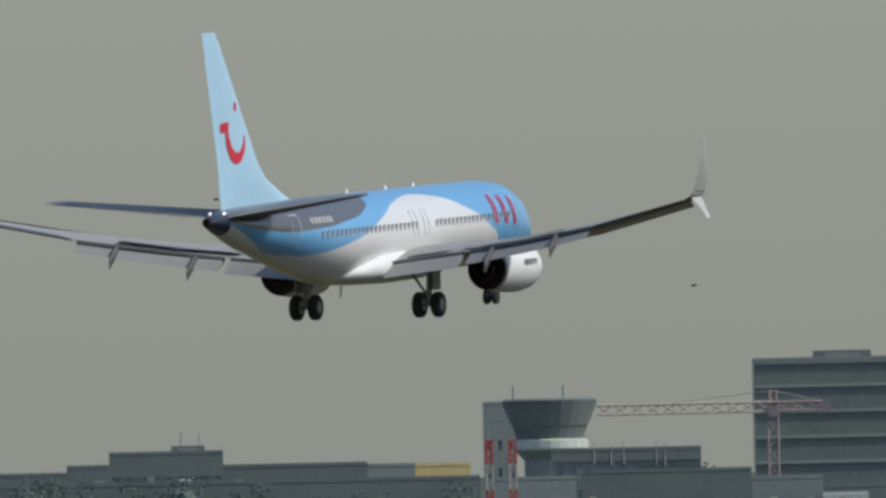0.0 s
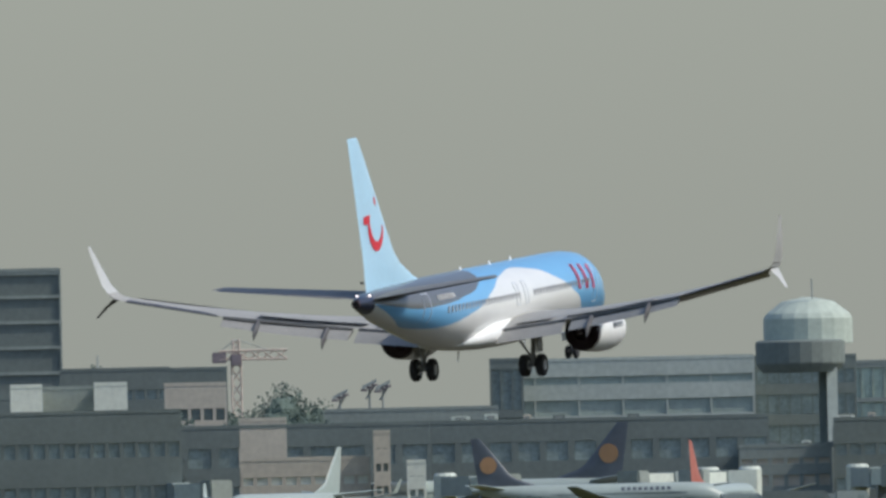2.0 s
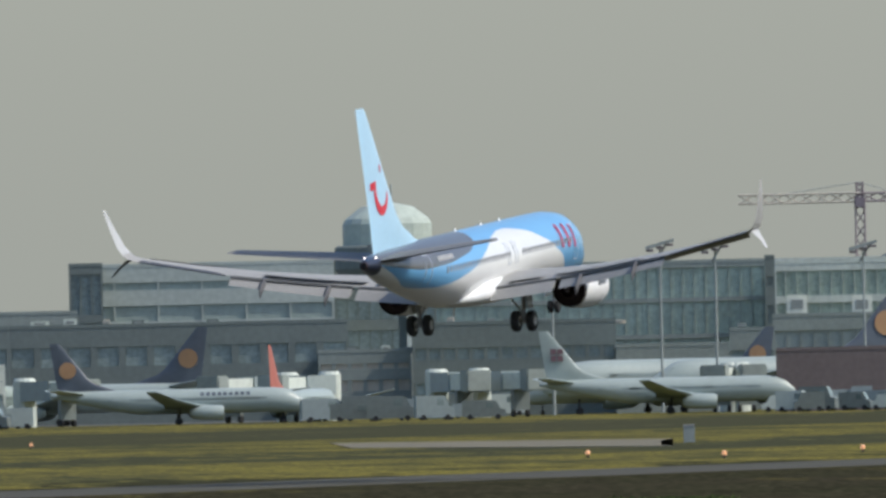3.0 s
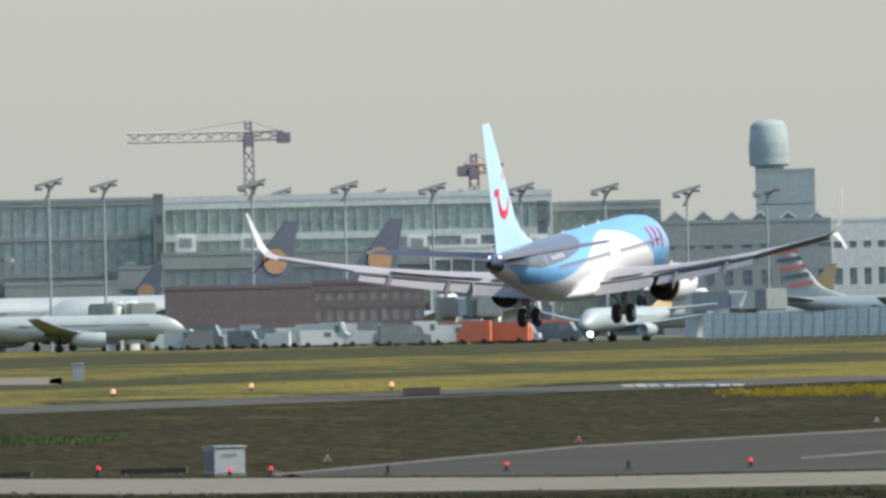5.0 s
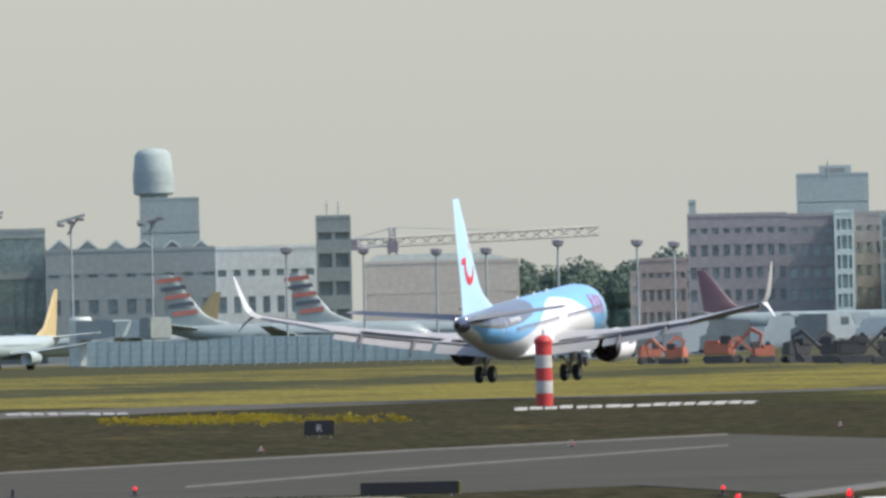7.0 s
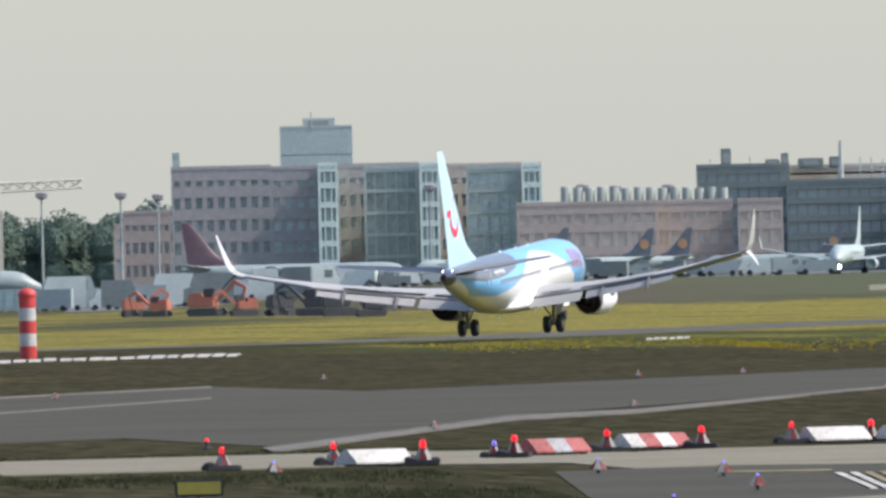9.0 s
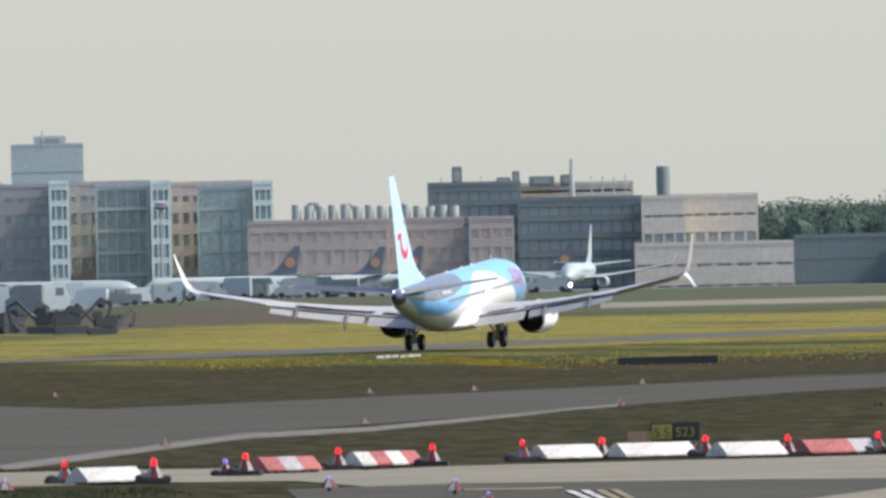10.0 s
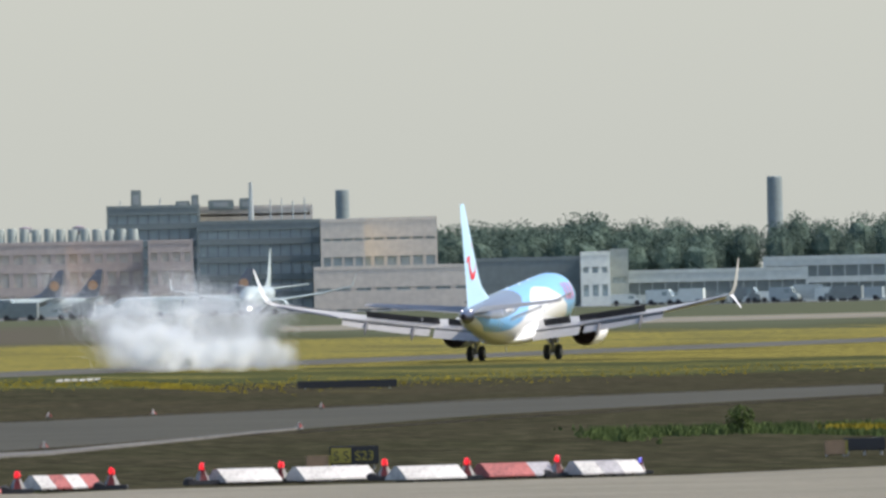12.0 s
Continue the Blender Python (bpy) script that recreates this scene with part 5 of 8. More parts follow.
def chimney(az, d, w, top):
    root = thing("chimney_stack", spot(az, d), "broad blue-grey concrete chimney stack", "chimney")
    r = w / 2
    part("shaft", turned([(r * 1.05, 0), (r, top - 1)], "Z", 20), "far_stack", root, smooth=True)
    part("rim", turned([(r, top - 1.0), (r * 0.97, top - 0.2), (r * 0.85, top), (r * 0.7, top - 0.4)], "Z", 20), "far_stack", root)


# offices, the old tower and low sheds
block("office_block", 1.134, 3500, 36.19, 41.43, "large dark grey office block with pale floor lines", depth=40, floors=10, cols=0, band=0.13, pier=0, wall='far_grey_wall', glass='far_dark_wall')
roof_unit(1.078, 3500, 9.48, 42.98, 1.47, "far_dark_wall", "low grey plant room on the office roof", back=3)
roof_unit(1.319, 3500, 13.17, 42.01, 0.83, "far_dark_wall", "long dark grey plant room on the office roof", back=3)
block("low_office", 0.497, 3300, 23.01, 26.12, "low dark glazed office with roof aerials", depth=25, floors=5, cols=12, band=0.3, pier=0.12, wall='far_dark_wall')
mast(0.411, 3300, 27.45, 1.22, 0.12)
mast(0.456, 3300, 27.21, 1.04, 0.12)
mast(0.490, 3300, 27.43, 1.30, 0.12)
mast(0.577, 3300, 27.41, 1.39, 0.12)
mast(0.600, 3300, 27.20, 1.22, 0.12)
block("low_shed", -1.146, 3100, 16.15, 22.98, "low dark grey flat-roofed shed", floors=2, cols=6, wall='far_dark_wall')
block("low_shed", -0.940, 3120, 6.16, 24.08, "low dark grey flat-roofed shed", floors=3, cols=4, wall='far_dark_wall')
block("hangar_block", -0.731, 3150, 16.74, 26.07, "dark green-grey block with a roof house and aerials", floors=4, cols=9, wall='far_dark_wall', glass='far_glass_green', depth=30)
roof_unit(-0.672, 3150, 4.89, 27.32, 1.41, "far_dark_wall", "dark plant room on the block roof", back=3)
mast(-0.690, 3160, 29.41, 2.16, 0.20)
mast(-0.642, 3160, 29.10, 1.83, 0.12)
block("low_shed", -0.387, 3050, 20.46, 23.31, "long low grey-green shed", floors=2, cols=10, wall='far_dark_wall')
roof_unit(-0.240, 3050, 5.14, 23.62, 0.96, "far_dark_wall", "dark plant room on the shed roof", back=3)
block("low_office", -0.131, 3200, 7.16, 23.88, "low pale grey office building", floors=3, cols=4, wall='far_grey_wall')
block("yellow_shed", 0.007, 3150, 8.12, 23.50, "low shed with a yellow upper wall", floors=2, cols=3, wall='far_yellow', band=0.8)
block("low_shed", 0.221, 3000, 14.76, 20.41, "low grey shed before the tower", floors=2, cols=7, wall='far_grey_wall')
block("tower_annex", 0.161, 3420, 5.31, 34.62, "plain grey slab tower beside the control tower", floors=8, cols=3, band=0.8, pier=0.7, wall='far_grey_wall', depth=12)
block("low_shed", 0.605, 3050, 24.07, 21.36, "long low grey-green shed", floors=2, cols=12, wall='far_dark_wall', glass='far_glass_green')
block("low_shed", 0.893, 3100, 13.86, 20.26, "low grey shed with pale bands", floors=3, cols=8, wall='far_grey_wall')
block("low_shed", 1.164, 3080, 15.40, 18.78, "low dark grey flat-roofed shed", floors=2, cols=8, wall='far_dark_wall')
block("white_office", 1.332, 3000, 4.50, 20.04, "small white-fronted office building", floors=2, cols=2, wall='far_white_wall', band=0.7, pier=0.6)
block("white_office", 1.557, 3000, 4.66, 20.10, "small white-fronted office building", floors=2, cols=2, wall='far_white_wall', band=0.7, pier=0.6)
block("low_shed", 1.444, 3010, 7.21, 19.72, "grey shed between white buildings", floors=2, cols=4, wall='far_grey_wall')
block("white_shed", 1.080, 2980, 6.27, 17.18, "low white shed near the tails", floors=1, cols=3, wall='far_white_wall', band=0.7)
block("terraced_office", 1.569, 3300, 16.93, 23.82, "low dark office row with roof plant", floors=4, cols=9, wall='far_dark_wall')
mast(1.524, 3310, 26.37, 2.61, 0.20)
block("terraced_office", 1.783, 3250, 9.41, 21.04, "grey-beige office block by the crane", floors=3, cols=5, wall='far_beige')
block("terraced_office", 1.771, 3350, 11.46, 23.92, "tall dark grey block behind the crane", floors=5, cols=5, wall='far_dark_wall')
block("low_shed", 1.960, 3050, 6.82, 14.80, "low beige shed by the hall", floors=1, cols=4, wall='far_beige')
block("flat_hall", 2.357, 3150, 25.69, 16.20, "wide flat grey hall", floors=2, cols=9, wall='far_grey_wall', band=0.7)
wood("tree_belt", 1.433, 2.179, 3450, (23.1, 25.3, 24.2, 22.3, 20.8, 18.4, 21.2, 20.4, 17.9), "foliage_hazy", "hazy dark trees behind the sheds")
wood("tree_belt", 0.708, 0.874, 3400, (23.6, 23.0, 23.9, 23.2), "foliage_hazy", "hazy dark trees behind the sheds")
block("terminal_office", 2.924, 3200, 39.32, 23.15, "long grey terminal office with pale floor bands", depth=30, floors=5, cols=6, band=0.5, pier=0.04, wall='far_roof_pale', glass='far_haze_blue')
block("terminal_end", 2.614, 3190, 5.04, 23.32, "dark glazed end of the terminal office", floors=3, cols=3, band=0.15, pier=0.1, wall='far_dark_wall')
block("pier_hall", 1.832, 3050, 60.98, 13.83, "long dark pier hall with lit strips", floors=2, cols=14, wall='far_dark_wall', band=0.4)
block("pier_hall", 2.858, 3080, 48.62, 13.89, "long dark pier hall under a flat roof", floors=2, cols=12, wall='far_dark_wall', band=0.4)
block("pier_hall", 0.830, 3060, 50.72, 15.06, "long dark pier hall with lit strips", floors=2, cols=12, wall='far_dark_wall', band=0.4)
block("gate_building", 2.072, 2990, 18.09, 9.05, "low brown gate building with white windows", floors=2, cols=9, wall='far_beige', glass='far_white_wall')
block("gate_building", 1.521, 2995, 24.43, 9.31, "low dark gate building with pale windows", floors=2, cols=12, wall='far_dark_wall', glass='far_haze_blue')
block("stair_tower", 2.277, 2985, 2.36, 12.50, "narrow beige stair tower", floors=4, cols=2, wall='far_beige', band=0.8, depth=6)
block("stair_tower", 2.368, 2985, 2.67, 8.31, "narrow white lift tower", floors=3, cols=2, wall='far_white_wall', band=0.8, depth=6)
block("gate_hall", 3.623, 3080, 15.40, 11.91, "grey gate hall with a wide dark opening", floors=2, cols=2, band=0.25, pier=0.12, wall='far_grey_wall', glass='far_dark_wall')
block("gate_hall", 3.354, 3070, 13.33, 9.47, "beige and grey gate hall with jet bridges", floors=3, cols=6, wall='far_grey_wall', glass='far_beige')
block("gate_hall", 4.175, 3050, 16.05, 9.34, "low gate hall with pale upper windows", floors=2, cols=9, wall='far_grey_wall', glass='far_white_wall')
block("gate_hall", 3.754, 3060, 28.98, 13.08, "low grey gate hall", floors=2, cols=14, wall='far_dark_wall')
block("gate_hall", 4.840, 3120, 55.82, 11.49, "long low grey gate hall under white roof units", floors=2, cols=22, wall='far_grey_wall')
block("pier_hall", 0.944, 2950, 82.27, 15.98, "long low dark pier hall with pale windows", floors=2, cols=40, wall='far_dark_wall', band=0.5)
block("low_shed", -0.610, 2960, 73.98, 20.55, "long low dark service building", floors=2, cols=30, wall='far_dark_wall', glass='far_glass_green')
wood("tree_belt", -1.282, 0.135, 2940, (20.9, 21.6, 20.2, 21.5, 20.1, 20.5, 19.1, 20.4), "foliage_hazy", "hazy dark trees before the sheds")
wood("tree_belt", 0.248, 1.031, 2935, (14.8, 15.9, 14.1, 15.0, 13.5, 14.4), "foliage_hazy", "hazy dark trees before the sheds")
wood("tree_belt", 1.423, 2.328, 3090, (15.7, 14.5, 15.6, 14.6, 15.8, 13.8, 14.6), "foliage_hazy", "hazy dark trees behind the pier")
roof_unit(1.300, 3050, 1.28, 15.34, 0.87, "far_dark_wall", "pale plant box on the hall roof", back=1)
roof_unit(1.396, 3050, 1.08, 15.12, 0.77, "far_dark_wall", "small box unit on the hall roof", back=3)
roof_unit(1.498, 3050, 1.47, 15.03, 0.80, "far_dark_wall", "pale plant box on the hall roof", back=1)
roof_unit(1.632, 3050, 2.28, 14.89, 0.82, "far_dark_wall", "pale plant box on the hall roof", back=6)
roof_unit(1.702, 3050, 3.00, 14.42, 0.43, "far_grey_wall", "grey ventilation unit on the hall roof", back=3)
roof_unit(1.766, 3050, 1.21, 14.53, 0.62, "far_grey_wall", "small box unit on the hall roof", back=6)
roof_unit(1.888, 3050, 1.35, 14.24, 0.47, "far_dark_wall", "pale plant box on the hall roof", back=1)
roof_unit(1.992, 3050, 2.00, 14.42, 0.79, "far_pale_wall", "grey ventilation unit on the hall roof", back=6)
roof_unit(2.102, 3050, 1.72, 14.09, 0.58, "far_grey_wall", "pale plant box on the hall roof", back=1)
roof_unit(2.148, 3050, 1.59, 14.21, 0.76, "far_pale_wall", "pale plant box on the hall roof", back=3)
roof_unit(2.269, 3050, 3.01, 13.79, 0.49, "far_white_wall", "small box unit on the hall roof", back=3)
roof_unit(2.347, 3050, 1.98, 13.64, 0.43, "far_dark_wall", "pale plant box on the hall roof", back=6)
roof_unit(2.489, 3080, 2.70, 14.99, 0.65, "far_pale_wall", "pale plant box on the hall roof", back=3)
roof_unit(2.570, 3080, 1.93, 15.26, 1.02, "far_pale_wall", "grey ventilation unit on the hall roof", back=6)
roof_unit(2.667, 3080, 1.10, 15.04, 0.92, "far_beige", "pale plant box on the hall roof", back=3)
roof_unit(2.751, 3080, 1.79, 14.91, 0.89, "far_dark_wall", "grey ventilation unit on the hall roof", back=3)
roof_unit(2.839, 3080, 1.22, 14.36, 0.45, "far_pale_wall", "small box unit on the hall roof", back=6)
roof_unit(2.950, 3080, 1.80, 14.82, 1.04, "far_dark_wall", "small box unit on the hall roof", back=3)
roof_unit(3.058, 3080, 1.56, 14.15, 0.51, "far_white_wall", "pale plant box on the hall roof", back=3)
roof_unit(3.191, 3080, 3.05, 14.39, 0.90, "far_white_wall", "small box unit on the hall roof", back=1)
roof_unit(3.237, 3080, 1.29, 14.32, 0.89, "far_dark_wall", "grey ventilation unit on the hall roof", back=6)
roof_unit(0.181, 2950, 1.50, 17.35, 0.49, "far_beige", "grey ventilation unit on the hall roof", back=6)
roof_unit(0.317, 2950, 2.85, 17.58, 0.87, "far_beige", "pale plant box on the hall roof", back=6)
roof_unit(0.406, 2950, 1.04, 17.62, 1.02, "far_beige", "grey ventilation unit on the hall roof", back=3)
roof_unit(0.490, 2950, 1.14, 17.34, 0.83, "far_dark_wall", "small box unit on the hall roof", back=1)
roof_unit(0.631, 2950, 1.82, 16.81, 0.46, "far_beige", "small box unit on the hall roof", back=1)
roof_unit(0.667, 2950, 1.24, 16.76, 0.46, "far_pale_wall", "pale plant box on the hall roof", back=1)
roof_unit(0.772, 2950, 1.35, 16.83, 0.65, "far_pale_wall", "grey ventilation unit on the hall roof", back=6)
roof_unit(0.888, 2950, 1.18, 17.02, 0.98, "far_white_wall", "grey ventilation unit on the hall roof", back=3)
roof_unit(0.985, 2950, 1.22, 16.84, 0.91, "far_pale_wall", "grey ventilation unit on the hall roof", back=6)
roof_unit(1.073, 2950, 0.98, 16.88, 1.05, "far_beige", "grey ventilation unit on the hall roof", back=1)
roof_unit(1.222, 2950, 2.78, 16.57, 0.92, "far_pale_wall", "pale plant box on the hall roof", back=1)
roof_unit(1.310, 2950, 1.46, 16.20, 0.64, "far_grey_wall", "grey ventilation unit on the hall roof", back=1)
roof_unit(1.410, 2950, 2.50, 16.06, 0.62, "far_grey_wall", "pale plant box on the hall roof", back=1)
roof_unit(1.527, 2950, 2.58, 16.21, 0.91, "far_grey_wall", "small box unit on the hall roof", back=6)
roof_unit(1.606, 2950, 2.41, 16.29, 1.08, "far_pale_wall", "grey ventilation unit on the hall roof", back=3)
roof_unit(1.686, 2950, 2.15, 15.75, 0.63, "far_pale_wall", "grey ventilation unit on the hall roof", back=1)
roof_unit(4.361, 3120, 1.47, 12.63, 0.56, "far_grey_wall", "grey ventilation unit on the hall roof", back=6)
roof_unit(4.493, 3120, 2.29, 12.33, 0.41, "far_pale_wall", "pale plant box on the hall roof", back=1)
roof_unit(4.561, 3120, 1.24, 12.53, 0.70, "far_grey_wall", "grey ventilation unit on the hall roof", back=1)
roof_unit(4.636, 3120, 2.34, 12.22, 0.47, "far_white_wall", "grey ventilation unit on the hall roof", back=3)
roof_unit(4.726, 3120, 1.17, 12.16, 0.53, "far_grey_wall", "small box unit on the hall roof", back=1)
roof_unit(4.812, 3120, 1.98, 12.42, 0.90, "far_beige", "pale plant box on the hall roof", back=3)
roof_unit(4.898, 3120, 1.73, 12.24, 0.82, "far_grey_wall", "small box unit on the hall roof", back=1)
roof_unit(4.998, 3120, 2.54, 11.78, 0.49, "far_grey_wall", "grey ventilation unit on the hall roof", back=1)
roof_unit(5.075, 3120, 1.44, 11.80, 0.60, "far_pale_wall", "pale plant box on the hall roof", back=1)
roof_unit(5.159, 3120, 1.68, 11.91, 0.81, "far_grey_wall", "small box unit on the hall roof", back=6)
roof_unit(5.226, 3120, 1.96, 11.86, 0.84, "far_beige", "grey ventilation unit on the hall roof", back=6)
roof_unit(5.294, 3120, 1.31, 11.72, 0.79, "far_white_wall", "small box unit on the hall roof", back=6)
roof_unit(3.516, 3060, 2.64, 13.89, 0.53, "far_white_wall", "pale plant box on the hall roof", back=6)
roof_unit(3.585, 3060, 1.10, 14.18, 0.90, "far_beige", "pale plant box on the hall roof", back=3)
roof_unit(3.694, 3060, 1.19, 13.96, 0.81, "far_grey_wall", "small box unit on the hall roof", back=3)
roof_unit(3.737, 3060, 1.17, 13.83, 0.73, "far_dark_wall", "small box unit on the hall roof", back=3)
roof_unit(3.845, 3060, 3.00, 13.81, 0.84, "far_grey_wall", "pale plant box on the hall roof", back=3)
roof_unit(3.919, 3060, 2.08, 13.63, 0.75, "far_grey_wall", "pale plant box on the hall roof", back=6)
roof_unit(4.025, 3060, 2.94, 13.34, 0.59, "far_beige", "small box unit on the hall roof", back=3)
roof_unit(-1.229, 2960, 1.18, 21.97, 0.70, "far_dark_wall", "pale plant box on the hall roof", back=1)
roof_unit(-1.068, 2960, 1.37, 21.68, 0.60, "far_dark_wall", "small box unit on the hall roof", back=6)
roof_unit(-0.912, 2960, 1.68, 21.47, 0.57, "far_grey_wall", "grey ventilation unit on the hall roof", back=1)
roof_unit(-0.773, 2960, 1.13, 21.75, 1.01, "far_grey_wall", "pale plant box on the hall roof", back=1)
roof_unit(-0.679, 2960, 1.81, 21.38, 0.75, "far_pale_wall", "grey ventilation unit on the hall roof", back=1)
roof_unit(-0.534, 2960, 1.12, 21.11, 0.65, "far_pale_wall", "pale plant box on the hall roof", back=3)
roof_unit(-0.393, 2960, 0.97, 20.92, 0.62, "far_beige", "grey ventilation unit on the hall roof", back=6)
roof_unit(-0.213, 2960, 1.16, 21.12, 1.03, "far_grey_wall", "small box unit on the hall roof", back=1)
roof_unit(-0.135, 2960, 1.01, 20.93, 0.94, "far_pale_wall", "small box unit on the hall roof", back=3)
roof_unit(0.061, 2960, 2.30, 20.82, 1.05, "far_white_wall", "small box unit on the hall roof", back=6)
roof_unit(3.319, 3070, 2.17, 10.42, 0.91, "far_dark_wall", "grey ventilation unit on the hall roof", back=1)
roof_unit(3.410, 3070, 1.35, 10.45, 1.05, "far_pale_wall", "small box unit on the hall roof", back=6)
roof_unit(3.472, 3070, 1.52, 10.17, 0.85, "far_grey_wall", "small box unit on the hall roof", back=3)
roof_unit(3.630, 3070, 1.92, 9.78, 0.65, "far_beige", "grey ventilation unit on the hall roof", back=3)
roof_unit(3.712, 3070, 1.06, 9.95, 0.92, "far_dark_wall", "small box unit on the hall roof", back=3)
# the glass terminal and its neighbours
block("terminal_hall", 3.990, 3300, 53.13, 22.42, "long green-grey glass terminal hall", depth=60, floors=4, cols=30, band=0.12, pier=0.06, wall='far_grey_wall', glass='far_glass_green')
block("terminal_hall", 4.970, 3280, 59.54, 21.83, "long green-grey glass terminal hall with a white roof edge", depth=60, floors=4, cols=34, band=0.2, pier=0.05, wall='far_pale_wall', glass='far_glass_green', roof='far_roof_white', parapet=0.9)
block("terminal_hall", 5.635, 3290, 16.71, 20.24, "glass terminal hall with a rounded corner", depth=50, floors=3, cols=10, band=0.14, pier=0.06, wall='far_grey_wall', glass='far_glass_green')
block("stair_core", 4.439, 3270, 1.55, 22.72, "narrow dark stair core against the terminal", floors=4, cols=1, wall='far_dark_wall', depth=5)
block("stair_core", 5.463, 3270, 1.55, 20.37, "narrow dark stair core against the terminal", floors=4, cols=1, wall='far_dark_wall', depth=5)
block("gate_hall", 4.888, 3080, 47.81, 13.22, "low glazed gate hall with white boxes on its roof", floors=2, cols=24, wall='far_grey_wall', glass='far_slate', band=0.3, pier=0.08)
roof_unit(4.510, 3080, 2.92, 16.35, 2.67, "far_white_wall", "white box unit on the gate hall roof", back=3)
roof_unit(4.683, 3080, 2.92, 16.14, 2.67, "far_white_wall", "white box unit on the gate hall roof", back=3)
roof_unit(5.128, 3080, 2.92, 15.60, 2.67, "far_white_wall", "white box unit on the gate hall roof", back=3)
roof_unit(5.271, 3080, 2.92, 15.43, 2.67, "far_white_wall", "white box unit on the gate hall roof", back=3)
roof_unit(5.452, 3080, 2.92, 15.21, 2.67, "far_white_wall", "white box unit on the gate hall roof", back=3)
block("gate_hall", 5.247, 3060, 9.26, 13.38, "glazed gate hall end with a white frame", floors=1, cols=3, wall='far_white_wall', glass='far_glass', band=0.12, pier=0.06)
block("sawtooth_hall", 6.007, 3250, 25.82, 16.76, "grey works hall with a sawtooth roof", depth=40, floors=3, cols=9, wall='far_grey_wall', band=0.6, pier=0.5)
sawtooth(5.818, 3250, 4.28, 18.71, 17.00)
sawtooth(5.893, 3250, 4.28, 18.62, 16.91)
sawtooth(5.969, 3250, 4.28, 18.52, 16.81)
sawtooth(6.044, 3250, 4.28, 18.42, 16.71)
sawtooth(6.119, 3250, 4.28, 18.33, 16.62)
sawtooth(6.195, 3250, 4.28, 18.23, 16.52)
block("white_works", 6.367, 3200, 15.07, 16.47, "white works building with square windows", depth=30, floors=3, cols=7, wall='far_white_wall', band=0.55, pier=0.5)
block("slim_tower", 6.549, 3180, 5.19, 20.69, "slim pale tower with a dark glazed top", depth=12, floors=5, cols=2, wall='far_grey_wall', glass='far_dark_wall', band=0.5, pier=0.2)
mast(6.533, 3185, 23.42, 2.68, 0.15)
mast(6.563, 3185, 23.21, 2.51, 0.15)
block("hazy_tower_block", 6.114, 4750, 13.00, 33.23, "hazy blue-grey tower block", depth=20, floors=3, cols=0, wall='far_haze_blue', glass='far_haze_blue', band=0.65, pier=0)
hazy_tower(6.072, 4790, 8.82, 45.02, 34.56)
block("red_shed", 4.648, 2900, 19.99, 8.14, "long low dark red-brown shed", floors=1, cols=8, wall='rust_wall', band=0.9, pier=0.3, depth=8)
block("red_shed", 4.994, 2950, 15.29, 8.57, "low red-brown shed with a grid of windows", floors=3, cols=10, wall='rust_wall', glass='far_beige', band=0.4, pier=0.4, depth=8)
block("pale_hangar", 6.835, 3300, 23.88, 14.04, "wide pale beige hangar", floors=2, cols=8, wall='far_beige', glass='far_beige', band=0.9, pier=0.8, depth=40)
gable(6.835, 3301, 23.88, 15.52, 14.04)
block("dark_hall", 7.402, 3220, 7.20, 11.50, "brown works hall between trees", floors=3, cols=5, wall='far_brick', band=0.5)
wood("tree_belt", 6.910, 7.475, 3400, (13.0, 14.1, 13.4, 14.3, 13.7, 13.8), "foliage_far", "dark green trees behind the masts")
wood("far_hill", 7.339, 7.512, 4800, (15.3, 17.1, 18.9, 20.1, 20.6), "foliage_hazy", "hazy wooded hill", leaf=0.5, per=400)
# the brick offices past the touchdown point
block("brick_office", 7.627, 3000, 13.97, 18.83, "dark red-brown brick office with upper white windows", depth=30, floors=6, cols=9, wall='far_brick_dark', band=0.5, pier=0.45)
block("brick_office", 7.823, 3000, 6.55, 18.60, "dark red-brown brick office with upper white windows", depth=30, floors=6, cols=4, wall='far_brick_dark', band=0.5, pier=0.45)
block("scaffold_bay", 7.912, 2985, 2.75, 18.90, "pale netted scaffold bay on the office end", depth=30, floors=7, cols=3, wall='scaffold_net', glass='far_haze_blue', band=0.3, pier=0.2)
block("scaffold_bay", 8.183, 2985, 2.75, 18.59, "pale netted scaffold bay on the office end", depth=30, floors=7, cols=3, wall='scaffold_net', glass='far_haze_blue', band=0.3, pier=0.2)
block("scaffold_bay", 8.456, 2985, 2.75, 18.27, "pale netted scaffold bay on the office end", depth=30, floors=7, cols=3, wall='scaffold_net', glass='far_haze_blue', band=0.3, pier=0.2)
block("brick_office", 8.047, 3010, 11.48, 18.78, "dark red-brown brick office under repair", depth=30, floors=6, cols=8, wall='far_brick_dark', band=0.5, pier=0.45)
block("brick_office", 8.319, 3010, 11.56, 18.46, "dark red-brown brick office under repair", depth=30, floors=6, cols=8, wall='far_brick', band=0.5, pier=0.45)
block("glass_bay", 8.080, 2992, 7.48, 18.34, "dark glazed bay before the brick office", depth=12, floors=6, cols=5, wall='far_slate', band=0.15, pier=0.12)
block("glass_bay", 8.352, 2992, 7.48, 18.02, "dark glazed bay before the brick office", depth=12, floors=6, cols=5, wall='far_slate', band=0.15, pier=0.12)
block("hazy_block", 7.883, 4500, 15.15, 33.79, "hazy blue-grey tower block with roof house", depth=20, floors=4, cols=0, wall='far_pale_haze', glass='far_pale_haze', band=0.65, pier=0)
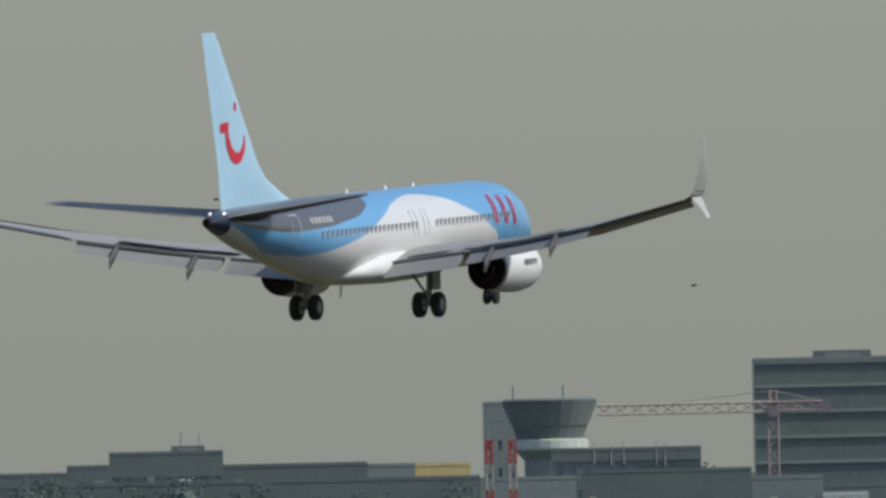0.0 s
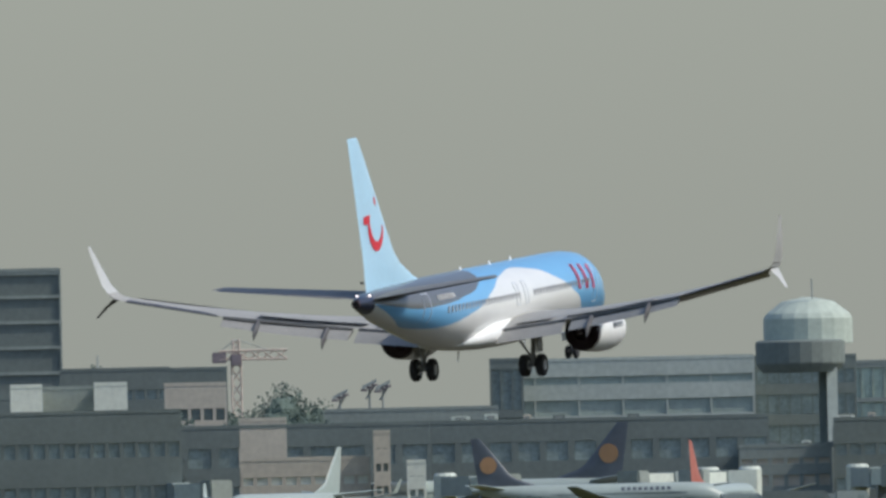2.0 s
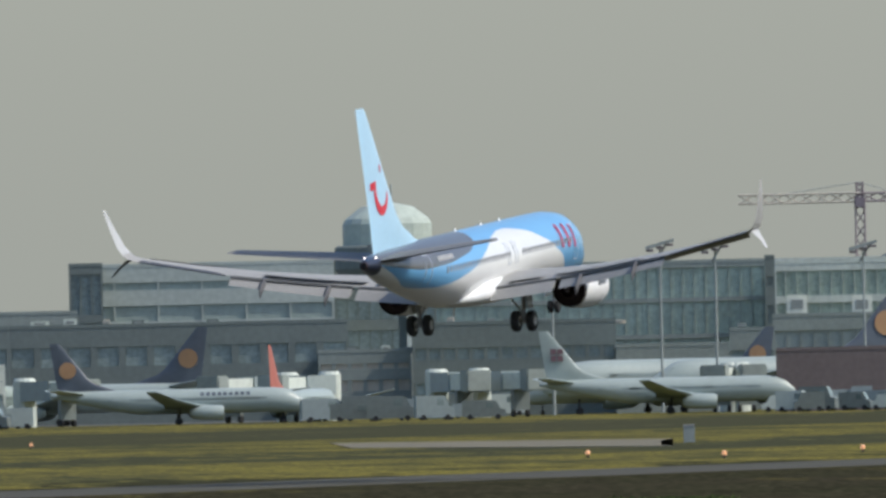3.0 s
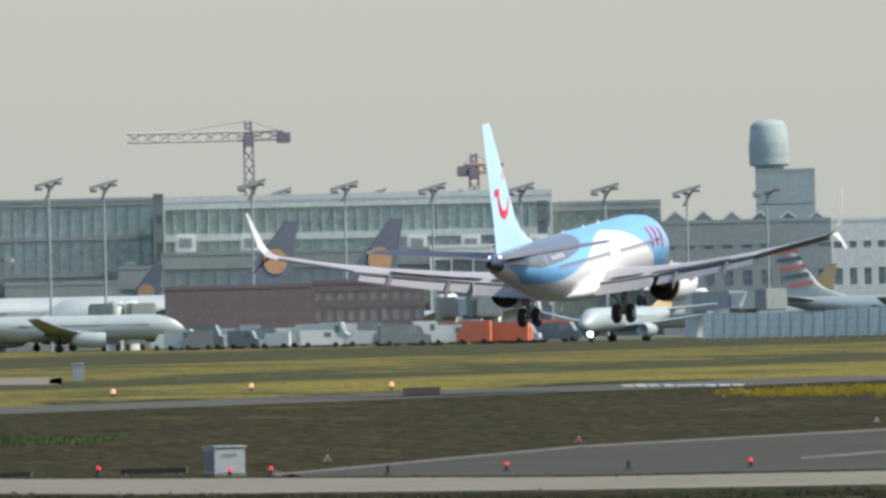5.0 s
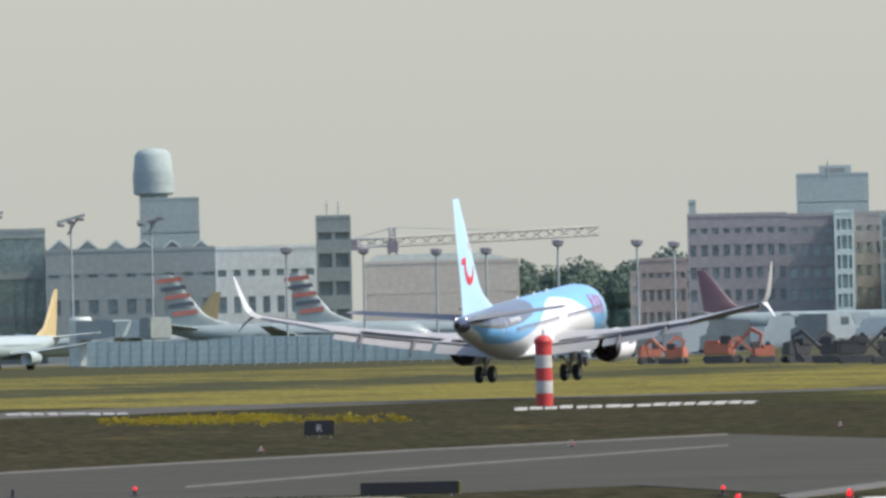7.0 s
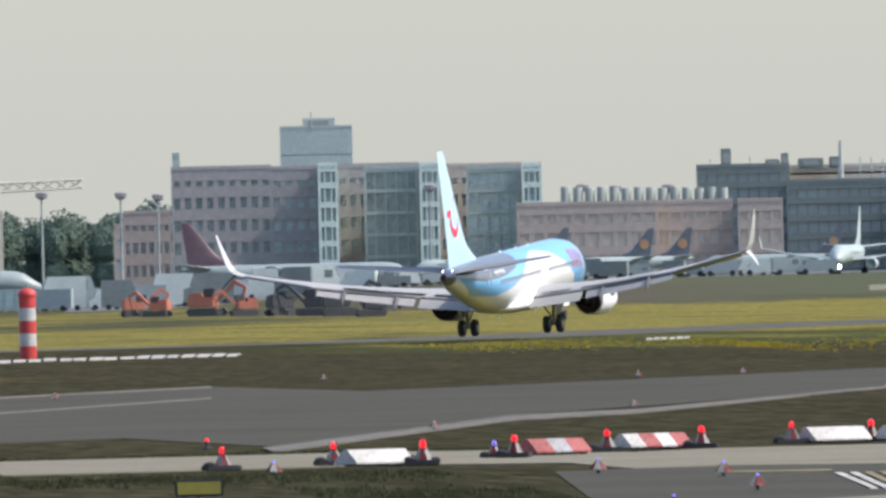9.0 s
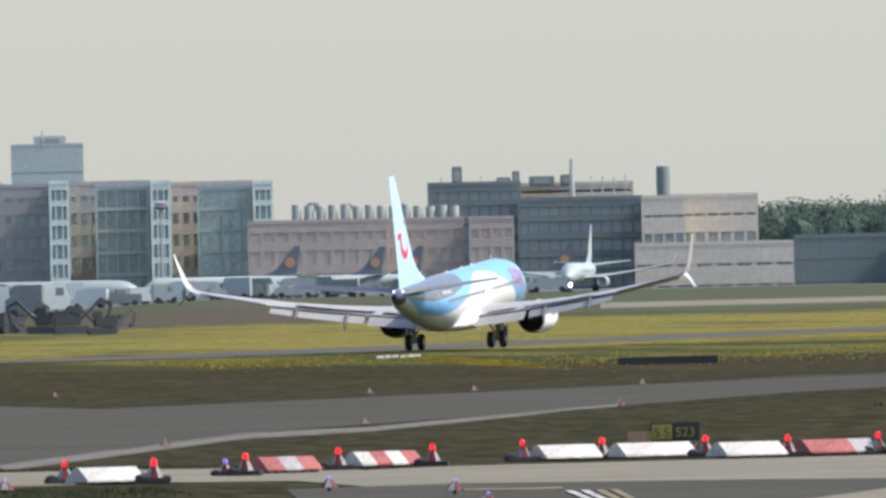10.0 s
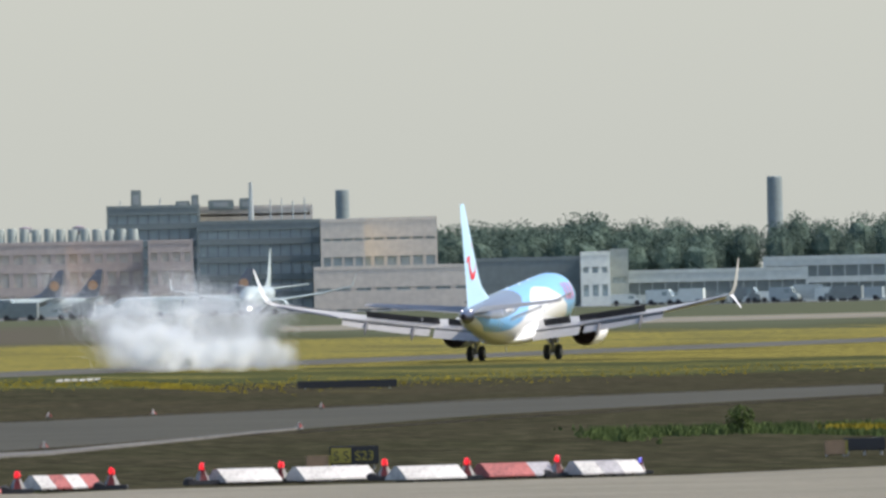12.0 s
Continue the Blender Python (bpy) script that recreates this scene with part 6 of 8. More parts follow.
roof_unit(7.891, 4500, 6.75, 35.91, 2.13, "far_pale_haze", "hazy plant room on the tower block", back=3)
mast(7.871, 4500, 37.13, 1.66, 0.20)
block("small_stack_house", 7.508, 3020, 1.03, 20.89, "narrow hazy roof stack", floors=2, cols=1, wall='far_haze_blue', depth=4)
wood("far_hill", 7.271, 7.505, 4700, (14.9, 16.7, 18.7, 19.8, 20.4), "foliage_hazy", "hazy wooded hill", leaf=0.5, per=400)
block("brown_office", 7.427, 3050, 6.82, 12.96, "low brown brick office", floors=4, cols=6, wall='far_brick', band=0.5, pier=0.4)
block("bay_office", 8.601, 2900, 18.92, 12.46, "brown-beige office with square bays", depth=30, floors=4, cols=10, wall='far_brick', glass='far_beige', band=0.4, pier=0.35)
block("bay_office", 8.889, 2905, 10.32, 12.45, "brown-beige office with square bays", depth=30, floors=4, cols=6, wall='far_brick', glass='far_beige', band=0.4, pier=0.35)
block("bay_office", 9.064, 2900, 6.10, 12.40, "brown-beige office end with square bays", depth=30, floors=4, cols=4, wall='far_brick', glass='far_beige', band=0.4, pier=0.35)
vent_drum(8.545, 2908, 1.30, 15.00, 12.72)
vent_drum(8.578, 2908, 1.30, 14.88, 12.68)
vent_drum(8.610, 2908, 1.30, 14.77, 12.64)
vent_drum(8.642, 2908, 1.30, 14.89, 12.61)
vent_drum(8.675, 2908, 1.30, 14.77, 12.57)
vent_drum(8.707, 2908, 1.30, 14.66, 12.53)
vent_drum(8.740, 2908, 1.30, 14.77, 12.49)
vent_drum(8.772, 2908, 1.30, 14.66, 12.46)
vent_drum(8.804, 2908, 1.30, 14.55, 12.42)
vent_drum(8.837, 2908, 1.30, 14.66, 12.38)
vent_drum(8.869, 2908, 1.30, 14.55, 12.35)
vent_drum(8.902, 2908, 1.30, 14.44, 12.31)
vent_drum(8.934, 2908, 1.30, 14.55, 12.27)
vent_drum(8.966, 2908, 1.30, 14.44, 12.24)
block("dark_office", 9.020, 3100, 13.46, 17.92, "dark office block with roof machinery", depth=30, floors=7, cols=9, wall='far_dark_wall', glass='far_slate', band=0.35, pier=0.2)
block("dark_office", 9.302, 3080, 17.91, 15.38, "dark office block with a glass band", depth=30, floors=6, cols=12, wall='far_dark_wall', glass='far_slate', band=0.35, pier=0.1)
block("roof_storey", 9.293, 3120, 16.58, 17.66, "pale recessed roof storey", depth=20, floors=1, cols=5, wall='far_beige', glass='far_white_wall', band=0.6, z0=16.0)
roof_unit(8.975, 3110, 1.47, 20.71, 2.78, "far_dark_wall", "dark plant unit on the office roof", back=2)
roof_unit(9.099, 3110, 2.05, 19.01, 1.23, "far_dark_wall", "dark plant unit on the office roof", back=2)
roof_unit(9.201, 3110, 3.68, 19.04, 1.39, "far_dark_wall", "dark plant unit on the office roof", back=2)
roof_unit(9.267, 3110, 1.80, 19.21, 1.64, "far_dark_wall", "dark plant unit on the office roof", back=2)
roof_unit(9.132, 3110, 1.06, 19.87, 2.13, "far_dark_wall", "dark plant unit on the office roof", back=2)
mast(9.281, 3110, 21.48, 3.93, 0.45)
mast(8.933, 3110, 19.29, 1.31, 0.12)
mast(9.039, 3110, 19.49, 1.64, 0.12)
mast(9.333, 3110, 19.13, 1.64, 0.12)
mast(9.363, 3110, 19.09, 1.64, 0.12)
mast(9.393, 3110, 18.73, 1.31, 0.12)
mast(9.424, 3110, 19.18, 1.80, 0.12)
block("beige_office", 9.524, 3050, 6.26, 15.18, "beige office block with ribbon windows", depth=30, floors=4, cols=4, wall='far_beige', glass='far_slate', band=0.6, pier=0.2)
block("beige_office", 9.655, 3060, 12.96, 15.30, "beige office block with ribbon windows", depth=30, floors=4, cols=7, wall='far_beige', glass='far_slate', band=0.6, pier=0.25)
block("low_beige_hall", 9.657, 2950, 21.89, 8.34, "low beige hall with white doors", depth=20, floors=2, cols=8, wall='far_beige', band=0.6, pier=0.3)
block("grey_works", 10.015, 2900, 14.65, 8.95, "plain grey works building", depth=30, floors=2, cols=6, wall='far_dark_wall', glass='far_dark_wall', band=0.8, pier=0.6)
block("white_works", 10.196, 2890, 3.95, 9.49, "white works front with dark windows", depth=30, floors=3, cols=3, wall='far_white_wall', band=0.5, pier=0.4)
block("stair_tower", 10.260, 2895, 2.51, 9.80, "plain grey stair tower", depth=10, floors=4, cols=1, wall='far_grey_wall', band=0.9)
block("long_terminal", 10.521, 2900, 24.57, 6.84, "long low terminal with white roof bands", depth=30, floors=2, cols=14, wall='far_roof_pale', glass='far_dark_wall', band=0.35, pier=0.06)
block("long_terminal", 10.862, 2950, 22.51, 8.34, "long low terminal with white roof bands", depth=30, floors=3, cols=12, wall='far_roof_pale', glass='far_dark_wall', band=0.3, pier=0.08)
chimney(9.525, 4300, 2.72, 25.79)
chimney(10.679, 4300, 3.05, 26.56)
wood("wood", 9.754, 10.530, 3900, (16.0, 17.1, 16.2, 17.1, 16.1, 16.6, 16.0, 16.7), "foliage_far", "dense dark green wood behind the works", per=1000, leaf=0.19)
wood("wood", 10.267, 11.172, 3910, (17.0, 17.4, 16.8, 17.3, 17.7, 17.1, 17.5, 17.5), "foliage_far", "dense dark green wood behind the works", per=1000, leaf=0.19)
wood("wood", 9.725, 10.282, 3905, (16.5, 16.6, 16.9, 17.5, 18.0, 17.4), "foliage_far", "dense dark green wood behind the works", per=1000, leaf=0.19)
block("terminal_wing", 3.399, 3230, 16.74, 23.06, "long hazy grey terminal wing below the tower", depth=30, floors=5, cols=10, wall='far_dark_wall', band=0.35, pier=0.1)
# cranes and lighting masts
crane(0.891, 3450, 33.6, 28.3, 8.0, "hazy pale red tower crane before the office block", mat_mast="crane_hazy", mat_jib="crane_faint")
crane(1.894, 3600, 27.70, 2.84, 8.53, "hazy pale red tower crane above the sheds", mat_mast='crane_faint', mat_jib='crane_faint')
crane(4.684, 3700, 35.17, 20.93, 6.04, "dark red tower crane above the terminal", mat_mast='crane_dark')
crane(5.284, 3700, 28.65, 1.75, 5.06, "small dark red tower crane above the terminal", mat_mast='crane_dark', mat_jib='crane_red')
crane(6.707, 3800, 19.26, 7.50, 36.50, "pale tower crane with a long jib", mat_mast='mast_grey', rise=1.2)
floodlight(4.689, 3000, 22.56, 3.95, "tall apron lighting mast with a tilted lamp tray")
floodlight(4.937, 3000, 22.03, 3.95, "tall apron lighting mast with a tilted lamp tray")
floodlight(5.171, 3000, 21.52, 3.95, "tall apron lighting mast with a tilted lamp tray")
floodlight(5.406, 3000, 21.25, 3.95, "tall apron lighting mast with a tilted lamp tray")
floodlight(5.631, 3000, 20.90, 3.95, "tall apron lighting mast with a tilted lamp tray")
floodlight(5.849, 3000, 20.33, 3.95, "tall apron lighting mast with a tilted lamp tray")
floodlight(6.063, 3000, 20.16, 3.95, "tall apron lighting mast with a tilted lamp tray")
floodlight(3.857, 3000, 23.70, 3.95, "tall apron lighting mast with a tilted lamp tray")
floodlight(4.147, 3000, 23.36, 3.95, "tall apron lighting mast with a tilted lamp tray")
floodlight(4.294, 3000, 22.95, 3.95, "tall apron lighting mast with a tilted lamp tray")
floodlight(4.767, 3500, 24.14, 3.50, "tall apron lighting mast with a tilted lamp tray")
floodlight(5.020, 3500, 23.60, 3.50, "tall apron lighting mast with a tilted lamp tray")
floodlight(5.223, 3500, 23.23, 3.50, "tall apron lighting mast with a tilted lamp tray")
floodlight(2.247, 3200, 20.22, 2.19, "tall apron lighting mast with a tilted lamp tray")
floodlight(2.283, 3200, 20.00, 2.19, "tall apron lighting mast with a tilted lamp tray")
floodlight(2.169, 3200, 18.80, 2.19, "tall apron lighting mast with a tilted lamp tray")
floodlight(6.422, 2950, 15.77, 1.55, "dark crowned apron lighting mast", dark=True)
floodlight(6.628, 2950, 15.53, 1.55, "dark crowned apron lighting mast", dark=True)
floodlight(6.822, 2950, 15.15, 1.55, "dark crowned apron lighting mast", dark=True)
floodlight(6.955, 2950, 15.15, 1.55, "dark crowned apron lighting mast", dark=True)
floodlight(7.147, 2950, 15.98, 1.55, "dark crowned apron lighting mast", dark=True)
floodlight(7.358, 2950, 15.74, 1.55, "dark crowned apron lighting mast", dark=True)
floodlight(7.457, 2950, 15.39, 1.55, "dark crowned apron lighting mast", dark=True)
floodlight(8.183, 2950, 15.87, 1.55, "dark crowned apron lighting mast", dark=True)
floodlight(8.590, 2950, 15.40, 1.55, "dark crowned apron lighting mast", dark=True)
floodlight(8.679, 2950, 15.14, 1.55, "dark crowned apron lighting mast", dark=True)
floodlight(8.820, 2950, 15.13, 1.55, "dark crowned apron lighting mast", dark=True)
flared_tower(0.295, 3400, 15.12, 35.25, 28.82, 27.03, "grey control tower with a dark flared cab")
dome_tower(3.399, 3150, 15.25, 31.57, 25.27, 21.71)




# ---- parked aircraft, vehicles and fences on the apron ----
# white bodies dulled to blue-grey, navy and orange softened: haze in the paint
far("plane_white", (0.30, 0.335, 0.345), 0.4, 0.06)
far("plane_grey", (0.22, 0.255, 0.27), 0.4, 0.08)
far("plane_navy", (0.075, 0.085, 0.115), 0.4, 0.1)
far("plane_red", (0.38, 0.12, 0.10), 0.45, 0.1)
far("plane_maroon", (0.135, 0.075, 0.095), 0.45, 0.1)
far("plane_yellow", (0.42, 0.31, 0.16), 0.45, 0.1)
far("disc_orange", (0.30, 0.165, 0.09), 0.5, 0.08)
far("van_white", (0.46, 0.48, 0.48), 0.5, 0.1)
far("van_grey", (0.25, 0.28, 0.30), 0.5, 0.1)
far("van_dark", (0.15, 0.165, 0.17), 0.5, 0.15)
far("van_orange", (0.55, 0.14, 0.07), 0.5, 0.1)
M["landing_light"] = mat("landing_light_glow", (1.0, 0.98, 0.92), 0.3, emit=8.0)


def parked_plane(az, d, k, turn, body, tail, mark_kind, label, light=False, tips=False, bars=False):
    """A parked airliner of k times the landing one's size; its nose points right at turn 0, to the eye at -90."""
    root = thing("parked_airliner", spot(az, d, 0.03 + rise(az, d), turn), label, "aircraft", "parked airliners")
    part("fuselage", loft([[(x * k, y * k, z * k) for x, y, z in superellipse(xx, zt, zb, w, 18)] for xx, zt, zb, w in reversed(FUSELAGE)]), body, root, smooth=True)
    rows = [(5.0, -8.4, -17.9, 0.25), (6.3, -12.2, -18.1, 0.75), (7.0, -13.25, -18.2, 0.9), (12.4, -17.6, -18.98, 0.9)]
    fin = part("tail_fin", loft([[Vector((le - c * (le - te), (t if t > 0 else t * 1.5) * (le - te) * th * 0.8, z)) * k for c, t in AIRFOIL] for z, le, te, th in rows]), tail, root, smooth=True)
    for side in (-1, 1):
        if mark_kind == "disc":
            part("fin_disc", turned([(0.05, side * 0.38 * k), (1.25 * k, side * 0.36 * k), (1.25 * k, side * 0.30 * k), (0.05, side * 0.3 * k)], "Y", 20, (-16.4 * k, 0, 8.4 * k)), "disc_orange", fin, "round orange disc")
        elif mark_kind == "stripes":
            for i in range(5):
                z = 6.6 + i * 1.15
                x = -15.6 - (z - 6.6) * 0.45
                part("fin_stripe", prism([((x - 2.0) * k, z * k), ((x + 1.6) * k, (z + 0.35) * k), ((x + 1.4) * k, (z + 0.95) * k), ((x - 2.0) * k, (z + 0.55) * k)], side * 0.40 * k, side * 0.30 * k), "plane_red" if i % 2 == 0 else "plane_navy", fin)
        elif mark_kind == "squares":
            for x, z in ((-16.9, 9.4), (-15.9, 9.4), (-16.9, 8.4), (-15.9, 8.4)):
                part("fin_square", boxes(((x - 0.4) * k, (x + 0.4) * k, min(side * 0.40 * k, side * 0.3 * k), max(side * 0.40 * k, side * 0.3 * k), (z - 0.4) * k, (z + 0.4) * k)), "plane_maroon", fin)
        part("stabilizer", loft([[p * k for p in foil(-13.6, -17.8, side * 0.5, 4.8)], [p * k for p in foil(-18.1, -19.8, side * 7.0, 5.5)]]), body, root, smooth=True)
        part("wing", loft([[p * k for p in foil(wing_le(y), wing_te(y), side * y, wing_z(y) + 0.2)] for y in (1.0, 5.6, 11.0, 16.8)]), "plane_grey", root, smooth=True)
        if tips:
          part("winglet", loft([[p * k for p in foil(-4.0, -5.5, side * 16.8, wing_z(16.8) + 0.2, 0.7, (0, -side, 0.3))], [p * k for p in foil(-5.4, -6.1, side * 17.4, wing_z(16.8) + 2.4, 0.7, (0, -side, 0.3))]]), body, root)
        part("engine", turned([(0.5 * k, 1.6 * k), (0.95 * k, 2.4 * k), (1.12 * k, 4.2 * k), (1.1 * k, 6.0 * k), (0.95 * k, 6.5 * k), (0.8 * k, 6.2 * k), (0.1 * k, 5.2 * k)], "X", 16, (0, side * 4.83 * k, 1.75 * k)), body, root, smooth=True)
        part("main_gear", tube(tube(bmesh.new(), (0, side * 2.86 * k, 0.3 * k), (0, side * 2.9 * k, 2.5 * k), 0.16 * k, seg=6), (0, side * 2.3 * k, 0.5 * k), (0, side * 3.4 * k, 0.5 * k), 0.5 * k, seg=12), "tyre", root)
        part("window_band", loft([[side_at(x, z, side, 0.01) * k for x, z in ((xx, 3.65), (xx, 3.95), (xx - 0.01, 3.95), (xx - 0.01, 3.65))] for xx in (13.0, 6.0, 0.0, -6.0, -10.5)]), "plane_grey", root)
    if bars:
        for i in range(9):
            x0 = 3.2 + i * 0.85
            part("lettering_bar", loft([[side_at(x, z, -1, o) * k for x, z in ((x0, 4.25), (x0 + 0.55, 4.25), (x0 + 0.55, 4.75), (x0, 4.75))] for o in (-0.05, 0.03)]), "plane_navy", root)
    part("nose_gear", tube(tube(bmesh.new(), (15.6 * k, 0, 0.3 * k), (15.6 * k, 0, 1.7 * k), 0.12 * k, seg=6), (15.6 * k, -0.3 * k, 0.34 * k), (15.6 * k, 0.3 * k, 0.34 * k), 0.34 * k, seg=12), "tyre", root)
    part("cockpit_glass", loft([[side_at(x, z, s, 0.015) * k for x, z, s in ((17.6, 3.75, -1), (16.9, 4.45, -1), (16.9, 4.45, 1), (17.6, 3.75, 1))], [side_at(x, z, s, -0.05) * k for x, z, s in ((17.5, 3.75, -1), (16.8, 4.45, -1), (16.8, 4.45, 1), (17.5, 3.75, 1))]]), "far_glass", root)
    if light:
        part("landing_light", turned([(0.02, 0), (0.42 * k, 0.05), (0.42 * k, 0.2), (0.02, 0.3)], "X", 14, (15.9 * k, 0, 1.3 * k)), "landing_light", root, "bright landing light")
    return root


def jet_bridge(az, d, length, turn, label):
    """A boarding bridge: rotunda, two telescoping tunnels, cab, wheeled support."""
    root = thing("jet_bridge", spot(az, d, 0.03 + rise(az, d), turn), label, "jet bridge", "boarding bridges")
    part("rotunda", turned([(1.6, 0), (1.6, 6.4), (1.3, 6.8)], "Z", 12), "far_pale_wall", root)
    part("outer_tunnel", boxes((1.2, length * 0.6, -1.4, 1.4, 3.6, 6.3)), "van_grey", root)
    part("inner_tunnel", boxes((length * 0.55, length, -1.15, 1.15, 3.8, 6.1)), "far_pale_wall", root)
    part("cab", boxes((length, length + 3.0, -1.8, 1.8, 3.5, 6.5, 0.2)), "far_grey_wall", root)
    part("support", boxes((length * 0.75, length * 0.8, -1.2, 1.2, 0.9, 3.8)), "van_dark", root)
    for y in (-1.0, 1.0):
        part("wheel", turned([(0.05, y - 0.2), (0.55, y - 0.2), (0.55, y + 0.2), (0.05, y + 0.2)], "Y", 12, (length * 0.775, 0, 0.55)), "tyre", root)


def van(az, d, length, height, paint, label, turn=0.0):
    """A service van: body with a sloping bonnet, windows, four wheels, bumper."""
    root = thing("service_van", spot(az, d, 0.03 + rise(az, d), turn), label, "vehicle", "apron vehicles")
    w, g = 2.1, 0.35
    part("body", prism([(-length / 2, g), (length / 2, g), (length / 2, height * 0.5), (length * 0.36, height * 0.58), (length * 0.26, height), (-length / 2, height)], 0, w), paint, root)
    part("windscreen", prism([(length * 0.345, height * 0.62), (length * 0.375, height * 0.62), (length * 0.29, height * 0.95), (length * 0.262, height * 0.95)], 0.15, w - 0.15), "far_glass", root)
    part("side_window", boxes((length * 0.05, length * 0.22, -0.02, 0.02, height * 0.6, height * 0.88)), "far_glass", root)
    part("bumper", boxes((length / 2, length / 2 + 0.12, 0.1, w - 0.1, g, g + 0.3)), "van_dark", root)
    for x in (-length * 0.32, length * 0.32):
        for y in (0.0, w):
            part("wheel", turned([(0.05, y - 0.1), (0.36, y - 0.1), (0.36, y + 0.1), (0.05, y + 0.1)], "Y", 12, (x, 0, 0.36)), "tyre", root)


def digger(az, d, s, paint, label, turn=0.0):
    """A tracked excavator: tracks, turntable house, cab, bent arm with a bucket."""
    root = thing("excavator", spot(az, d, rise(az, d), turn), label, "excavator", "construction machines")
    for y in (-1.1, 1.1):
        part("track", prism([(-1.7 * s, 0.0), (1.7 * s, 0.0), (2.0 * s, 0.5 * s), (1.7 * s, 0.85 * s), (-1.7 * s, 0.85 * s), (-2.0 * s, 0.5 * s)], (y - 0.35) * s, (y + 0.35) * s), "digger_dark", root)
    part("house", boxes((-1.9 * s, 1.0 * s, -1.2 * s, 1.2 * s, 0.95 * s, 2.1 * s, 0.12 * s)), paint, root)
    part("cab", boxes((-0.1 * s, 1.2 * s, -1.2 * s, -0.2 * s, 2.1 * s, 3.0 * s, 0.1 * s)), "digger_dark", root)
    part("engine_cover", boxes((-1.8 * s, -0.4 * s, -1.0 * s, 1.0 * s, 2.1 * s, 2.5 * s, 0.1 * s)), paint, root)
    part("boom", prism([(0.8 * s, 1.5 * s), (1.1 * s, 1.4 * s), (3.2 * s, 3.4 * s), (4.3 * s, 2.9 * s), (4.4 * s, 3.2 * s), (3.2 * s, 3.9 * s)], -0.25 * s, 0.25 * s), paint, root)
    part("stick", prism([(4.2 * s, 3.2 * s), (4.5 * s, 3.1 * s), (4.0 * s, 1.0 * s), (3.7 * s, 1.0 * s)], -0.2 * s, 0.2 * s), paint, root)
    part("bucket", prism([(3.4 * s, 1.1 * s), (4.1 * s, 1.0 * s), (4.0 * s, 0.3 * s), (3.3 * s, 0.2 * s), (3.0 * s, 0.6 * s)], -0.5 * s, 0.5 * s), "digger_dark", root)


def blast_fence(points, label):
    """A long pale blue fence in panels between posts, along (azimuth, distance, height) points."""
    a0, d0, h0 = points[0]
    root = thing("blast_fence", pose(0, 0, 0), label, "fence")
    n = 60
    azs = [p[0] for p in points]
    for i in range(n):
        k0, k1 = azs[0] + (azs[-1] - azs[0]) * i / n, azs[0] + (azs[-1] - azs[0]) * (i + 1) / n
        d = float(np.interp(k0, azs, [p[1] for p in points]))
        hh = float(np.interp(k0, azs, [p[2] for p in points]))
        p0, p1 = (d * math.sin(radians(k0)), d * math.cos(radians(k0))), (d * math.sin(radians(k1)), d * math.cos(radians(k1)))
        wv = math.dist(p0, p1)
        m = Matrix.Translation((p0[0], p0[1], 0.03 + rise(k0, d))) @ Matrix.Rotation(math.atan2(p1[1] - p0[1], p1[0] - p0[0]), 4, "Z")
        pan = part("panel", prism([(0.06, 0.2), (wv - 0.06, 0.2), (wv - 0.06, hh), (0.06, hh)], 0, 0.15), "fence_blue" if i % 5 else "fence_pale", root)
        pan.matrix_basis = m
        post = part("post", boxes((-0.1, 0.1, -0.05, 0.25, 0, hh + 0.05)), "fence_blue", root)
        post.matrix_basis = m


far("fence_pale", (0.26, 0.325, 0.35), 0.5, 0.2, 0.3)
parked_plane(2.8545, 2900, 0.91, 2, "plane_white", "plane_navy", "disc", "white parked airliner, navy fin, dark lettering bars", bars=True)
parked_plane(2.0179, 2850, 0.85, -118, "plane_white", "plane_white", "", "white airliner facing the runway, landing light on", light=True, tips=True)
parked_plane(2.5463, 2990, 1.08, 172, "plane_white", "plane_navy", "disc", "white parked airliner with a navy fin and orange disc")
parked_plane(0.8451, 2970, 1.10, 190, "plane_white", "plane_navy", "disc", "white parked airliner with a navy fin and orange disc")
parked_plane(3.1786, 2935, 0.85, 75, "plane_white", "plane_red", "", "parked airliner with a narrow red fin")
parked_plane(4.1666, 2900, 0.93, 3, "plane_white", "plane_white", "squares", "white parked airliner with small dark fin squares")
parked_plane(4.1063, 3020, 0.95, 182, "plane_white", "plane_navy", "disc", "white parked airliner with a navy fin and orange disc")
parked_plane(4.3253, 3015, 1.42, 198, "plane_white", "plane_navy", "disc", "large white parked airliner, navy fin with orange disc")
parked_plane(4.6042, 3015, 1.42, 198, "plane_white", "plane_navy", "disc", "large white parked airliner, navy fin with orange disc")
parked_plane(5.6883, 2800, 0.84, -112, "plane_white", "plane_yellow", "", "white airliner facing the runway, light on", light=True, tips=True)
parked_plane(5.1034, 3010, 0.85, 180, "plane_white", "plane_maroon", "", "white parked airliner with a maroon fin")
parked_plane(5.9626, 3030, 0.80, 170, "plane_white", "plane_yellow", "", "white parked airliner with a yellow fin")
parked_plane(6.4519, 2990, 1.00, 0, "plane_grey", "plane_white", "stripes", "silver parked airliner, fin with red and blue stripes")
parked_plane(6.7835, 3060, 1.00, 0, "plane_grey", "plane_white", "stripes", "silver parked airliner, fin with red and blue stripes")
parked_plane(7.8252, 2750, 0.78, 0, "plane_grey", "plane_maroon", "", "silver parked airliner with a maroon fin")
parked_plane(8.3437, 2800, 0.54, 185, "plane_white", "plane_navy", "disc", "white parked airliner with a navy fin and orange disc")
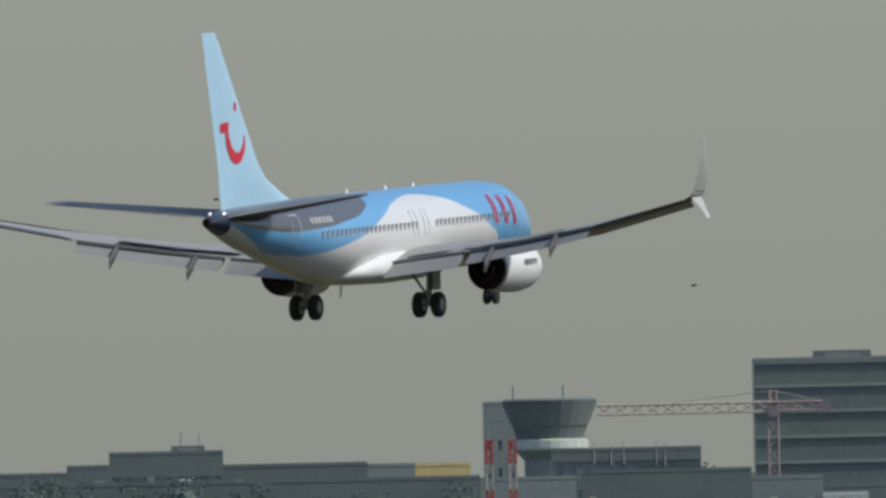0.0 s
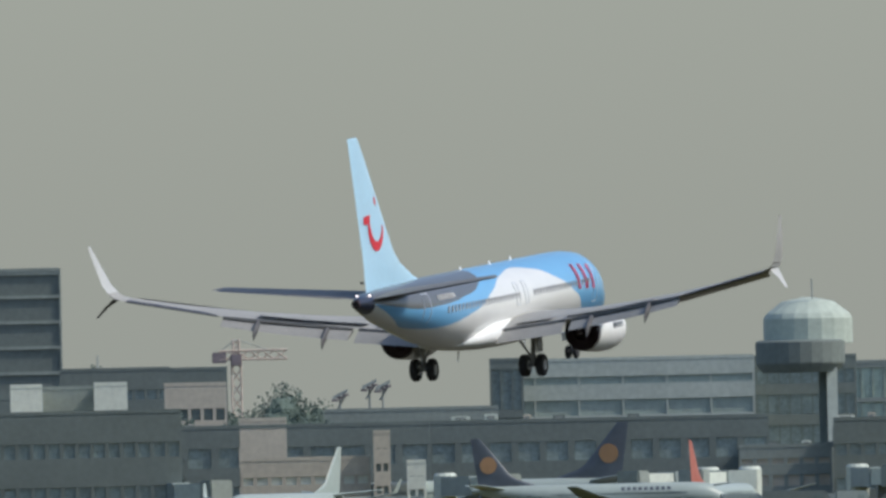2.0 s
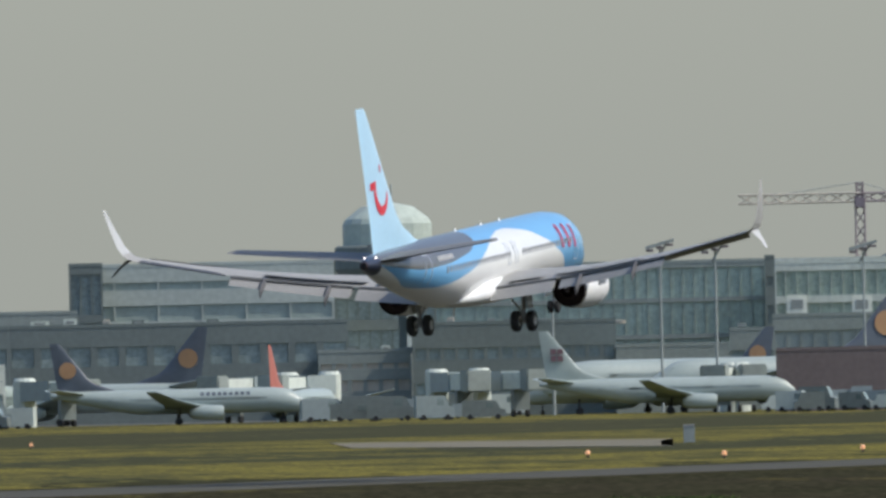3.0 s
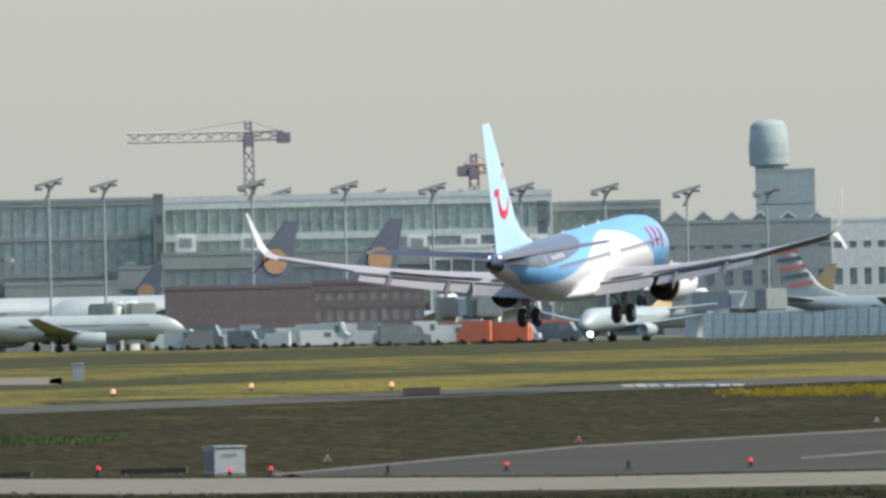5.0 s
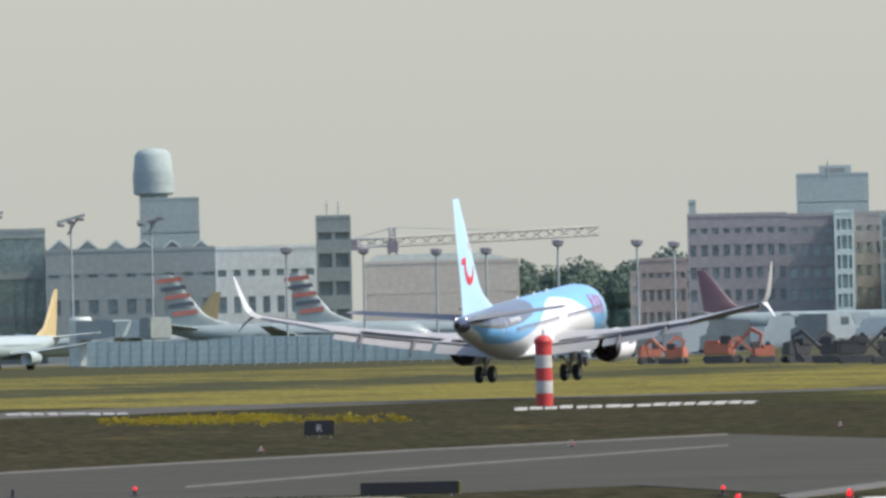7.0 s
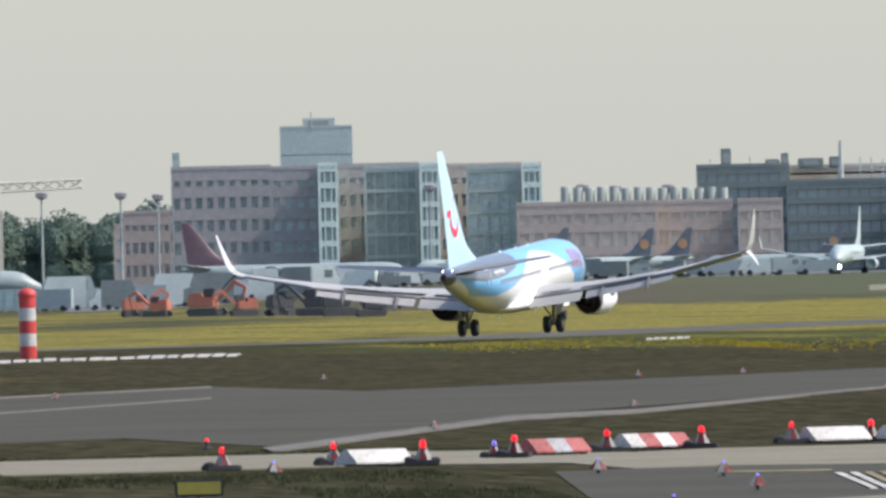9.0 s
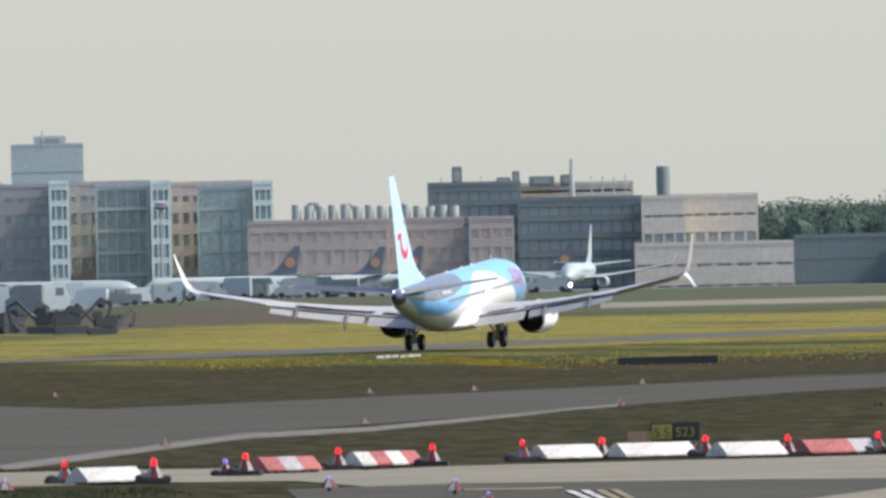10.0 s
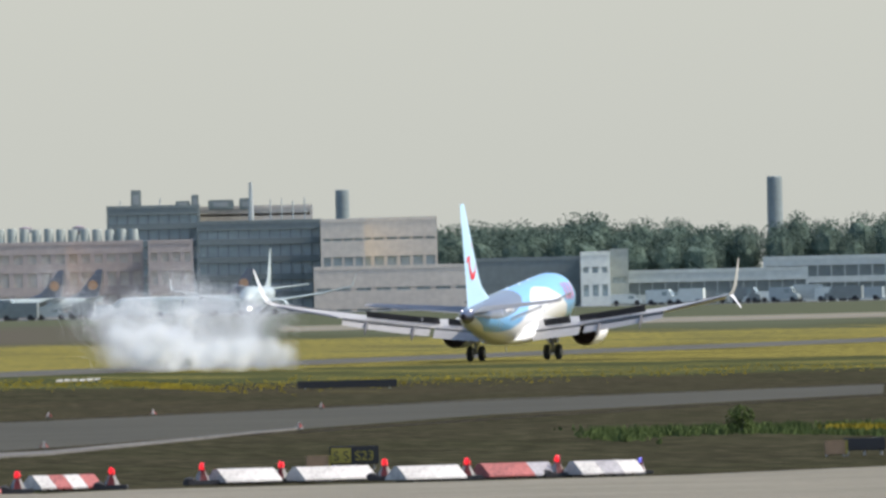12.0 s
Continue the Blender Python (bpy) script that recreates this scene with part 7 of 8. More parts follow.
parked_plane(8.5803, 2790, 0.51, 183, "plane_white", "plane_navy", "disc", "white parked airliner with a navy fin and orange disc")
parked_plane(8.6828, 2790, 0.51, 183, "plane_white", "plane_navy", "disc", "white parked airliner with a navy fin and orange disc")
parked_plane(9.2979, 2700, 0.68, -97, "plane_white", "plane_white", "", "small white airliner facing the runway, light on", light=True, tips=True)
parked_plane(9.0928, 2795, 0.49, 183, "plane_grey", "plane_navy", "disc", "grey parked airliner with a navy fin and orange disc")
van(2.1213, 2855, 4.3, 2.0, "van_grey", "grey service truck on the apron", 172)
van(2.1808, 2873, 5.6, 2.8, "van_grey", "grey service truck on the apron", 180)
van(2.2165, 2882, 6.5, 3.8, "van_white", "white service van on the apron", 8)
van(2.2355, 2866, 4.3, 3.3, "van_dark", "dark service vehicle on the apron", -12)
van(2.2837, 2859, 6.8, 3.8, "van_white", "white service van on the apron", 172)
van(2.3326, 2850, 6.5, 3.1, "van_dark", "dark service vehicle on the apron", -12)
van(2.3582, 2858, 4.9, 3.8, "van_grey", "grey service truck on the apron", 0)
van(2.3862, 2885, 6.1, 2.3, "van_white", "white service van on the apron", 180)
van(2.4242, 2867, 4.8, 2.8, "van_white", "white service van on the apron", 172)
van(3.2469, 2880, 6.5, 3.1, "van_grey", "grey service truck on the apron", 8)
van(3.3261, 2847, 6.8, 2.4, "van_dark", "dark service vehicle on the apron", 0)
van(3.3507, 2880, 6.2, 3.4, "van_dark", "dark service vehicle on the apron", 0)
van(3.4222, 2843, 6.6, 3.3, "van_dark", "dark service vehicle on the apron", 0)
van(3.4793, 2857, 4.8, 2.9, "van_grey", "grey service truck on the apron", 180)
van(3.5395, 2837, 5.1, 3.2, "van_grey", "grey service truck on the apron", 8)
van(3.6091, 2845, 4.3, 2.1, "van_grey", "grey service truck on the apron", 180)
van(3.6686, 2795, 5.7, 2.5, "van_dark", "dark service vehicle on the apron", 0)
van(4.4595, 2874, 5.1, 2.2, "van_white", "white service van on the apron", 180)
van(4.4925, 2837, 4.6, 2.8, "van_white", "white service van on the apron", -12)
van(4.5369, 2837, 4.1, 2.6, "van_dark", "dark service vehicle on the apron", 180)
van(4.5571, 2851, 4.9, 3.3, "van_dark", "dark service vehicle on the apron", -12)
van(4.6003, 2879, 4.7, 2.0, "van_white", "white service van on the apron", 180)
van(4.6297, 2882, 4.3, 2.8, "van_grey", "grey service truck on the apron", 8)
van(4.6571, 2868, 4.3, 2.4, "van_dark", "dark service vehicle on the apron", -12)
van(4.6693, 2883, 3.6, 3.2, "van_grey", "grey service truck on the apron", 180)
van(4.7162, 2878, 5.2, 2.6, "van_grey", "grey service truck on the apron", -12)
van(4.7458, 2846, 4.0, 2.1, "van_white", "white service van on the apron", 172)
van(4.7792, 2875, 5.7, 2.7, "van_white", "white service van on the apron", 180)
van(4.7921, 2876, 5.4, 2.6, "van_white", "white service van on the apron", 172)
van(4.8290, 2870, 4.7, 3.1, "van_white", "white service van on the apron", 172)
van(4.8672, 2839, 5.8, 2.3, "van_white", "white service van on the apron", 8)
van(4.8986, 2862, 4.0, 3.3, "van_white", "white service van on the apron", -12)
van(4.9144, 2883, 3.7, 3.2, "van_white", "white service van on the apron", 8)
van(4.9513, 2878, 3.7, 3.1, "van_white", "white service van on the apron", 180)
van(4.9844, 2859, 5.5, 2.1, "van_white", "white service van on the apron", 180)
van(5.0035, 2860, 4.1, 3.3, "van_dark", "dark service vehicle on the apron", 0)
van(5.0465, 2851, 3.8, 3.0, "van_white", "white service van on the apron", 172)
van(5.0712, 2847, 4.4, 3.0, "van_dark", "dark service vehicle on the apron", 0)
van(5.1060, 2851, 5.5, 2.7, "van_white", "white service van on the apron", 172)
van(5.1388, 2857, 4.1, 2.7, "van_grey", "grey service truck on the apron", 8)
van(5.1532, 2842, 3.9, 3.2, "van_white", "white service van on the apron", 8)
van(5.1848, 2869, 3.7, 2.8, "van_white", "white service van on the apron", 180)
van(5.2182, 2844, 5.0, 2.6, "van_white", "white service van on the apron", 0)
van(5.2597, 2883, 4.0, 3.3, "van_grey", "grey service truck on the apron", 172)
van(5.2945, 2881, 3.9, 2.6, "van_white", "white service van on the apron", 180)
van(5.3155, 2850, 5.7, 2.2, "van_white", "white service van on the apron", -12)
van(5.3478, 2847, 4.8, 2.6, "van_dark", "dark service vehicle on the apron", -12)
van(5.3827, 2855, 4.2, 2.5, "van_dark", "dark service vehicle on the apron", 0)
van(5.3971, 2858, 5.0, 2.4, "van_white", "white service van on the apron", -12)
van(5.0915, 2838, 6.8, 2.7, "van_dark", "dark service vehicle on the apron", 8)
van(5.1841, 2859, 6.8, 3.1, "van_dark", "dark service vehicle on the apron", 0)
van(5.2137, 2850, 4.5, 2.9, "van_orange", "orange service vehicle on the apron", 172)
van(5.3130, 2848, 4.7, 2.9, "van_dark", "dark service vehicle on the apron", 180)
van(5.3573, 2841, 6.6, 2.8, "van_orange", "orange service vehicle on the apron", 172)
van(5.4844, 2872, 5.2, 2.2, "van_dark", "dark service vehicle on the apron", 0)
van(5.1882, 2871, 4.5, 2.5, "van_orange", "orange service vehicle on the apron", 180)
van(5.2771, 2838, 4.5, 3.1, "van_orange", "orange service vehicle on the apron", 172)
van(5.3232, 2878, 4.5, 2.1, "van_dark", "dark service vehicle on the apron", 0)
van(5.3890, 2850, 4.3, 2.1, "van_orange", "orange service vehicle on the apron", 172)
van(5.4929, 2863, 6.7, 2.6, "van_dark", "dark service vehicle on the apron", -12)
van(5.3820, 2881, 5.0, 2.2, "van_orange", "orange service vehicle on the apron", 172)
van(5.4226, 2866, 4.9, 2.8, "van_orange", "orange service vehicle on the apron", -12)
van(5.4835, 2867, 5.7, 3.0, "van_orange", "orange service vehicle on the apron", 172)
van(8.0743, 2706, 5.0, 1.5, "van_dark", "dark service vehicle on the apron", 180)
van(8.1438, 2708, 4.5, 2.1, "van_white", "white service van on the apron", 8)
van(8.1926, 2677, 3.2, 2.3, "van_grey", "grey service truck on the apron", 8)
van(8.2344, 2710, 4.3, 2.6, "van_white", "white service van on the apron", 172)
van(8.2840, 2686, 4.6, 1.4, "van_dark", "dark service vehicle on the apron", 0)
van(8.2999, 2686, 5.2, 2.4, "van_grey", "grey service truck on the apron", 8)
van(8.3794, 2695, 4.1, 2.7, "van_grey", "grey service truck on the apron", 172)
van(8.4270, 2710, 4.8, 2.0, "van_grey", "grey service truck on the apron", 180)
van(8.4498, 2697, 3.9, 2.6, "van_dark", "dark service vehicle on the apron", -12)
van(8.5012, 2688, 3.2, 1.8, "van_white", "white service van on the apron", 8)
van(8.5620, 2706, 3.4, 2.7, "van_dark", "dark service vehicle on the apron", 180)
van(8.6073, 2722, 4.7, 2.6, "van_dark", "dark service vehicle on the apron", -12)
van(8.6601, 2675, 3.5, 1.7, "van_grey", "grey service truck on the apron", 0)
van(8.6828, 2690, 5.2, 1.5, "van_grey", "grey service truck on the apron", 180)
van(7.1640, 2743, 6.0, 2.8, "van_grey", "grey service truck on the apron", 172)
van(7.1926, 2754, 6.5, 4.4, "van_white", "white service van on the apron", 180)
van(7.2389, 2753, 6.1, 4.4, "van_grey", "grey service truck on the apron", 0)
van(7.3128, 2751, 4.3, 2.6, "van_white", "white service van on the apron", 180)
van(7.3537, 2730, 5.1, 3.8, "van_dark", "dark service vehicle on the apron", 0)
van(7.4220, 2713, 4.9, 3.0, "van_grey", "grey service truck on the apron", 180)
van(7.4823, 2724, 6.1, 4.3, "van_white", "white service van on the apron", 180)
van(7.5375, 2732, 4.1, 2.6, "van_white", "white service van on the apron", 8)
van(7.5878, 2707, 6.4, 4.0, "van_dark", "dark service vehicle on the apron", 180)
van(7.6068, 2728, 4.0, 3.7, "van_dark", "dark service vehicle on the apron", -12)
van(7.6549, 2742, 4.6, 2.9, "van_white", "white service van on the apron", 172)
van(7.7300, 2729, 4.2, 4.0, "van_white", "white service van on the apron", 180)
van(7.7845, 2741, 5.1, 2.7, "van_white", "white service van on the apron", 172)
van(7.8179, 2714, 4.7, 3.8, "van_dark", "dark service vehicle on the apron", 172)
van(7.8915, 2722, 6.0, 3.5, "van_white", "white service van on the apron", 8)
van(7.9284, 2732, 4.5, 3.5, "van_white", "white service van on the apron", 180)
van(7.9911, 2709, 4.6, 2.5, "van_white", "white service van on the apron", 172)
van(8.0530, 2708, 5.1, 1.7, "van_dark", "dark service vehicle on the apron", 0)
van(8.1089, 2732, 4.6, 2.0, "van_dark", "dark service vehicle on the apron", 8)
van(8.1373, 2719, 5.2, 2.0, "van_white", "white service van on the apron", -12)
van(8.4229, 2695, 3.3, 1.9, "van_dark", "dark service vehicle on the apron", 0)
van(8.5357, 2667, 5.1, 2.5, "van_grey", "grey service truck on the apron", 180)
van(8.5723, 2711, 3.1, 1.4, "van_white", "white service van on the apron", 8)
van(8.6606, 2668, 4.7, 2.2, "van_dark", "dark service vehicle on the apron", 172)
van(8.7407, 2668, 4.1, 1.6, "van_grey", "grey service truck on the apron", 0)
van(8.8264, 2691, 3.4, 2.1, "van_dark", "dark service vehicle on the apron", 172)
van(8.8785, 2713, 3.2, 1.7, "van_grey", "grey service truck on the apron", -12)
van(8.9563, 2713, 4.4, 2.1, "van_grey", "grey service truck on the apron", 180)
van(9.0386, 2714, 4.4, 2.1, "van_white", "white service van on the apron", 180)
van(9.0681, 2694, 5.3, 1.7, "van_white", "white service van on the apron", 180)
van(9.1416, 2681, 4.4, 2.2, "van_grey", "grey service truck on the apron", 8)
van(9.2148, 2681, 5.0, 1.8, "van_grey", "grey service truck on the apron", 180)
van(10.2779, 2885, 4.4, 1.5, "van_white", "white service van on the apron", 0)
van(10.3680, 2844, 4.0, 2.0, "van_white", "white service van on the apron", -12)
van(10.3964, 2872, 4.3, 1.7, "van_grey", "grey service truck on the apron", 0)
van(10.4475, 2835, 4.1, 2.1, "van_white", "white service van on the apron", 172)
van(10.5111, 2860, 3.4, 1.7, "van_dark", "dark service vehicle on the apron", 0)
van(10.5937, 2859, 4.1, 2.1, "van_dark", "dark service vehicle on the apron", -12)
van(10.6237, 2861, 3.4, 1.5, "van_white", "white service van on the apron", 180)
van(10.6953, 2873, 3.9, 2.0, "van_grey", "grey service truck on the apron", -12)
van(10.7734, 2875, 5.1, 2.3, "van_grey", "grey service truck on the apron", 0)
van(10.8226, 2871, 4.4, 1.9, "van_white", "white service van on the apron", -12)
van(10.8607, 2837, 5.0, 2.0, "van_dark", "dark service vehicle on the apron", 172)
van(10.9139, 2879, 5.3, 1.8, "van_grey", "grey service truck on the apron", 172)
van(3.7237, 3052, 6.5, 3.1, "van_white", "large pale covered truck on the apron", 0)
digger(7.3939, 2311, 0.80, "digger_orange", "orange tracked excavator parked beside the runway", 10)
digger(7.4497, 2289, 0.72, "digger_orange", "orange tracked excavator parked beside the runway", 160)
digger(7.5824, 2238, 0.96, "digger_orange", "orange tracked excavator parked beside the runway", -15)
digger(7.6803, 2203, 0.72, "digger_orange", "orange tracked excavator parked beside the runway", 190)
digger(7.7859, 2165, 0.84, "digger_dark", "dark tracked construction machine beside the runway", 20)
digger(7.8688, 2137, 0.88, "digger_dark", "dark tracked construction machine beside the runway", 170)
digger(7.9366, 2114, 0.92, "digger_dark", "dark tracked construction machine beside the runway", 5)
digger(8.0195, 2087, 0.76, "digger_dark", "dark tracked construction machine beside the runway", 185)
digger(8.06, 2190, 0.5, "digger_dark", "dark tracked construction machine beside the runway", 30)
jet_bridge(2.4442, 2960, 15, -60, "grey jointed passenger boarding bridge")
jet_bridge(3.2581, 2960, 21, -110, "grey jointed passenger boarding bridge")
jet_bridge(3.5446, 2960, 14, -70, "grey jointed passenger boarding bridge")
jet_bridge(1.6234, 2960, 20, -60, "grey jointed passenger boarding bridge")
jet_bridge(3.1459, 2960, 19, -120, "grey jointed passenger boarding bridge")
jet_bridge(3.6579, 2960, 21, -70, "grey jointed passenger boarding bridge")
jet_bridge(4.3513, 2960, 18, -100, "grey jointed passenger boarding bridge")
jet_bridge(5.2022, 2960, 17, -75, "grey jointed passenger boarding bridge")
jet_bridge(4.3279, 2960, 16, -80, "grey jointed passenger boarding bridge")
jet_bridge(5.8688, 2960, 19, -60, "grey jointed passenger boarding bridge")
jet_bridge(5.3163, 2960, 19, -90, "grey jointed passenger boarding bridge")
blast_fence(((5.886, 2780, 3.5), (6.146, 2780, 3.2), (6.301, 2780, 3.8), (6.914, 2780, 2.9), (7.669, 2780, 2.8)), "long pale blue blast fence along the apron")


# ---- tufts and flower clumps in the grass ----
def tufts(name, count, place, size, material, label):
    """Grass tussocks or flower heads: small leaning blades in clumps."""
    rng = random.Random(len(name) + count)
    verts, faces = [], []
    for _ in range(count):
        x, y = place(rng)
        s = size * rng.uniform(0.5, 1.3)
        for b in range(5):
            a = rng.uniform(0, 6.28)
            w, lean = s * 0.28, s * rng.uniform(0.1, 0.6)
            cx, cy = x + rng.uniform(-s, s) * 0.8, y + rng.uniform(-s, s) * 0.8
            i = len(verts)
            verts += [(cx - w * math.cos(a), cy - w * math.sin(a), -0.02), (cx + w * math.cos(a), cy + w * math.sin(a), -0.02), (cx - w * 0.6 * math.sin(a), cy + w * 0.6 * math.cos(a), -0.02), (cx + lean * math.sin(a), cy + lean * math.cos(a), s * rng.uniform(0.6, 1.2))]
            faces += [(i, i + 1, i + 3), (i + 1, i + 2, i + 3), (i + 2, i, i + 3)]
    me = bpy.data.meshes.new(name)
    me.from_pydata(verts, [], faces)
    me.materials.append(M[material])
    return tagged(new(name, me), label, "grass", kind="stuff")


M["tuft"] = mat("grass_tuft", (0.050, 0.054, 0.028), 0.95, vary=0.5, scale=0.2, spec=0.0)
M["tuft_dry"] = mat("dry_grass_tuft", (0.060, 0.050, 0.030), 0.95, vary=0.4, scale=0.2)
M["flower"] = mat("yellow_flower", (0.24, 0.19, 0.025), 0.9, vary=0.5, scale=0.05, spec=0.0)
M["weed"] = mat("bright_green_weed", (0.062, 0.085, 0.030), 0.9, vary=0.4, scale=0.3, spec=0.0)


def on_line(rng, pts, spread):
    """A random place near a line of ground points."""
    i = rng.randrange(len(pts) - 1)
    k = rng.random()
    (x0, y0), (x1, y1) = pts[i], pts[i + 1]
    d = rng.gauss(0, spread)
    return x0 + (x1 - x0) * k + d * 0.1, y0 + (y1 - y0) * k + d


ROAD_FAR = [(45.74, 701.93), (62.66, 646.44), (75.74, 644.07), (71.86, 593.42), (84.08, 598.54), (88.86, 592.46), (88.44, 577.24)]
ROAD_NEAR = [(41.26, 633.38), (57.13, 589.43), (68.46, 582.22), (65.44, 540.50), (76.50, 544.62)]
tufts("grass_tussocks", 4000, lambda r: on_line(r, ROAD_FAR, 2.0), 0.07, "tuft", "dark grass tussocks along the road edge")
tufts("grass_tussocks", 7000, lambda r: on_line(r, [(x, y - 14) for x, y in ROAD_NEAR], 6.0), 0.09, "tuft", "dark grass tussocks before the road")
tufts("flower_clumps", 1500, lambda r: on_line(r, [(123.73, 1194.78), (136.20, 1212.27), (125.83, 1186.74), (136.67, 1155.36)], 24), 0.15, "flower", "clumps of small yellow flowers by the runway")
tufts("flower_clumps", 2200, lambda r: on_line(r, [(184.98, 1287.22), (197.69, 1317.02), (205.76, 1297.24), (190.97, 1198.57), (218.21, 1265.50), (254.60, 1313.99)], 34), 0.11, "flower", "clumps of small yellow flowers by the runway")
tufts("green_weeds", 700, lambda r: on_line(r, [(130.33, 721.70), (138.34, 766.83), (149.34, 771.02)], 6), 0.2, "weed", "bright green weeds behind the barriers")
tufts("green_weeds", 500, lambda r: on_line(r, [(61.30, 886.27), (66.61, 885.19)], 10), 0.2, "weed", "bright green weeds in the dry grass")
tufts("grass_tussocks", 4000, lambda r: on_line(r, [(66.22, 477.58), (70.33, 468.20)], 9), 0.1, "tuft", "dark grass on the traffic island")


TAXI_FAR = arc(884, 920, 8.0, 8.6) + arc(925, 1090, 8.7, 11.0)
TAXI_NEAR = arc(668, 730, 8.05, 8.43) + arc(735, 815, 8.5, 9.3) + arc(820, 995, 9.4, 11.0)
tufts("grass_tussocks", 5000, lambda r: on_line(r, [(x * 1.003, y * 1.003) for x, y in TAXI_FAR], 1.6), 0.06, "tuft_dry", "dry grass tussocks along the taxiway edge")
tufts("grass_tussocks", 5000, lambda r: on_line(r, [(x * 0.994, y * 0.994) for x, y in TAXI_NEAR], 1.6), 0.06, "tuft_dry", "dry grass tussocks along the taxiway edge")
tufts("green_weeds", 900, lambda r: on_line(r, [(134.7, 746.5), (140.1, 751.5), (139.5, 720.3)], 5), 0.2, "weed", "bright green weeds behind the barriers")
tufts("flower_clumps", 260, lambda r: on_line(r, [(144.1, 753.5), (145.9, 753.2)], 3), 0.17, "flower", "clumps of small yellow flowers in the weeds")


def shrub(x, y, size):
    """A low rounded shrub: stems and many small leaves."""
    rng = random.Random(5)
    root = thing("shrub", pose(x, y, 0), "low yellow-green shrub in the dry grass", "shrub")
    bm = bmesh.new()
    for k in range(7):
        tube(bm, (0, 0, 0), (size * rng.uniform(-0.5, 0.5), size * rng.uniform(-0.5, 0.5), size * rng.uniform(0.7, 1.1)), 0.03, 0.01, 5)
    part("stems", bm, "bark_far", root)
    bm = bmesh.new()
    clumps(bm, (0, 0, size * 0.62), (size * 0.62, size * 0.62, size * 0.6), 420, rng, 0.055)
    part("leaves", bm, "weed", root)


shrub(138.6, 742.4, 0.85)


# ---- the path of the landing airliner ----
# seconds, azimuth, distance, height of the wheels, heading, nose up, left wing up
FLIGHT = (
    (0.0, -0.1839, 935, 17.39, 20.4, 2.6, 0.1),
    (0.5, 0.5295, 975, 15.81, 20.3, 3.0, 0.1),
    (1.0, 1.2551, 1005, 14.00, 20.3, 3.4, -0.3),
    (1.5, 1.8935, 1037, 12.32, 20.3, 3.7, -0.7),
    (2.0, 2.5411, 1069, 10.72, 20.2, 3.6, -1.1),
    (2.5, 3.0986, 1101, 9.22, 20.1, 3.6, -1.6),
    (2.7, 3.3181, 1113, 8.70, 20.0, 3.7, -1.4),
    (4.3, 4.9183, 1220, 5.11, 20.2, 4.1, -1.1),
    (4.5, 5.0975, 1232, 4.90, 20.2, 4.0, -1.1),
    (5.0, 5.5491, 1260, 4.17, 20.2, 3.8, -1.1),
    (5.5, 5.9435, 1289, 3.50, 20.2, 3.6, -1.1),
    (6.0, 6.3438, 1326, 2.68, 20.3, 3.3, -0.8),
    (6.5, 6.6943, 1365, 1.77, 20.5, 3.1, -0.5),
    (7.0, 7.0604, 1402, 1.36, 20.5, 3.3, -0.3),
    (7.2, 7.1897, 1410, 0.93, 20.5, 3.4, -0.3),
    (8.8, 8.2675, 1397, 0.62, 20.9, 3.1, -1.4),
    (9.0, 8.3925, 1405, 0.57, 20.9, 3.0, -1.4),
    (9.5, 8.6760, 1430, 0.51, 21.0, 2.9, -1.6),
    (10.0, 8.9637, 1462, 0.12, 21.0, 3.2, -0.9),
    (10.5, 9.2122, 1493, 0.03, 21.0, 3.5, 0.0),
    (11.0, 9.4917, 1517, 0.03, 21.0, 4.0, 0.0),
    (11.5, 9.7269, 1545, 0.03, 20.9, 4.2, 0.0),
    (12.0, 9.9757, 1570, 0.03, 20.8, 4.2, 0.0),
)


# ---- a bird over the far field ----
def build_bird():
    root = thing("bird", pose(0, 0, 0), "small dark bird gliding over the airfield", "bird")
    part("body", loft([superellipse(x, z + h, z - h, h, 10) for x, z, h in ((-0.13, 0.0, 0.008), (-0.07, 0.0, 0.028), (0.0, 0.0, 0.04), (0.07, 0.005, 0.032), (0.10, 0.012, 0.026), (0.13, 0.012, 0.022), (0.16, 0.008, 0.004))]), "bird_dark", root, smooth=True)
    part("tail", loft([[(-0.11, -0.015, 0), (-0.11, 0.015, 0), (-0.11, 0.0, 0.008)], [(-0.22, -0.04, 0), (-0.22, 0.04, 0), (-0.22, 0.0, 0.006)]]), "bird_dark", root)
    for side in (-1, 1):
        part("wing", loft([[(0.07, side * y0, z), (-0.05, side * y0, z), (0.0, side * y0, z + 0.012)] if k < 2 else [(-0.06, side * y0, z), (-0.09, side * y0, z), (-0.075, side * y0, z + 0.006)] for k, (y0, z) in enumerate(((0.02, 0.015), (0.14, 0.05), (0.27, 0.02)))]), "bird_dark", root)
    return root


M["bird_dark"] = mat("dark_feathers", (0.045, 0.042, 0.04), 0.8, vary=0.2, scale=8)
bird = build_bird()
# seconds, azimuth, height, 900 m away
BIRD = (
    (0.0, 0.6876, 17.82),
    (0.1, 0.7028, 16.63),
    (0.2, 0.7122, 15.66),
    (0.3, 0.7658, 14.98),
    (0.5, 0.7869, 13.58),
    (1.2, 0.9469, 11.08),
    (12.0, 3.1869, 13.08),
)


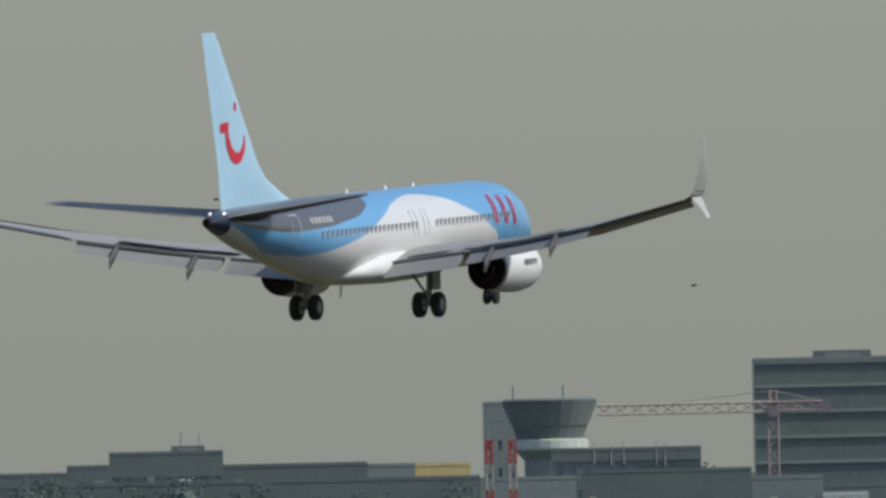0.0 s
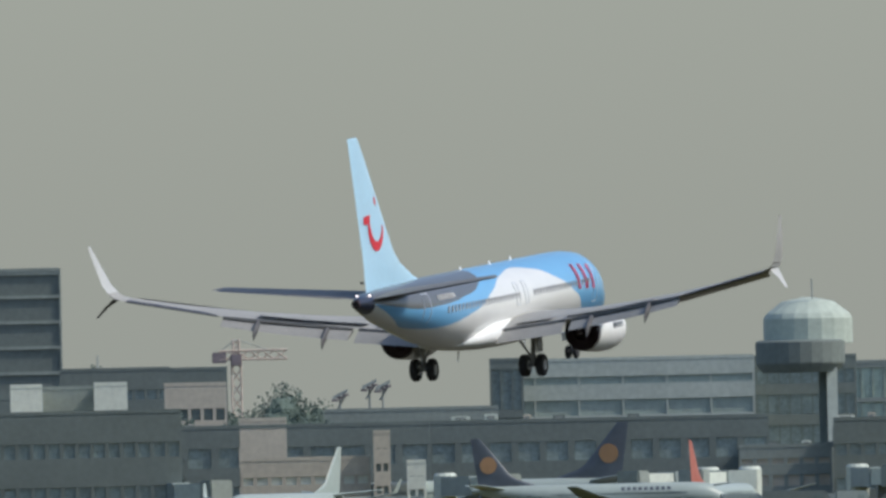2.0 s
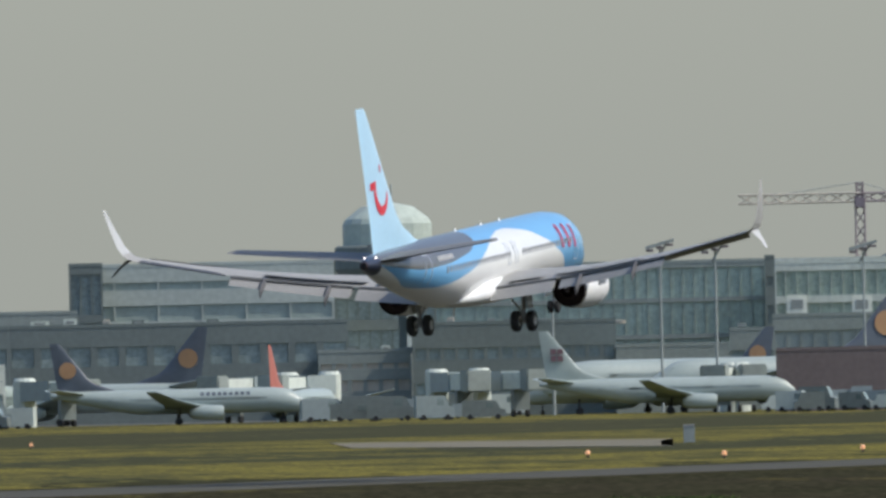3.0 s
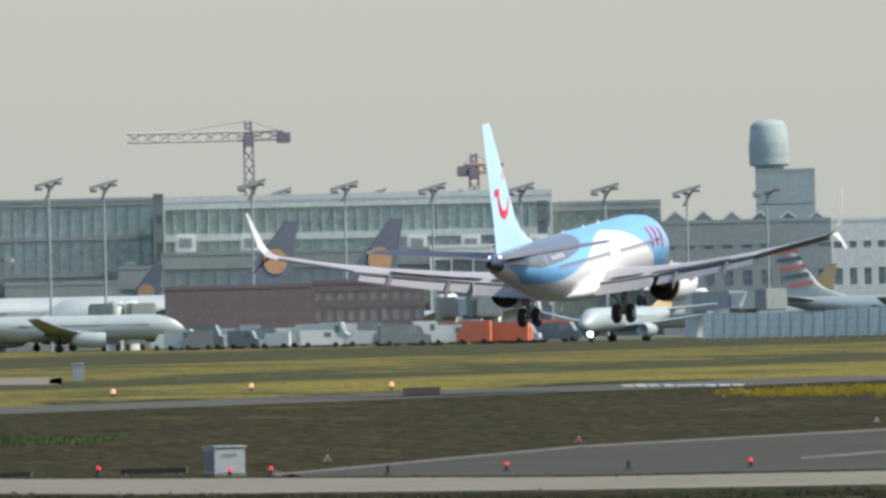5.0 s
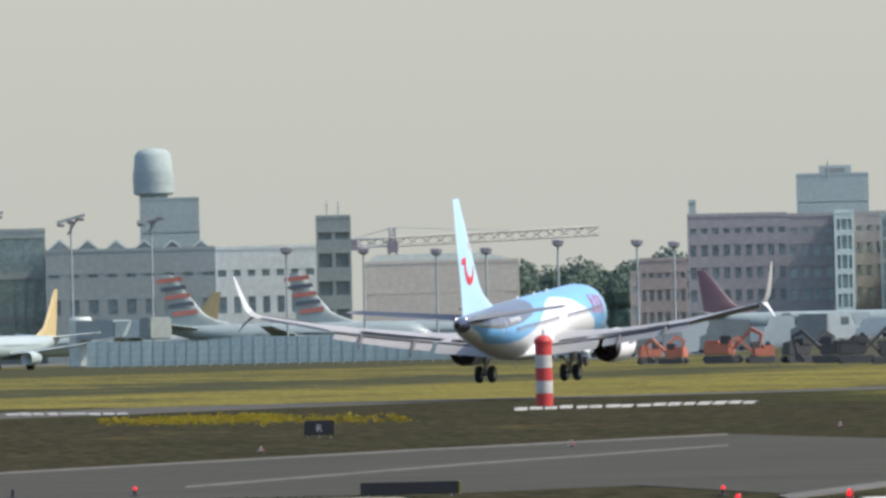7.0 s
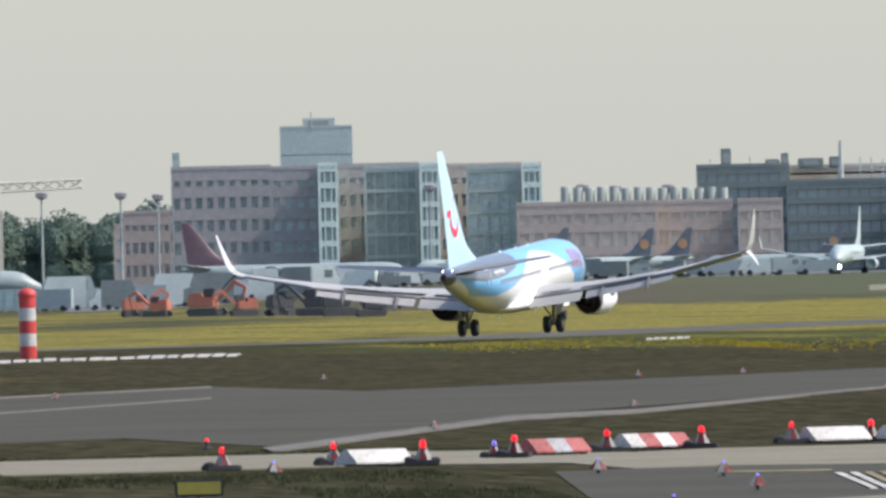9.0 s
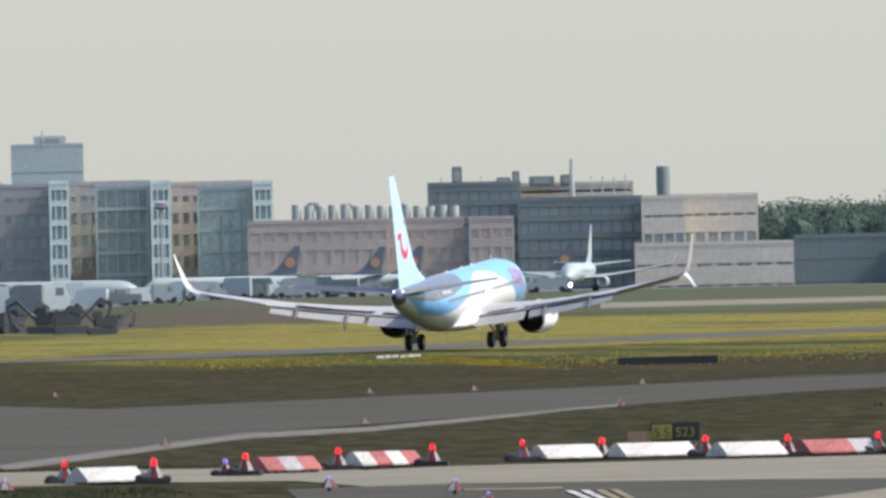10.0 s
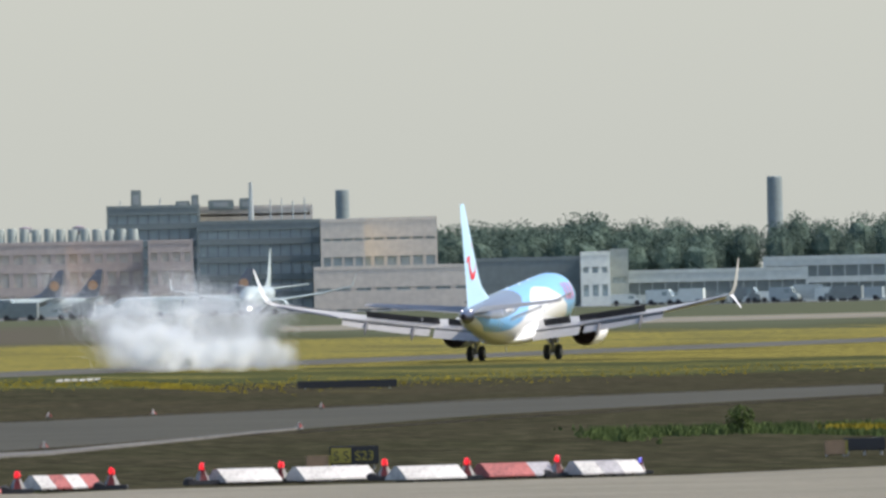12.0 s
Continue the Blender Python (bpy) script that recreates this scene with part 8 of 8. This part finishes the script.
# ---- tyre smoke ----
def smoke_puff(radius, seed, coarse=1.0):
    """A loose cloud of fine pale flecks, thin towards its rim."""
    rng = np.random.default_rng(seed)
    blobs = rng.normal(0, 1, (9, 3)) * np.array((0.42, 0.42, 0.3)) * radius
    size = radius * rng.uniform(0.34, 0.6, 9)
    pick = rng.integers(0, 9, SMOKE_FLECKS)
    centre = blobs[pick] + rng.normal(0, 0.6, (SMOKE_FLECKS, 3)) * size[pick][:, None]
    corner = rng.uniform(-1, 1, (SMOKE_FLECKS, 4, 3)) * rng.uniform(0.011, 0.027, (SMOKE_FLECKS, 1, 1)) * coarse
    verts = (centre[:, None, :] + corner).reshape(-1, 3)
    base = np.arange(SMOKE_FLECKS)[:, None, None] * 4
    faces = (base + np.array(((0, 1, 2), (0, 2, 3), (0, 3, 1), (1, 3, 2)))[None]).reshape(-1, 3)
    me = bpy.data.meshes.new("tyre_smoke")
    me.from_pydata(verts.tolist(), [], faces.tolist())
    me.materials.append(M["smoke"])
    ob = new("tyre_smoke", me)
    return tagged(ob, "loose white puff of tyre smoke over the runway", "smoke", "tyre smoke puffs")


SMOKE_FLECKS = 10000
m = bpy.data.materials.new("tyre_smoke")
m.use_nodes = True
_n, _l = m.node_tree.nodes, m.node_tree.links
_t, _x = _n.new("ShaderNodeBsdfTranslucent"), _n.new("ShaderNodeMixShader")
_t.inputs["Color"].default_value = (0.935, 0.945, 0.935, 1)
_n["Principled BSDF"].inputs["Base Color"].default_value = (0.935, 0.945, 0.935, 1)
_n["Principled BSDF"].inputs["Roughness"].default_value = 1.0
_n["Principled BSDF"].inputs["Specular IOR Level"].default_value = 0.0
_x.inputs[0].default_value = 0.5
_l.new(_n["Principled BSDF"].outputs[0], _x.inputs[1])
_l.new(_t.outputs[0], _x.inputs[2])
_l.new(_x.outputs[0], _n["Material Output"].inputs["Surface"])
M["smoke"] = m
PUFFS = []
_rng = random.Random(11)
for _i in range(28):
    _k = _i / 27
    _born = 10.2 + 0.45 * _k
    _p, _q = Vector((*(242.19, 1544.64), 0)), Vector((*(255.01, 1555.44), 0))
    _s = _p.lerp(_q, _k) + Vector((_rng.uniform(-1.2, 1.2), _rng.uniform(-8, 8), 0))
    PUFFS.append((smoke_puff(_rng.uniform(1.8, 2.8), _i), _born, _s, (_rng.uniform(-0.6, 0.6), _rng.uniform(-1, 3), 0), _rng.uniform(0.6, 4.6)))
# thin smoke from the other wheels, blown across into the first cloud
for _i in range(14):
    _k = _i / 13
    _p, _q = Vector((*(233.13, 1473.74), 0)), Vector((*(247.14, 1494.63), 0))
    PUFFS.append((smoke_puff(_rng.uniform(1.1, 1.7), 40 + _i), 10.1 + 0.25 * _k, _p.lerp(_q, _k), (-4.0 * _k, _rng.uniform(-1, 2), 0), _rng.uniform(0.4, 1.4)))


# dense first bursts where each pair of wheels meets the runway
def wheel_place(t, side):
    az, d, head = [float(np.interp(t, [r[0] for r in FLIGHT], [r[i] for r in FLIGHT])) for i in (1, 2, 4)]
    a, h = radians(az), radians(head)
    return Vector((d * math.sin(a) - side * 2.9 * math.cos(h), d * math.cos(a) + side * 2.9 * math.sin(h), 0))


for _side, _t0, _n in ((1, 10.16, 11), (-1, 10.28, 8)):
    for _i in range(_n):
        _born = _t0 + 0.045 * _i
        PUFFS.append((smoke_puff(_rng.uniform(0.8, 1.35), 80 + _i + 20 * _side, 1.15), _born, wheel_place(_born - 0.04, _side), (_rng.uniform(-0.7, 0.0), _rng.uniform(-1, 2), 0), _rng.uniform(0.5, 4.2 if _side > 0 else 1.6)))


# ---- all that moves ----
def motions():
    rows = []
    for t, az, d, z, head, up, lean in FLIGHT:
        a = radians(az)
        rows.append((t, pose(d * math.sin(a), d * math.cos(a), z, lean, -up, 90 - head)))
    walk(airliner, rows)
    walk(bird, [(t, pose(900 * math.sin(radians(az)), 900 * math.cos(radians(az)), z, 0, 0, -12)) for t, az, z in BIRD])
    for sp, hinge, axis in SPOILERS:
        walk(sp, [(t, Matrix.Translation(hinge) @ Matrix.Rotation(radians(a), 4, Vector(axis).normalized())) for t, a in ((0.0, 0), (10.7, 0), (11.05, 55), (12.0, 55))])
    # the landing gear hangs at full stretch until the wheels take the weight
    for leg in airliner.children:
        if leg.name.split(".")[0] in ("main_gear_leg", "main_wheel", "nose_gear_leg", "nose_wheel"):
            rest = leg.matrix_basis.copy()
            walk(leg, [(t, Matrix.Translation((0, 0, z)) @ rest) for t, z in ((0.0, -0.22), (8.0, -0.22), (9.4, -0.1), (10.0, 0.0), (12.0, 0.0))])
    for puff, born, start, drift, rise in PUFFS:
        low, s = -6.0, Vector(start)
        rows = [(0.0, pose(s.x, s.y, low)), (born - 0.07, pose(s.x, s.y, low))]
        for k in (0.12, 0.35, 0.8, 1.4):
            t = born + k
            if t >= 11.99:
                break
            p = s + Vector(drift) * k
            rows.append((t, pose(p.x, p.y, 0.4 + rise * (1 - math.exp(-2.2 * k)), 12 * k, 9 * k, 25 * k)))
        k = 12.0 - born
        p = s + Vector(drift) * k
        rows.append((12.0, pose(p.x, p.y, 0.4 + rise * (1 - math.exp(-2.2 * k)), 12 * k, 9 * k, 25 * k)))
        walk(puff, rows)


motions()
